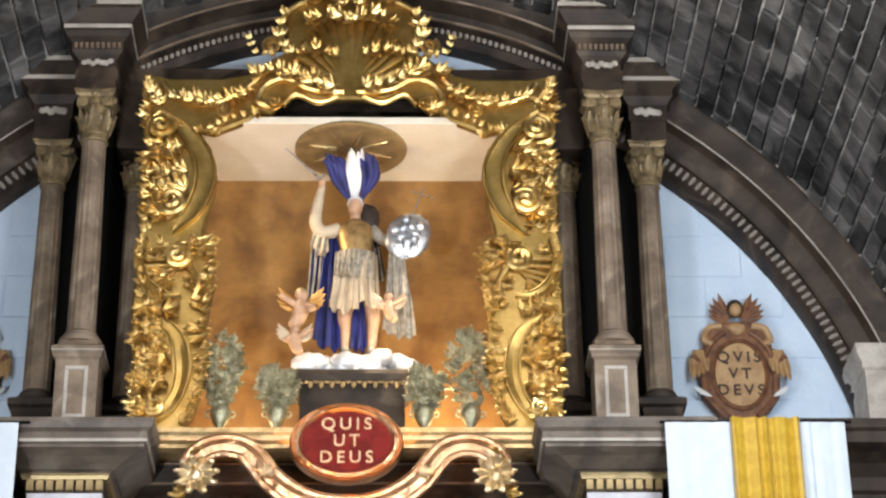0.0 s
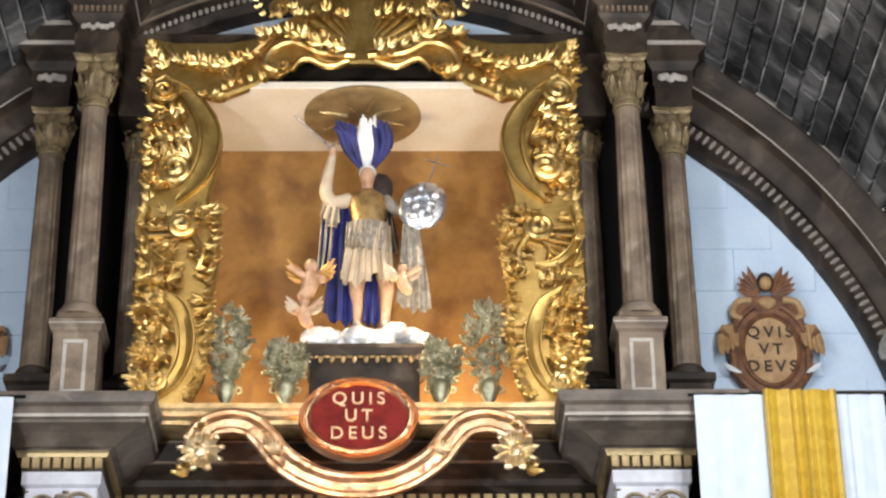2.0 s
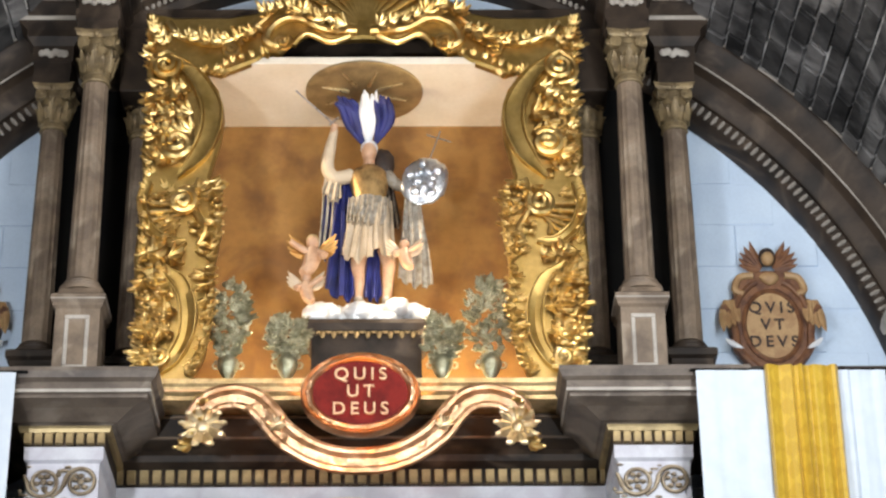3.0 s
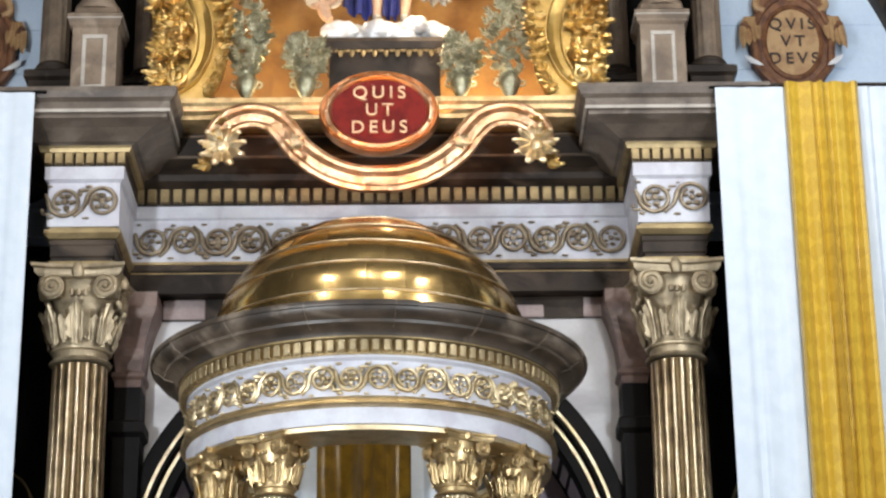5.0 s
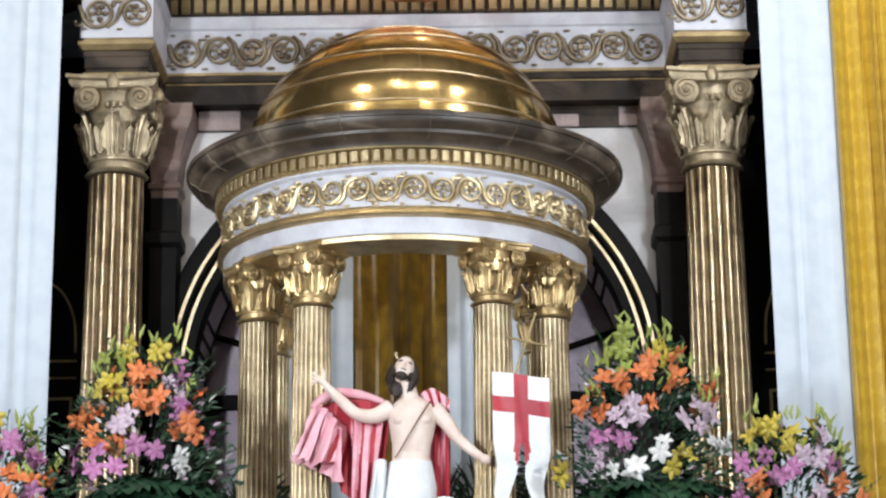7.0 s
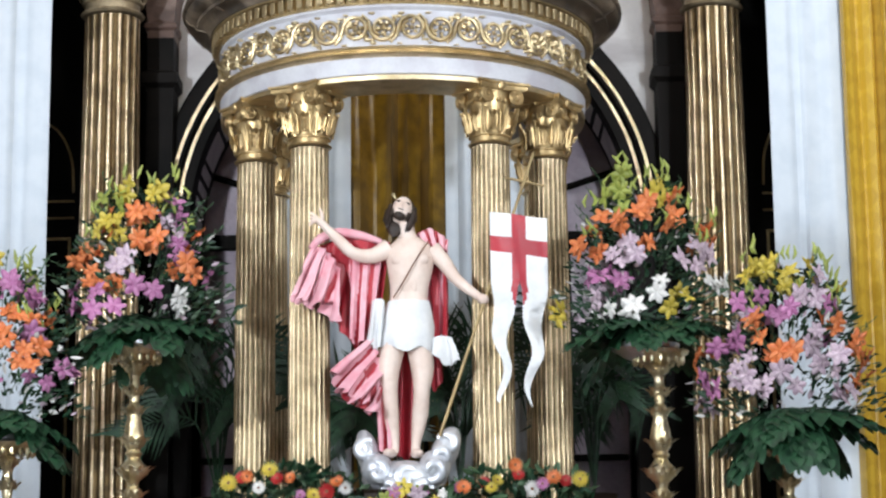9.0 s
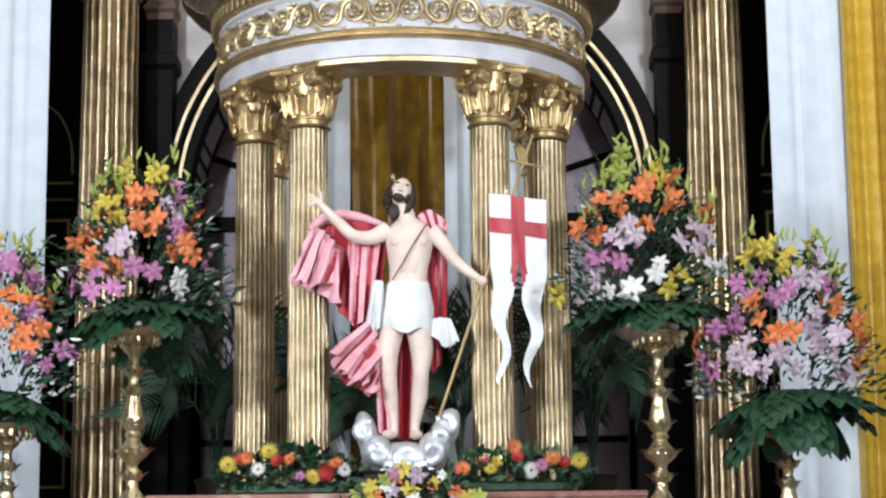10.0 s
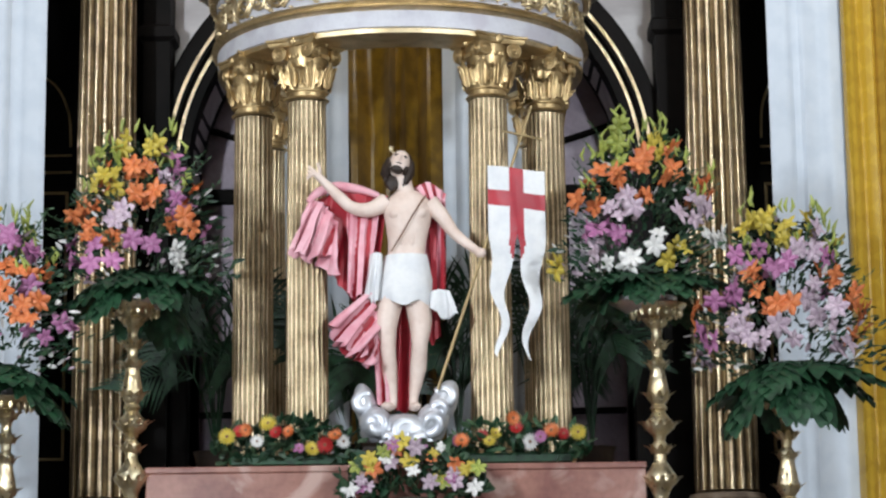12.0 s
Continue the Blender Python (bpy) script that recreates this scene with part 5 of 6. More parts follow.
# added black panel in place of the shade between the columns
part("back_panel", Shape().box(-0.64, 0.64, 0.70, 0.74, 2.56, 3.72, 0.008), WOOD_AND_SHADE, tem, "added near-black panel standing in for shade at the back", smooth=False)
tcol = None
for a in (-32.3, 32.3, -62.3, 62.3, -118, 118, -148, 148):
    q = radians(a)
    at = (0.985 * math.sin(q), -0.985 * math.cos(q))
    if tcol is None:
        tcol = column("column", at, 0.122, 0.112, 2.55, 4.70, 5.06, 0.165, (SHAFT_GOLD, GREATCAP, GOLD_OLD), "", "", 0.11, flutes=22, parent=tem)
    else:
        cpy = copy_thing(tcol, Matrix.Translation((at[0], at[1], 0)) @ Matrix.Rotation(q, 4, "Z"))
tcol.matrix_basis = tcol.matrix_basis @ Matrix.Rotation(radians(-32.3), 4, "Z")


# ---- cloths ----
def pleated(x0, x1, y, z0, z1, folds, depth, seed, flare=0.0, lean=0.0):
    rd = random.Random(seed)
    n, k = folds * 8, 14
    ph = [rd.uniform(0, TAU) for _ in range(4)]
    front, back = [], []
    for i in range(k + 1):
        t = i / k
        z = z1 + (z0 - z1) * t
        rowf, rowb = [], []
        for j in range(n + 1):
            u = j / n
            a = TAU * folds * (u + 0.04 * math.sin(TAU * 1.7 * u + ph[0]) + 0.012 * math.sin(5 * t + 7 * u + ph[1]))
            amp = depth * (0.35 + 0.65 * min(1, t * 4)) * (0.7 + 0.3 * math.sin(TAU * 2.3 * u + ph[2]))
            yy = y + amp * (math.cos(a) + 0.35 * math.cos(2.3 * a + ph[3])) - 0.02 * t
            xx = x0 + (x1 - x0) * u + (u - 0.5) * flare * t + lean * t
            rowf.append((xx, yy, z))
            rowb.append((xx, yy + 0.012, z))
        front.append(rowf + rowb[::-1])
    return Shape().loft(front, True)


for sg in (-1, 1):
    e = 0.0 if sg > 0 else 0.04
    h = thing("hanging_cloth", "long white and mustard-gold cloth hung from the cornice", "drapery", "cloths hung at both sides")
    part("white_width", pleated(*sorted((sg * (2.235 + e), sg * (2.705 + e))), 13.50, 1.3, 7.69, 3, 0.015, 3 + sg), WHITE_CLOTH, h, "white satin width")
    part("gold_width", pleated(*sorted((sg * (2.69 + e), sg * (3.18 + e))), 13.46, 1.3, 7.71, 5, 0.050, 7 + sg), GOLD_CLOTH, h, "mustard-gold satin width")
    part("white_width", pleated(*sorted((sg * (3.165 + e), sg * (3.50 + e))), 13.50, 1.3, 7.69, 3, 0.015, 11 + sg), WHITE_CLOTH, h, "white satin width")
    part("hanging_rod", Shape().tube([(sg * 2.2, 13.52, 7.70), (sg * 3.55, 13.52, 7.70)], 0.012, 8), WOOD_AND_SHADE, h)
h = thing("temple_curtain", "white and gold curtain hanging inside the small temple", "drapery")
part("white_width", pleated(-0.95, -0.41, 14.02, 2.56, 5.62, 4, 0.014, 31), WHITE_CLOTH, h)
# gold width in the darkened colour that carries the shade under the dome
part("gold_width", pleated(-0.435, 0.225, 14.09, 2.56, 5.62, 4, 0.11, 32), SHADED_CLOTH, h)
part("white_width", pleated(0.20, 0.72, 14.02, 2.56, 5.62, 4, 0.014, 33), WHITE_CLOTH, h)

# ---- altar table ----
tab = thing("altar_table", "pink veined marble altar block", "altar")
part("body", Shape().box(-1.425, 1.29, 12.105, 14.55, 1.0, 2.515, 0.006), MARBLE, tab, smooth=False)
part("top", Shape().box(-1.43, 1.295, 12.10, 14.55, 2.515, 2.55, 0.006), MARBLE, tab, smooth=False)


# ---- statues: each one plain painted mesh ----
def place(shape, origin):
    """Takes a figure modelled in centimetres to its place in metres."""
    shape.v = [(origin[0] + p[0] * 0.01, origin[1] + p[1] * 0.01, origin[2] + p[2] * 0.01) for p in shape.v]
    return shape


def limb(shape, pts, rad, slot=0, n=12):
    path = smooth_path(pts, 4)
    rr = []
    for i in range(len(path)):
        k = i / 4
        j = min(int(k), len(rad) - 2)
        rr.append(rad[j] + (rad[j + 1] - rad[j]) * (k - j))
    return shape.tube(path, rr, n, slot)


def ruffle(shape, top, bottom, folds, amp, slots, n=8, seed=0, forward=0.0, sway=0.4):
    """Carved folds between two rounded lines, thick, its crests in one colour and its hollows in the other."""
    rd = random.Random(seed)
    a, b = smooth_path(top, 12), smooth_path(bottom, 12)
    m = folds * 26
    ph = rd.uniform(0, 6)

    def along(path, u):
        k = u * (len(path) - 1)
        j = min(int(k), len(path) - 2)
        return path[j].lerp(path[j + 1], k - j)

    grid = []
    for i in range(n + 1):
        t = i / n
        row = []
        for j in range(m + 1):
            u = j / m
            p = along(a, u).lerp(along(b, u), t)
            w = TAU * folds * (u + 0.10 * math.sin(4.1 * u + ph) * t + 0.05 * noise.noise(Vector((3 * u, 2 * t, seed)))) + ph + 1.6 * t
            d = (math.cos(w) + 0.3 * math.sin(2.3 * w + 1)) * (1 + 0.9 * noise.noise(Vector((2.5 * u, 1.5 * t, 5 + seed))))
            p = p + Vector((amp * sway * math.sin(2 * w + 0.6) * (0.3 + 0.7 * t), -amp * d * (0.5 + 0.8 * t) - forward * math.sin(math.pi * t), (0.5 * amp * math.sin(w + 0.8) + 0.3 * amp * math.sin(2.7 * w)) * t))
            row.append((p, d))
        grid.append(row)
    v, f, s = [], [], []
    for back in (0, 1.2):
        for row in grid:
            for p, d in row:
                v.append((p.x, p.y + back, p.z))
    w = m + 1
    off = w * (n + 1)
    for i in range(n):
        for j in range(m):
            k = i * w + j
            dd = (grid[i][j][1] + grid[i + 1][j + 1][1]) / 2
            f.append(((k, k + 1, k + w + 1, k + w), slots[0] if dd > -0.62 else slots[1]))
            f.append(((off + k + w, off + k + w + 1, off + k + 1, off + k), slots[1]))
    for i in range(n):
        for k in (i * w, i * w + m):
            f.append(((k, k + w, off + k + w, off + k), slots[0]))
    for j in range(m):
        for k in (j, n * w + j):
            f.append(((k, k + 1, off + k + 1, off + k), slots[0]))
    base = len(shape.v)
    shape.v += v
    for q, sl in f:
        shape.f.append(tuple(i + base for i in q))
        shape.m.append(sl)
    return shape


# risen figure in a pink and crimson robe
SK, HR, LO, PK, RD, GD, CO = range(7)
g = Shape()
limb(g, [(-3, 0, 65), (-6, -2, 50), (-5.5, -3, 37), (-5, -1, 24), (-3, 0, 8), (-3.5, -1, 2)], [7.4, 6.6, 4.5, 4.7, 2.6, 2.6], SK)
limb(g, [(11, 1, 65), (13, 0, 50), (12.5, -2, 37), (11.5, 1, 24), (9, 1, 8), (9, 0, 2)], [7.4, 6.6, 4.5, 4.7, 2.6, 2.6], SK)
g.blob((-5.5, -4, 2), (3.4, 7, 2.6), 12, SK, Matrix.Rotation(radians(-18), 3, "Z"))
g.blob((9.5, -3, 1.8), (3.4, 7, 2.6), 12, SK, Matrix.Rotation(radians(14), 3, "Z"))
rows = []
for z, cx, rx, ry in ((60, 4, 14.5, 9.5), (66, 4, 15.5, 10), (74, 4.5, 15.2, 10), (82, 5, 13.5, 9), (88, 5.5, 12, 8.4)):
    rows.append([(cx + rx * (1 + 0.035 * math.sin(9 * a + z * 0.2)) * math.cos(a), ry * (1 + 0.06 * math.sin(9 * a + z * 0.3)) * math.sin(a), z + (1.6 * math.sin(5 * a) if z < 62 else 0)) for a in [TAU * j / 48 for j in range(48)]])
g.loft(rows, True, LO)
rows = []
for z, cx, rx, ry in ((84, 5.2, 11.4, 7.6), (90, 5.6, 10.6, 7.2), (97, 6, 11.0, 7.4), (104, 6.4, 12.4, 8.4), (111, 6.6, 13.6, 9.0), (117, 6.8, 13.6, 8.2), (121, 6.6, 11.0, 6.8), (125, 5.8, 6, 5)):
    rows.append([(cx + rx * math.cos(a), ry * math.sin(a) - (1.3 * max(0, -math.sin(a)) * (abs(math.cos(a)) ** 0.5) if 104 < z < 116 else 0), z) for a in [TAU * j / 32 for j in range(32)]])
g.loft(rows, True, SK)
for q in (-1, 1):
    g.blob((6.6 + q * 5.6, -5.6, 111.5), (5.6, 3.6, 4.6), 14, SK)
    g.blob((6.0 + q * 2.6, -5.4, 97), (2.6, 2.4, 6.5), 12, SK)
limb(g, [(5.6, 0, 123), (4.6, -0.5, 128), (3.4, -1.5, 134)], [5.6, 4.8, 4.6], SK)
limb(g, [(-6, 0, 119), (-15, -3, 114), (-25, -6, 115), (-33, -7, 122), (-41, -8, 130), (-45, -9, 134)], [5.4, 4.4, 3.5, 3.2, 2.2, 2.0], SK)
limb(g, [(19, 0, 118), (26, -1, 110), (32, -3, 101), (39, -6, 94), (46, -8, 88.5)], [5.4, 4.3, 3.4, 2.9, 2.2], SK)
for k in range(4):
    limb(g, [(-44 - k * 0.6, -9, 133 + k * 0.4), (-47 - k * 0.8, -10, 136.5 - k * 1.5), (-49.5, -11, 138 - k * 2.4)], [1.1, 0.9, 0.7], SK, 6)
limb(g, [(-43, -9, 133), (-43, -10, 137), (-44, -11, 140)], [1.2, 1.0, 0.8], SK, 6)
g.blob((47.5, -9, 87.5), (3.4, 2.8, 3.0), 10, SK)
tilt = Matrix.Rotation(radians(16), 3, "Y") @ Matrix.Rotation(radians(-24), 3, "X")
hc = Vector((2.0, -1.5, 140.5))
for c, r, sl, lump in (((0, 0, 0), (5.9, 7.4, 8.6), SK, 0), ((0, -7.2, -0.6), (0.9, 1.6, 2.4), SK, 0), ((-2.4, -6.0, 1.6), (1.5, 1.0, 0.7), HR, 0), ((2.4, -6.0, 1.6), (1.5, 1.0, 0.7), HR, 0), ((0, -6.0, -3.6), (1.9, 0.9, 0.45), HR, 0),
                       ((0, -3.6, -6.6), (3.6, 3.0, 2.4), HR, 0.15), ((-4.6, -1.8, -4.6), (1.2, 3.0, 3.2), HR, 0.15), ((4.6, -1.8, -4.6), (1.2, 3.0, 3.2), HR, 0.15),
                       ((0, 2.4, 3.4), (6.7, 6.6, 6.8), HR, 0.12), ((-6.0, 2.0, -3.5), (3.0, 4.4, 8.0), HR, 0.3), ((6.2, 2.0, -3.5), (3.2, 4.4, 9.0), HR, 0.3), ((0, 4.5, -6), (6.4, 4, 9), HR, 0.2)):
    g.blob(hc + tilt @ Vector(c), r, 16, sl, tilt, lump)
# gilt rays behind the head
for q in (-0.70, -0.45, -0.20):
    c = hc + Vector((8 * math.sin(-0.45), 3, 8 * math.cos(-0.45)))
    g.tube([c, c + Vector((4.2 * math.sin(q), -1, 4.2 * math.cos(q)))], [0.45, 0.2], 6, GD)
limb(g, [(17, -8.4, 121), (10, -10.6, 110), (3, -9.8, 98), (-3, -8, 89)], [0.42, 0.42, 0.42, 0.42], CO, 6)
# robe: behind the shoulders, swirling out under the raised arm, down between and beside the legs
# crimson in the pink folds' hollows: the outer cloth's colour, and painted fold shade
ruffle(g, [(-46, 3, 121), (-33, 4, 126), (-18, 6, 126), (-5, 8, 124)], [(-43, 2, 90), (-35, 2, 76), (-25, 3, 62), (-14, 3, 58)], 3, 1.8, (RD, RD), 12, 1)
limb(g, [(-50, -3, 119), (-44, -1, 125), (-34, 1, 128.5), (-22, 4, 127.5), (-10, 6, 124)], [1.4, 2.8, 3.0, 2.6, 1.6], PK, 10)
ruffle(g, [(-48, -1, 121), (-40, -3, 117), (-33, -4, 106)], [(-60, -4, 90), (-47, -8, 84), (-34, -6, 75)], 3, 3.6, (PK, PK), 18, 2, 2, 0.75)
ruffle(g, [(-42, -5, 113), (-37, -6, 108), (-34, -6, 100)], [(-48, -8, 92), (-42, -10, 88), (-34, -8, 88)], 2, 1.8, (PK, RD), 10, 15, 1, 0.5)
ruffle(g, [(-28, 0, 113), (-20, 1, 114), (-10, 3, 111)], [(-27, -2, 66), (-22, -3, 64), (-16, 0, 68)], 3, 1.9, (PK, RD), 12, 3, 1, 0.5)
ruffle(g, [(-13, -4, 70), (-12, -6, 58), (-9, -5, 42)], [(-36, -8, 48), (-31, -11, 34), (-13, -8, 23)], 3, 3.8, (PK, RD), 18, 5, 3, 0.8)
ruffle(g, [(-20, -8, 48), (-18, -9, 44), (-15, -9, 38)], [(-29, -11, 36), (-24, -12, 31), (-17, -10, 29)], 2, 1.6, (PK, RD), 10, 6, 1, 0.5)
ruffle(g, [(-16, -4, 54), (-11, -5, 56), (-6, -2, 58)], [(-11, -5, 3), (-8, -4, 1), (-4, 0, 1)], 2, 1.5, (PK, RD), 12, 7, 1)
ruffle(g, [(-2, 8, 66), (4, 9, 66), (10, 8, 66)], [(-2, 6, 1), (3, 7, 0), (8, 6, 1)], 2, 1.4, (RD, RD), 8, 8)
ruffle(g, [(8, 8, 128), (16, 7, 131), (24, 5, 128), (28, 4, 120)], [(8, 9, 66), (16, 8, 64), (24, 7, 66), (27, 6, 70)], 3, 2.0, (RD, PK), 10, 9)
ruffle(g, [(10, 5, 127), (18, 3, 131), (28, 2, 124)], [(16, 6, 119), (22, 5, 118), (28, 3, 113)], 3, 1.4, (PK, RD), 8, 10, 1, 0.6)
ruffle(g, [(14, 3, 66), (19, 3, 68), (23, 4, 68)], [(16, 5, 42), (20, 5, 38), (24, 6, 44)], 2, 1.4, (RD, RD), 6, 11)
ruffle(g, [(-15, -5, 88), (-11, -7, 89), (-8, -6, 88)], [(-18, -5, 64), (-13, -7, 60), (-9, -6, 62)], 2, 1.6, (LO, LO), 6, 12, 2)
ruffle(g, [(17, -2, 66), (24, -3, 68), (30, -2, 67)], [(18, -2, 58), (26, -3, 52), (35, -2, 54)], 2, 1.6, (LO, LO), 6, 13, 1)
place(g, (-0.060, 12.42, 2.875))
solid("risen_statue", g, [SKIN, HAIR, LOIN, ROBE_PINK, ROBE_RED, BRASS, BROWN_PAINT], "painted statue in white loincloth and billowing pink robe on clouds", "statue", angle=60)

# silver cloud under it
g = Shape()
for c, r, tilt_ in (((2, 0, 9), (24, 15, 10.5), 0), ((-18, -2, 23), (6.5, 8, 14), -14), ((-13, -8, 14), (9, 8, 9), 0), ((25, -1, 25), (7.5, 8, 14), 22), ((19, -7, 15), (9, 9, 10), 10), ((3, -10, 9), (15, 8, 9), 0)):
    g.blob(c, r, 20, 0, Matrix.Rotation(radians(tilt_), 3, "Y"), 0.06)
for cx, cy, cz, r, hand, st in ((3, -19, 8, 8.5, 1, 0.3), (-12, -17, 12, 7, -1, 2.0), (18, -17, 13, 8, 1, 4.0), (-19, -11, 25, 7, 1, 1.0), (26, -10, 28, 7, -1, 2.6), (-6, -19, 4, 5, 1, 3.4), (13, -18, 4, 5.5, -1, 0.0), (22, -14, 21, 5, 1, 5.0)):
    sp = spiral((cx, 0, cz), r * 0.8, 0.95, hand, 26, 0.22, 0, st)
    g.tube([(p[0], cy + 2 + 0.05 * ((p[0] - cx) ** 2 + (p[2] - cz) ** 2), p[2]) for p in sp], [1.4 + 2.2 * math.sin(math.pi * (0.1 + 0.8 * q / 26)) for q in range(27)], 10, flat=0.7)
place(g, (-0.055, 12.42, 2.66))
cl = solid("cloud_base", g, CLOUD_SILVER, "silvered carved cloud under the risen statue", "statue base", angle=60)
s = Shape()
block(s, -0.25, 0.15, 12.22, 12.62, [(0.03, 2.555), (0.03, 2.59), (0.0, 2.61), (0.0, 2.66), (0.02, 2.68)])
part("foot", s, STONE_DARK, cl, "dark plinth")

# banner with a red cross
bn = thing("processional_banner", "white forked banner with a red cross on a gilt staff", "banner")
part("staff", Shape().tube([(0.165, 12.32, 2.98), (0.44, 12.33, 3.79), (0.715, 12.36, 4.60)], [0.009, 0.009, 0.008], 8), GOLD_PAINT, bn)
part("crossbar", Shape().tube([(0.545, 12.35, 4.455), (0.78, 12.35, 4.40)], 0.007, 8), GOLD_PAINT, bn)


def fold(x, z):
    return 12.315 + 0.012 * math.sin(x * 26 + z * 5) + 0.012 * math.sin(z * 15 + x * 6) * (1 if z < 3.85 else 0.4)


flag = Shape()
nx, nz = 12, 48
for side in (0, 1):
    start = len(flag.v)
    for back in (0, 0.005):
        for i in range(nz + 1):
            t = i / nz
            for j in range(nx + 1):
                u = 0.5 * side + 0.5 * j / nx
                cut = max(0.0, (t - 0.37) / 0.63)
                outer = 0.46 + 0.322 * side
                x = 0.46 + 0.322 * u
                lean = (0.050 if side == 0 else -0.098) * cut + 0.028 * math.sin(17 * t + 2 * side) * min(1, 1.6 * cut)
                x = outer + (x - outer) * (1 - 0.90 * cut ** 0.75) + lean
                z = 4.25 - 0.045 * u - t * 1.07
                flag.v.append((x, fold(x, z) + back, z))
    w = nx + 1
    off = w * (nz + 1)
    for i in range(nz):
        t = (i + 0.5) / nz
        for j in range(nx):
            u = 0.5 * side + 0.5 * (j + 0.5) / nx
            red = abs(u - 0.5) < (0.13 if t < 0.40 else 0.13 * (0.50 - t) / 0.10) or 0.13 < t < 0.215
            k = start + i * w + j
            flag.f += [(k, k + 1, k + w + 1, k + w), (off + k + w, off + k + w + 1, off + k + 1, off + k)]
            flag.m += [1 if red else 0] * 2
part("flag", flag, [LOIN, ROBE_RED], bn, "white cloth with a red cross")

# armed winged figure in the niche, on a bright silver cloud
AR_, SKI, BL, IV, HA, GR, WH, SV = range(8)
g = Shape()
limb(g, [(-6, 0, 44), (-7, -2, 30), (-6, -3, 20), (-6, 0, 4)], [7, 5.4, 4.2, 3.4], SKI)
limb(g, [(14, -2, 44), (16, -5, 30), (15, -5, 18), (14, -1, 2)], [7, 5.4, 4.2, 3.4], SKI)
g.blob((-6, -4, 2), (3.5, 6.5, 2.6), 10, GR).blob((14, -6, 1), (3.5, 6.5, 2.6), 10, GR)
ruffle(g, [(-14, -6, 82), (-4, -10, 84), (8, -10, 84), (18, -6, 82)], [(-18, -8, 36), (-4, -14, 30), (8, -14, 38), (20, -8, 28)], 6, 2.0, (IV, IV), 8, 21, 3)
ruffle(g, [(-14, -9, 84), (0, -13, 85), (16, -9, 84)], [(-15, -11, 62), (0, -16, 58), (18, -11, 60)], 7, 1.4, (GR, IV), 6, 22, 1)
rows = []
for z, cx, rx, ry in ((78, 2, 13, 9), (88, 1.5, 12, 8.5), (98, 1, 14, 9.5), (107, 1, 15.5, 9), (112, 1, 11, 7), (116, 1, 5, 5)):
    rows.append([(cx + rx * math.cos(a), ry * math.sin(a), z) for a in [TAU * j / 28 for j in range(28)]])
g.loft(rows, True, AR_)
limb(g, [(1, -1, 113), (0.8, -2, 120)], [4.4, 4.2], SKI)
g.blob((0.8, -3, 126), (5.8, 6.8, 8.4), 14, SKI)
g.blob((0.8, 0, 131), (6.6, 7.4, 6.4), 14, WH).blob((11, 4, 118), (9, 6, 15), 12, HA, None, 0.25)
# plumes of the helmet, leaning forward
rp = random.Random(8)
for cx, tip, sl, cnt in ((0.5, (1.5, -30, 162), WH, 9), (9, (11, -26, 160), BL, 9), (-7, (-19, -24, 160), BL, 11)):
    for k in range(cnt):
        dx, dz = rp.uniform(-5, 5), rp.uniform(-5, 3)
        mid = (cx * 1.4 + dx, -9 + rp.uniform(-3, 3), 149 + dz)
        end = (tip[0] + dx * 1.2, tip[1] + rp.uniform(-3, 5), tip[2] + dz * 0.7)
        limb(g, [(cx * 0.6, -1, 135), mid, ((mid[0] + end[0]) / 2, -19, 157 + dz * 0.6), end], [1.6, 2.8, 2.6, 0.8], sl, 8)
# raised arm with sword
limb(g, [(-12, 0, 108), (-24, -3, 104), (-30, -5, 112), (-28, -8, 128), (-25, -9, 142)], [5.5, 5.5, 5, 4.2, 2.6], IV)
limb(g, [(-26, -9, 138), (-25, -10, 146)], [2.8, 2.6], SKI)
g.tube([(-24, -10, 145), (-62, -14, 181)], [0.9, 0.35], 6, SV)
g.tube([(-29, -10, 146), (-22, -11, 152)], [0.8, 0.8], 6, SV)
ruffle(g, [(-30, -4, 112), (-24, -5, 108), (-20, -4, 106)], [(-34, -4, 92), (-26, -5, 84), (-20, -3, 86)], 3, 1.6, (IV, GR), 6, 23)
# other arm with a round shield and a thin cross
limb(g, [(14, 0, 108), (22, -3, 98), (30, -8, 94)], [5, 4.4, 3.2], GR)
g.blob((42, -11, 97), (17, 4, 20), 20, SV, Matrix.Rotation(radians(18), 3, "Y"), 0.14)
for k in range(11):
    a = TAU * k / 11
    g.blob((42 + 11 * math.cos(a) * (1 if k % 2 else 0.5), -15, 97 + 13 * math.sin(a) * (1 if k % 2 else 0.55)), (4.5, 2.4, 3.6), 8, SV, Matrix.Rotation(a, 3, "Y"), 0.4)
g.tube([(46, -10, 116), (54, -10, 140)], 0.5, 6, SV).tube([(44, -10, 137), (62, -10, 131)], 0.5, 6, SV)
ruffle(g, [(28, -8, 92), (33, -9, 92), (38, -8, 90)], [(22, -6, 20), (34, -8, 12), (48, -5, 14)], 3, 1.4, (GR, GR), 8, 24, 1)
# blue cloak, dark wing behind
ruffle(g, [(-24, 2, 100), (-18, 2, 104), (-12, 4, 106)], [(-30, -2, 12), (-20, -6, 4), (-8, -2, 4)], 3, 2.4, (BL, BL), 8, 25, 1)
ruffle(g, [(0, 2, 50), (5, -2, 50), (9, 0, 50)], [(-2, -4, 4), (5, -6, 2), (10, -3, 4)], 2, 1.6, (BL, BL), 6, 26, 1)
ruffle(g, [(-34, 3, 92), (-28, 4, 100), (-20, 5, 104)], [(-36, 2, 44), (-32, 3, 40), (-24, 4, 44)], 3, 1.5, (GR, BL), 6, 27)
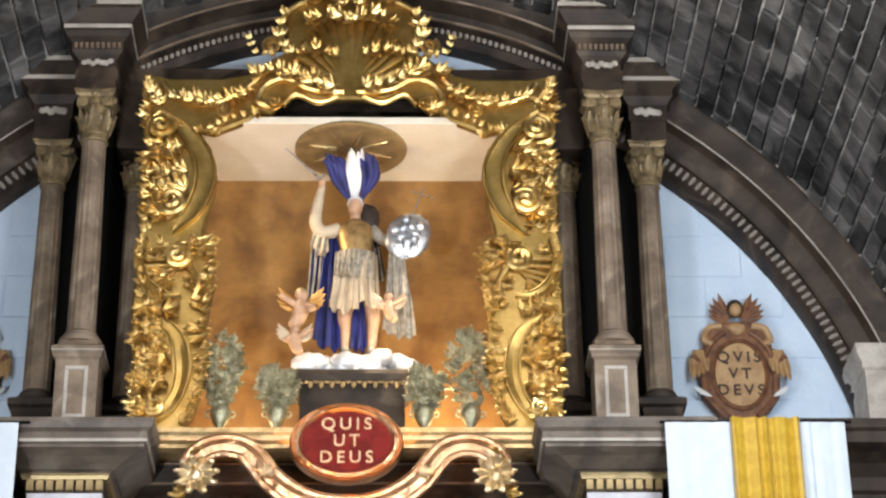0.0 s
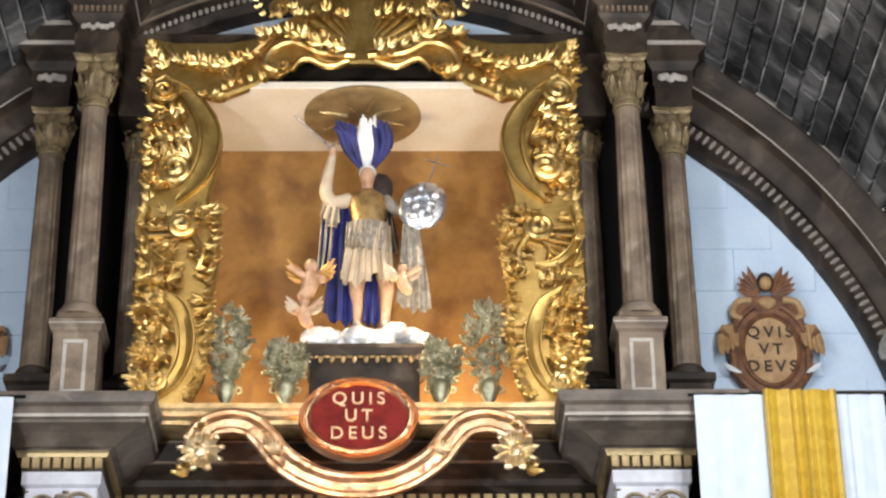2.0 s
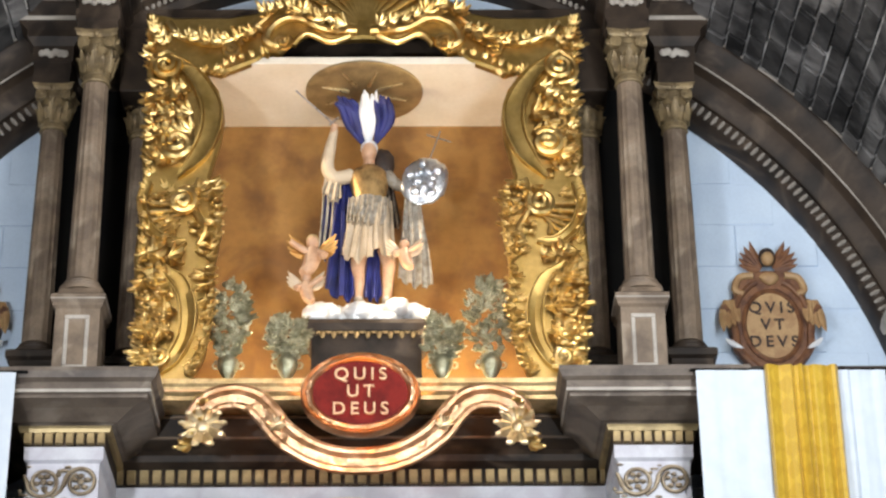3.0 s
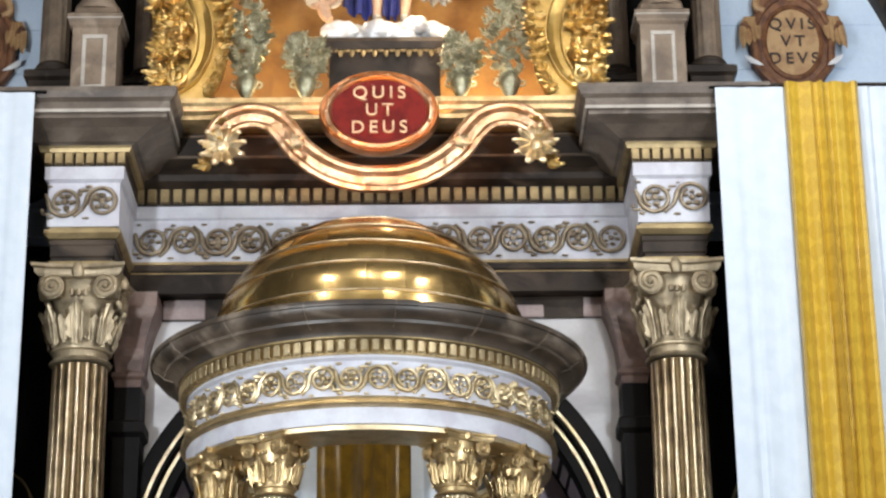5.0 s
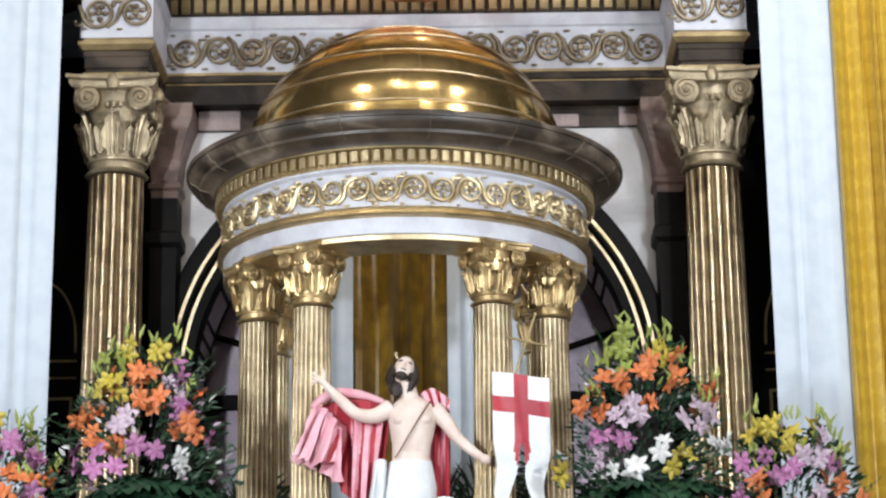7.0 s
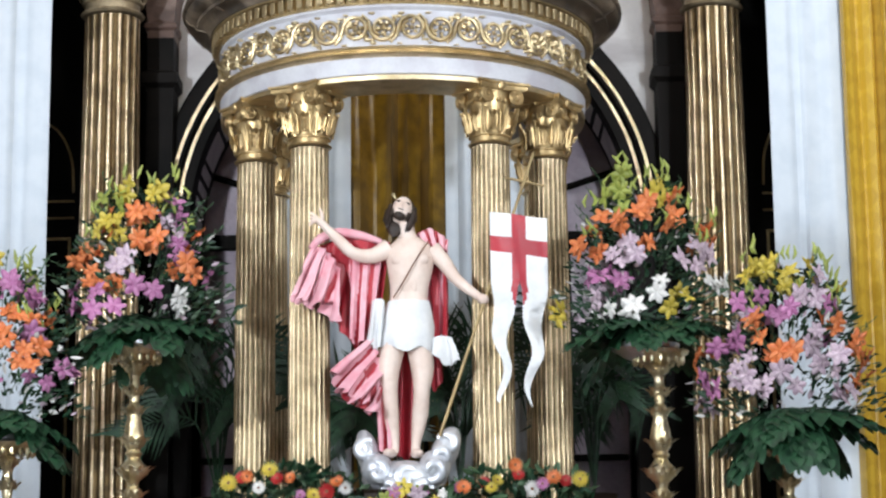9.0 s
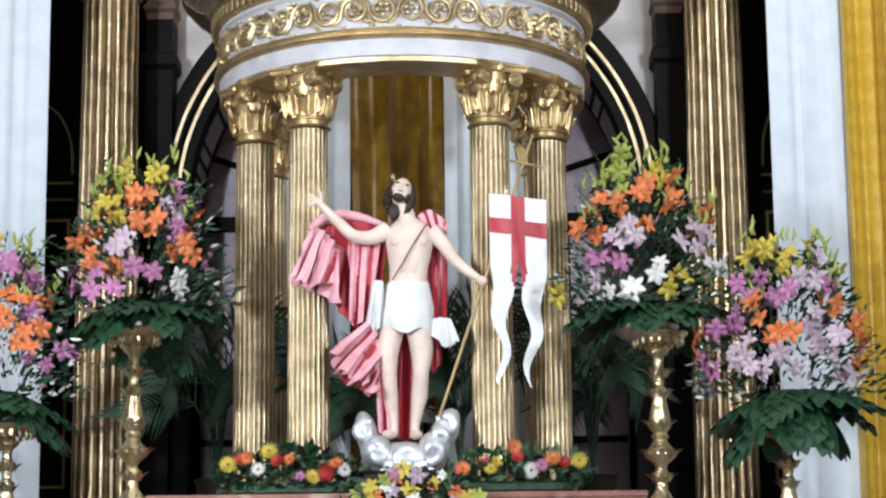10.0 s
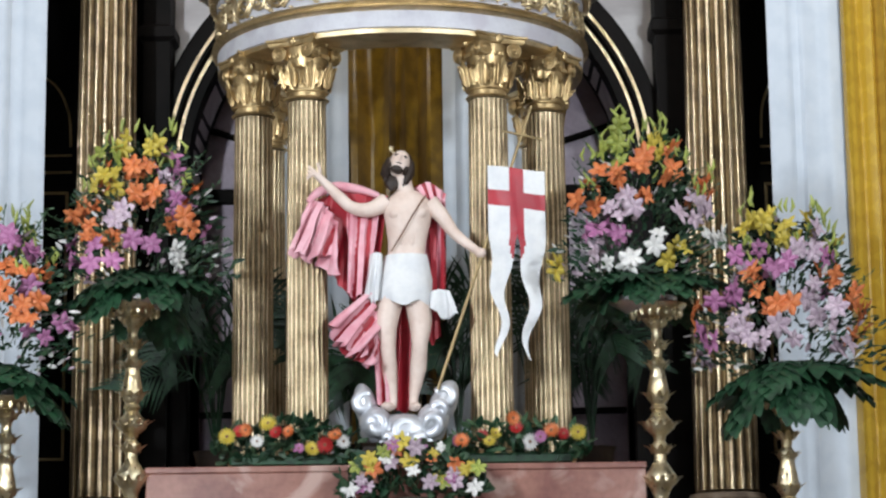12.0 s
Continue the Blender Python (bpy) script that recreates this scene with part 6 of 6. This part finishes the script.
ruffle(g, [(8, 6, 122), (14, 7, 118), (18, 7, 108)], [(14, 6, 70), (20, 6, 66), (24, 6, 70)], 3, 1.2, (HA, GR), 6, 28)
place(g, (0.030, 14.50, 8.66))
solid("armed_statue", g, [ARMOUR, SKIN_WARM, BLUE, IVORY, HAIR, GREYISH, LOIN, SILVER], "painted statue in gilt armour with blue cloak, plumes and raised sword", "statue", angle=60)


def small_winged(x, y, z, sg, scale, mats, label):
    g = Shape()
    g.blob((0, 0, 22), (4.5, 4.5, 5.2), 12, 0).blob((0, 0.6, 23.6), (4.8, 4.6, 4.6), 10, 1)
    limb(g, [(0, 0, 18), (0, 0, 10), (2 * sg, -2, 2), (6 * sg, -5, -4)], [3.2, 6.0, 5.2, 3.2], 0)
    limb(g, [(-3 * sg, -1, 14), (-9 * sg, -5, 10), (-6 * sg, -9, 6)], [2.6, 2.2, 1.6], 0)
    limb(g, [(3 * sg, -1, 14), (10 * sg, -4, 17), (15 * sg, -6, 20)], [2.6, 2.2, 1.6], 0)
    for q in (-1, 1):
        for k in range(4):
            a = radians(90 - q * (46 + k * 15))
            m = Matrix(((math.sin(a), math.cos(a), 0, q * 3), (0, -0.1, -1, 2), (-math.cos(a), math.sin(a), 0, 14), (0, 0, 0, 1)))
            g.leaf(m, 19 - 2 * k, 6.5, 0.4, -0.6, 2, n=5)
    g.v = [(p[0] * scale, p[1] * scale, p[2] * scale) for p in g.v]
    place(g, (x, y, z))
    return solid("winged_statuette", g, mats, label, "statue", group="winged statuettes in the niche", angle=60)


small_winged(-0.36, 14.22, 8.80, -1, 1.05, [SKIN_WARM, GOLD_PAINT, ORANGE_GILT], "small painted winged figure with gilded wings")
small_winged(0.30, 14.26, 8.86, 1, 0.8, [SKIN_WARM, HAIR, IVORY], "small painted winged figure with dark hair")
small_winged(-0.40, 14.2, 8.56, 1, 0.8, [SKIN_WARM, ORANGE_GILT, IVORY], "small painted winged figure seated on the cloud")
g = Shape()
rc = random.Random(5)
for k in range(34):
    a = rc.uniform(-1, 1)
    g.blob((a * 40, rc.uniform(-14, 10), rc.uniform(-3, 12) * (1 - 0.3 * abs(a))), (rc.uniform(6, 11), rc.uniform(6, 9), rc.uniform(5, 8)), 12, 0, None, 0.25)
place(g, (0.06, 14.44, 8.50))
solid("niche_cloud", g, CLOUD_WHITE, "shining silver cloud under the armed statue", "statue base", angle=60)
s = Shape()
block(s, -0.36, 0.42, 14.28, 14.72, [(0.03, 7.80), (0.03, 7.88), (0, 7.9), (0, 8.32), (0.03, 8.35), (0.04, 8.40), (0.02, 8.44)])
pb = solid("statue_pedestal", s, STONE_DARK, "dark stone pedestal under the armed statue", "pedestal", smooth=False)
sh = Shape()
for k in range(9):
    lobe(sh, -0.28 + 0.08 * k, 14.265, 8.38, 270, 0.11, 0.06, 0.5)
part("leaf_band", sh, GOLD_PAINT, pb)
# gilt disc with a ring on the niche's ceiling
dc = thing("ceiling_disc", "round gilt disc with rays on the niche ceiling", "ornament")
part("disc", Shape().lathe(0.0, 14.38, [(0.01, 10.380), (0.36, 10.380), (0.42, 10.376), (0.44, 10.384), (0.44, 10.399), (0.01, 10.399)], 48), GOLD_PAINT, dc)
for k in range(8):
    a = TAU * k / 8 + 0.3
    part("ray", Shape().tube([(0.12 * math.sin(a), 14.38 - 0.12 * math.cos(a), 10.375), (0.33 * math.sin(a), 14.38 - 0.33 * math.cos(a), 10.375)], [0.016, 0.005], 6), BRASS, dc)


# ---- silver-gilt vases with metal flowers in the niche ----
def metal_vase(x, h, w, seed):
    rd = random.Random(seed)
    v = thing("altar_vase", "tarnished silver-gilt vase with stiff metal leaves", "vase", "metal vases in the niche")
    part("urn", Shape().lathe(x, 14.15, [(0.06, 7.80), (0.065, 7.83), (0.03, 7.86), (0.022, 7.92), (0.05, 7.96), (0.075, 8.02), (0.07, 8.07), (0.04, 8.10), (0.05, 8.12)], 20, caps=True), VASE_SILVER, v)
    for side in (-1, 1):
        part("handle", Shape().tube(spiral((x + side * 0.085, 14.15, 8.03), 0.035, 1.2, side, 14, 0.4, 0, 2.0), 0.008, 6), VASE_SILVER, v)
    sh = Shape()
    zc, hh = 8.12 + (h - 0.32) / 2, (h - 0.30) / 2 + 0.03
    for k in range(150):
        a, q = rd.uniform(0, TAU), rd.uniform(0.1, 1) ** 0.6
        xx, zz = x + w * 0.92 * q * math.cos(a), zc + hh * q * math.sin(a)
        lobe(sh, xx, 14.15 - 0.08 * (1 - q) - rd.uniform(0, 0.03), zz, rd.uniform(0, 360), rd.uniform(0.05, 0.08), rd.uniform(0.04, 0.06), rd.uniform(0.5, 1.3))
    part("metal_leaves", sh, VASE_SILVER, v)["kind"] = "stuff"


metal_vase(-0.93, 0.86, 0.16, 1)
metal_vase(0.90, 0.86, 0.16, 2)
metal_vase(-0.52, 0.56, 0.15, 3)
metal_vase(0.56, 0.56, 0.15, 4)


# ---- flowers ----
def lily_mesh(name, material, size=0.07, petals=6, open_=0.9):
    sh = Shape()
    for k in range(petals):
        m = Matrix.Rotation(TAU * k / petals, 4, "Z") @ Matrix.Rotation(radians(38 if k % 2 else 30), 4, "X")
        sh.leaf(m, size, size * (0.50 if k % 2 else 0.62), -open_ * (1.0 if k % 2 else 1.3), -0.6, n=6)
    sh.tube([(0, 0, -size * 0.3), (0, 0, size * 0.1)], [size * 0.05, size * 0.1], 6)
    me_ob = part(name, sh, material)
    me = me_ob.data
    bpy.data.objects.remove(me_ob)
    return me


def daisy_mesh(name, material, size=0.045):
    sh = Shape()
    for r, n, z in ((1.0, 16, 0.0), (0.72, 13, 0.006), (0.45, 9, 0.012)):
        for k in range(n):
            m = Matrix.Rotation(TAU * k / n + r, 4, "Z") @ Matrix.Translation((0, 0, z)) @ Matrix.Rotation(radians(14), 4, "X")
            sh.leaf(m, size * r, size * 0.3, 0.3, 0.2, n=3)
    sh.blob((0, 0, 0.012), (size * 0.2, size * 0.2, 0.008), 8, 1)
    ob = part(name, sh, [material, BROWN_PAINT])
    me = ob.data
    bpy.data.objects.remove(ob)
    return me


LILY = {c: lily_mesh("lily_" + c, PETALS[c]) for c in ("orange", "yellow", "pink", "pale", "white", "lime")}
DAISY = {c: daisy_mesh("daisy_" + c, PETALS[c]) for c in ("orange", "yellow", "pink", "white", "red")}


def facing(p, d, spin=0.0, s=1.0):
    """A pose at p whose z points along d."""
    return Matrix.Translation(p) @ Vector(d).to_track_quat("Z", "Y").to_matrix().to_4x4() @ Matrix.Rotation(spin, 4, "Z") @ Matrix.Scale(s, 4)


def monstera(shape, m, size):
    """A broad leaf with deep cuts."""
    for sg in (-1, 1):
        for k in range(6):
            t = 0.10 + 0.15 * k
            a = radians(88 - k * 13)
            mm = m @ Matrix.Translation((0, size * t, -0.35 * size * t * t)) @ Matrix.Rotation(-sg * a, 4, "Z") @ Matrix.Rotation(radians(-8), 4, "X")
            shape.leaf(mm, size * (0.62 - 0.055 * k), size * 0.30, -0.7, 0.12, n=4)
    shape.leaf(m, size * 1.25, size * 0.24, -0.7, 0.12, n=6)


def bouquet(x, y, z, rx, rz, seed, mix, count, droop, dome=None):
    """A tall arrangement over a bowl whose rim is at z."""
    rd = random.Random(seed)
    b = thing("flower_arrangement", "lilies in orange, pink and yellow over dark broad leaves", "flowers", "tall flower arrangements")
    part("bowl", Shape().lathe(x, y, [(0.06, z - 0.055), (0.10, z - 0.05), (0.165, z - 0.01), (0.185, z + 0.0), (0.19, z + 0.025), (0.17, z + 0.03), (0.05, z + 0.0)], 32, caps=True), SILVER, b, "dark silver metal bowl")
    sh = Shape()
    for k in range(droop):
        a = TAU * (k + rd.uniform(-0.2, 0.2)) / droop
        m = Matrix.Translation((x + 0.06 * math.sin(a), y - 0.06 * math.cos(a), z + 0.16)) @ Matrix.Rotation(a + math.pi, 4, "Z") @ Matrix.Rotation(radians(rd.uniform(-36, 8)), 4, "X")
        monstera(sh, m, rd.uniform(0.32, 0.40) * rx / 0.45)
    part("broad_leaves", sh, LEAF, b)
    sh, tw = Shape(), Shape()
    for k in range(1150):
        a, t = rd.uniform(0, TAU), rd.uniform(0, 1)
        q = rx * (0.95 - 0.62 * t ** 1.4) * rd.uniform(0.5, 1.14)
        p = (x + q * math.cos(a), y + 0.55 * q * math.sin(a), z + 0.12 + rz * t)
        d = (math.cos(a), 0.6 * math.sin(a) - 0.3, rd.uniform(-0.2, 0.9))
        sh.leaf(facing(p, d, rd.uniform(0, TAU)) @ Matrix.Rotation(radians(60), 4, "X"), rd.uniform(0.03, 0.08), rd.uniform(0.012, 0.032), 0.5, 0.3, (0, 1, 0, 0, 2, 0, 1, 0, 0, 1, 0, 0, 3)[k % 13], n=3)
    for k in range(26):
        a, t = rd.uniform(0, TAU), rd.uniform(0.15, 1)
        q = rx * (1.12 - 0.62 * t ** 1.4)
        p0 = Vector((x + 0.5 * q * math.cos(a), y + 0.3 * q * math.sin(a), z + 0.1 + rz * t * 0.8))
        p1 = Vector((x + q * 1.05 * math.cos(a), y + 0.5 * q * math.sin(a), z + 0.18 + rz * t * 1.08))
        tw.tube([p0, p0.lerp(p1, 0.6) + Vector((0, 0, 0.02)), p1], [0.003, 0.0025, 0.002], 4)
        for i in range(7):
            e = p0.lerp(p1, 0.4 + 0.1 * i)
            tw.leaf(facing(e, (rd.uniform(-1, 1), rd.uniform(-1, 0), rd.uniform(0, 1)), rd.uniform(0, TAU)) @ Matrix.Rotation(radians(70), 4, "X"), 0.035, 0.014, 0.3, 0.3, n=2)
    part("foliage", sh, [LEAF, LEAF_LIGHT, PETALS["pale"], PETALS["white"]], b)["kind"] = "stuff"
    part("twig_spray", tw, LEAF_LIGHT, b)["kind"] = "stuff"
    groups = count // 3
    for k in range(groups):
        t = (k + 0.5) / groups
        lay = 0.05 + 0.95 * t
        a = radians(-90 + ((k * 67.0) % 176 - 88) * 1.08 + rd.uniform(-8, 8))
        q = rx * (0.98 - 0.66 * lay ** 1.5) * rd.uniform(0.62, 1.0)
        c = rd.choice([c for c, lo, hi in mix if lo <= t <= hi])
        for i in range(rd.choice((2, 3, 3, 4, 5))):
            p = Vector((x + q * math.cos(a), y + 0.62 * q * math.sin(a) - 0.03, z + 0.14 + rz * lay)) + Vector((rd.uniform(-0.07, 0.07), rd.uniform(-0.05, 0.05), rd.uniform(-0.06, 0.06)))
            d = (math.cos(a) * 0.7 + rd.uniform(-0.6, 0.6), math.sin(a) * 0.7 - 0.1 + rd.uniform(-0.3, 0.3), rd.uniform(-0.5, 0.8))
            o = new("lily", LILY[c])
            o.parent = b
            o.matrix_basis = facing(p, d, rd.uniform(0, TAU), rd.uniform(0.80, 1.15))
        if t > 0.45:
            for i in range(3):
                p = Vector((x + 1.1 * q * math.cos(a), y + 0.5 * q * math.sin(a), z + 0.18 + rz * lay)) + Vector((rd.uniform(-0.06, 0.06), 0, rd.uniform(0, 0.08)))
                part("bud", Shape().tube([p, p + Vector((rd.uniform(-0.02, 0.02), -0.01, 0.03)), p + Vector((rd.uniform(-0.03, 0.03), -0.015, 0.075))], [0.004, 0.011, 0.003], 6), PETALS["lime"], b)
    return b


MIX_L = [("pink", 0, 0.62), ("pink", 0.1, 0.5), ("orange", 0.28, 0.85), ("orange", 0.3, 0.6), ("yellow", 0.50, 0.68), ("yellow", 0.82, 1.0), ("lime", 0.78, 1.0), ("pink", 0.55, 0.9), ("pale", 0.2, 0.7), ("white", 0.0, 0.15)]
MIX_R = [("pale", 0, 0.65), ("pale", 0.1, 0.5), ("white", 0.0, 0.25), ("orange", 0.40, 0.8), ("orange", 0.5, 0.82), ("orange", 0.6, 0.8), ("yellow", 0.0, 0.12), ("yellow", 0.82, 1.0), ("lime", 0.80, 1.0), ("pink", 0.25, 0.5)]
bouquet(-1.47, 12.12, 3.46, 0.50, 0.76, 1, MIX_L, 69, 11)
bouquet(-2.22, 11.92, 2.93, 0.50, 0.80, 2, MIX_L, 69, 11)
bouquet(1.30, 12.12, 3.42, 0.47, 0.80, 3, MIX_R, 69, 11)
bouquet(2.05, 11.92, 2.90, 0.52, 0.80, 4, [("pale", 0, 0.6), ("pink", 0, 0.5), ("orange", 0.15, 0.6), ("orange", 0.3, 0.6), ("pale", 0.5, 0.9), ("yellow", 0.75, 1.0), ("orange", 0.25, 0.55), ("orange", 0.3, 0.6), ("orange", 0.4, 0.6), ("pink", 0.3, 0.7)], 84, 12)


# ---- tall brass stands under the arrangements ----
def stand(x, y, ztop, label):
    s = thing("flower_stand", label, "candlestick", "brass stands for the flowers")
    part("drip_pan", Shape().lathe(x, y, [(0.02, ztop - 0.075), (0.10, ztop - 0.07), (0.16, ztop - 0.03), (0.17, ztop - 0.012), (0.15, ztop - 0.02), (0.06, ztop - 0.055)], 24, caps=True), BRASS, s)
    fr = Shape()
    for k in range(18):
        a = TAU * k / 18
        fr.blob((x + 0.135 * math.sin(a), y - 0.135 * math.cos(a), ztop - 0.06), (0.014, 0.014, 0.028), 6)
    part("bead_fringe", fr, BRASS, s)
    z = ztop - 0.07
    knots = [(0.030, 0), (0.055, 0.025), (0.060, 0.045), (0.034, 0.07), (0.026, 0.10), (0.030, 0.13), (0.048, 0.15), (0.052, 0.17), (0.030, 0.19), (0.026, 0.23), (0.040, 0.25), (0.046, 0.27), (0.036, 0.285), (0.040, 0.32), (0.052, 0.38), (0.060, 0.43), (0.056, 0.46), (0.036, 0.49),
             (0.048, 0.51), (0.034, 0.53), (0.050, 0.555), (0.080, 0.59), (0.084, 0.61), (0.060, 0.64), (0.036, 0.66), (0.030, 0.69), (0.050, 0.715), (0.052, 0.735), (0.032, 0.76), (0.034, 0.80), (0.060, 0.84), (0.088, 0.88), (0.090, 0.91), (0.056, 0.95), (0.040, 0.99), (0.045, 1.2), (0.07, 1.35), (0.05, 1.45)]
    part("stem", Shape().lathe(x, y, [(r, z - d) for r, d in knots] + [(0.16, 1.10), (0.18, 1.04), (0.18, 1.0)], 24, caps=True), BRASS, s)
    for zz, r, n in ((z - 0.03, 0.058, 10), (z - 0.16, 0.052, 9), (z - 0.27, 0.046, 8), (z - 0.44, 0.060, 10), (z - 0.60, 0.084, 12), (z - 0.73, 0.052, 9), (z - 0.90, 0.090, 12)):
        sh = Shape()
        for k in range(n):
            a = TAU * k / n
            m = Matrix.Translation((x, y, zz)) @ Matrix.Rotation(a, 4, "Z") @ Matrix(((1, 0, 0, 0), (0, -0.25, -1, -r * 0.92), (0, 1, -0.25, -0.03), (0, 0, 0, 1)))
            sh.leaf(m, 0.07, 0.032, 1.1, -0.4, n=4)
        part("leaf_collar", sh, BRASS, s)


stand(-1.505, 12.12, 3.46, "tall chased brass candlestick carrying a bowl of flowers")
stand(-2.15, 11.92, 2.93, "tall chased brass candlestick carrying a bowl of flowers")
stand(1.37, 12.12, 3.42, "tall chased brass candlestick carrying a bowl of flowers")
stand(2.03, 11.92, 2.90, "tall chased brass candlestick carrying a bowl of flowers")


# ---- low arrangements on the altar ----
def low_flowers(x0, x1, y, z, h, seed, cols, kinds, count, label, tray=True):
    rd = random.Random(seed)
    b = thing("low_arrangement", label, "flowers", "low arrangements on the altar")
    if tray:
        part("tray", Shape().box(x0 + 0.08, x1 - 0.08, y - 0.09, y + 0.09, z, z + 0.06, 0.012), LEAF, b, "dark green tray")
    sh = Shape()
    for k in range(340):
        u, t = rd.uniform(0, 1), rd.uniform(0, 1)
        p = (x0 + (x1 - x0) * u, y + rd.uniform(-0.14, 0.08), z + 0.02 + h * t * (0.5 + 0.5 * math.sin(math.pi * u)))
        d = (rd.uniform(-1, 1), rd.uniform(-1, 0.1), rd.uniform(-0.2, 1))
        sh.leaf(facing(p, d, rd.uniform(0, TAU)) @ Matrix.Rotation(radians(55), 4, "X"), rd.uniform(0.05, 0.10), rd.uniform(0.025, 0.05), 0.5, 0.3, 0 if k % 2 else 1, n=3)
    part("foliage", sh, [LEAF, LEAF_LIGHT], b)["kind"] = "stuff"
    for k in range(count):
        u = (k + 0.5) / count
        t = rd.uniform(0.25, 1.05)
        p = (x0 + 0.05 + (x1 - x0 - 0.1) * u + rd.uniform(-0.03, 0.03), y - 0.13 - 0.04 * rd.random(), z + 0.03 + h * t * (0.5 + 0.45 * math.sin(math.pi * u)))
        kd = kinds[k % len(kinds)]
        c = cols[(k * 3 + seed) % len(cols)]
        o = new("daisy" if kd == "d" else "lily", DAISY[c] if kd == "d" else LILY[c if c in LILY else "orange"])
        o.parent = b
        o.matrix_basis = facing(p, (rd.uniform(-0.4, 0.4), -1, rd.uniform(0.0, 0.6)), rd.uniform(0, TAU), rd.uniform(0.85, 1.3) if kd == "d" else rd.uniform(0.5, 0.9))


low_flowers(-1.06, -0.27, 12.28, 2.555, 0.24, 1, ["red", "yellow", "white", "orange", "red", "yellow", "pink", "orange"], "d", 12, "bright mixed daisies and greenery in a low tray")
low_flowers(0.18, 0.98, 12.28, 2.555, 0.22, 2, ["red", "orange", "pink", "yellow", "red", "orange", "yellow", "white"], "d", 12, "bright mixed daisies and greenery in a low tray")
low_flowers(-0.36, 0.42, 11.98, 2.33, 0.30, 3, ["yellow", "pale", "orange", "white", "pink", "yellow", "lime", "pale"], "l", 34, "pink, yellow and orange lilies before the altar", False)
vs = thing("flower_stand", "plain dark stand holding lilies before the altar", "stand")
part("post", Shape().lathe(0.03, 12.0, [(0.16, 1.0), (0.16, 1.04), (0.04, 1.08), (0.035, 2.25), (0.12, 2.32), (0.12, 2.36)], 20, caps=True), STONE_DARK, vs)


# ---- palms beside and behind the small temple ----
def palm(x, y, z0, z1, seed, n, reach):
    rd = random.Random(seed)
    p = thing("potted_palm", "dark green palm standing behind the gilded columns", "plant", "palms round the small temple")
    part("pot", Shape().lathe(x, y, [(0.10, z0), (0.14, z0 + 0.2), (0.15, z0 + 0.22), (0.12, z0 + 0.22), (0.05, z0 + 0.2)], 20, caps=True), STONE_DARK, p)
    for k in range(n):
        a = TAU * k / n + rd.uniform(-0.3, 0.3)
        h = rd.uniform(0.55, 1.0) * (z1 - z0)
        r = reach * rd.uniform(0.6, 1.0)
        pts = smooth_path([(x, y, z0 + 0.2), (x + 0.25 * r * math.cos(a), y + 0.15 * r * math.sin(a), z0 + 0.2 + 0.7 * h), (x + 0.7 * r * math.cos(a), y + 0.35 * r * math.sin(a), z0 + h), (x + r * math.cos(a), y + 0.5 * r * math.sin(a), z0 + 0.85 * h)], 8)
        sh = Shape().tube(pts, 0.006, 5)
        for i in range(8, len(pts) - 1):
            d = (pts[i + 1] - pts[i]).normalized()
            for sg in (-1, 1):
                s = d.cross(Vector((0, 1, 0.3))).normalized() * sg
                m = facing(pts[i], Vector((0, -1, 0.2)).cross(d), 0)
                w = (s * 0.75 + d * 0.6 + Vector((0, 0, -0.25))).normalized()
                e = pts[i] + w * rd.uniform(0.20, 0.30)
                mid = pts[i].lerp(e, 0.5) + Vector((0, 0, 0.02))
                nn = w.cross(Vector((0, 1, 0))).normalized() * 0.010
                b = len(sh.v)
                sh.add([pts[i] - nn * 0.4, pts[i] + nn * 0.4, mid + nn, mid - nn, e], [(0, 1, 2, 3), (3, 2, 4)])
        part("frond", sh, LEAF, p)


palm(-1.22, 13.75, 2.55, 3.80, 1, 14, 0.58)
palm(1.10, 13.75, 2.55, 3.95, 2, 14, 0.55)
palm(0.28, 13.45, 2.55, 3.85, 3, 10, 0.45)
palm(-0.32, 13.45, 2.55, 3.6, 4, 9, 0.40)
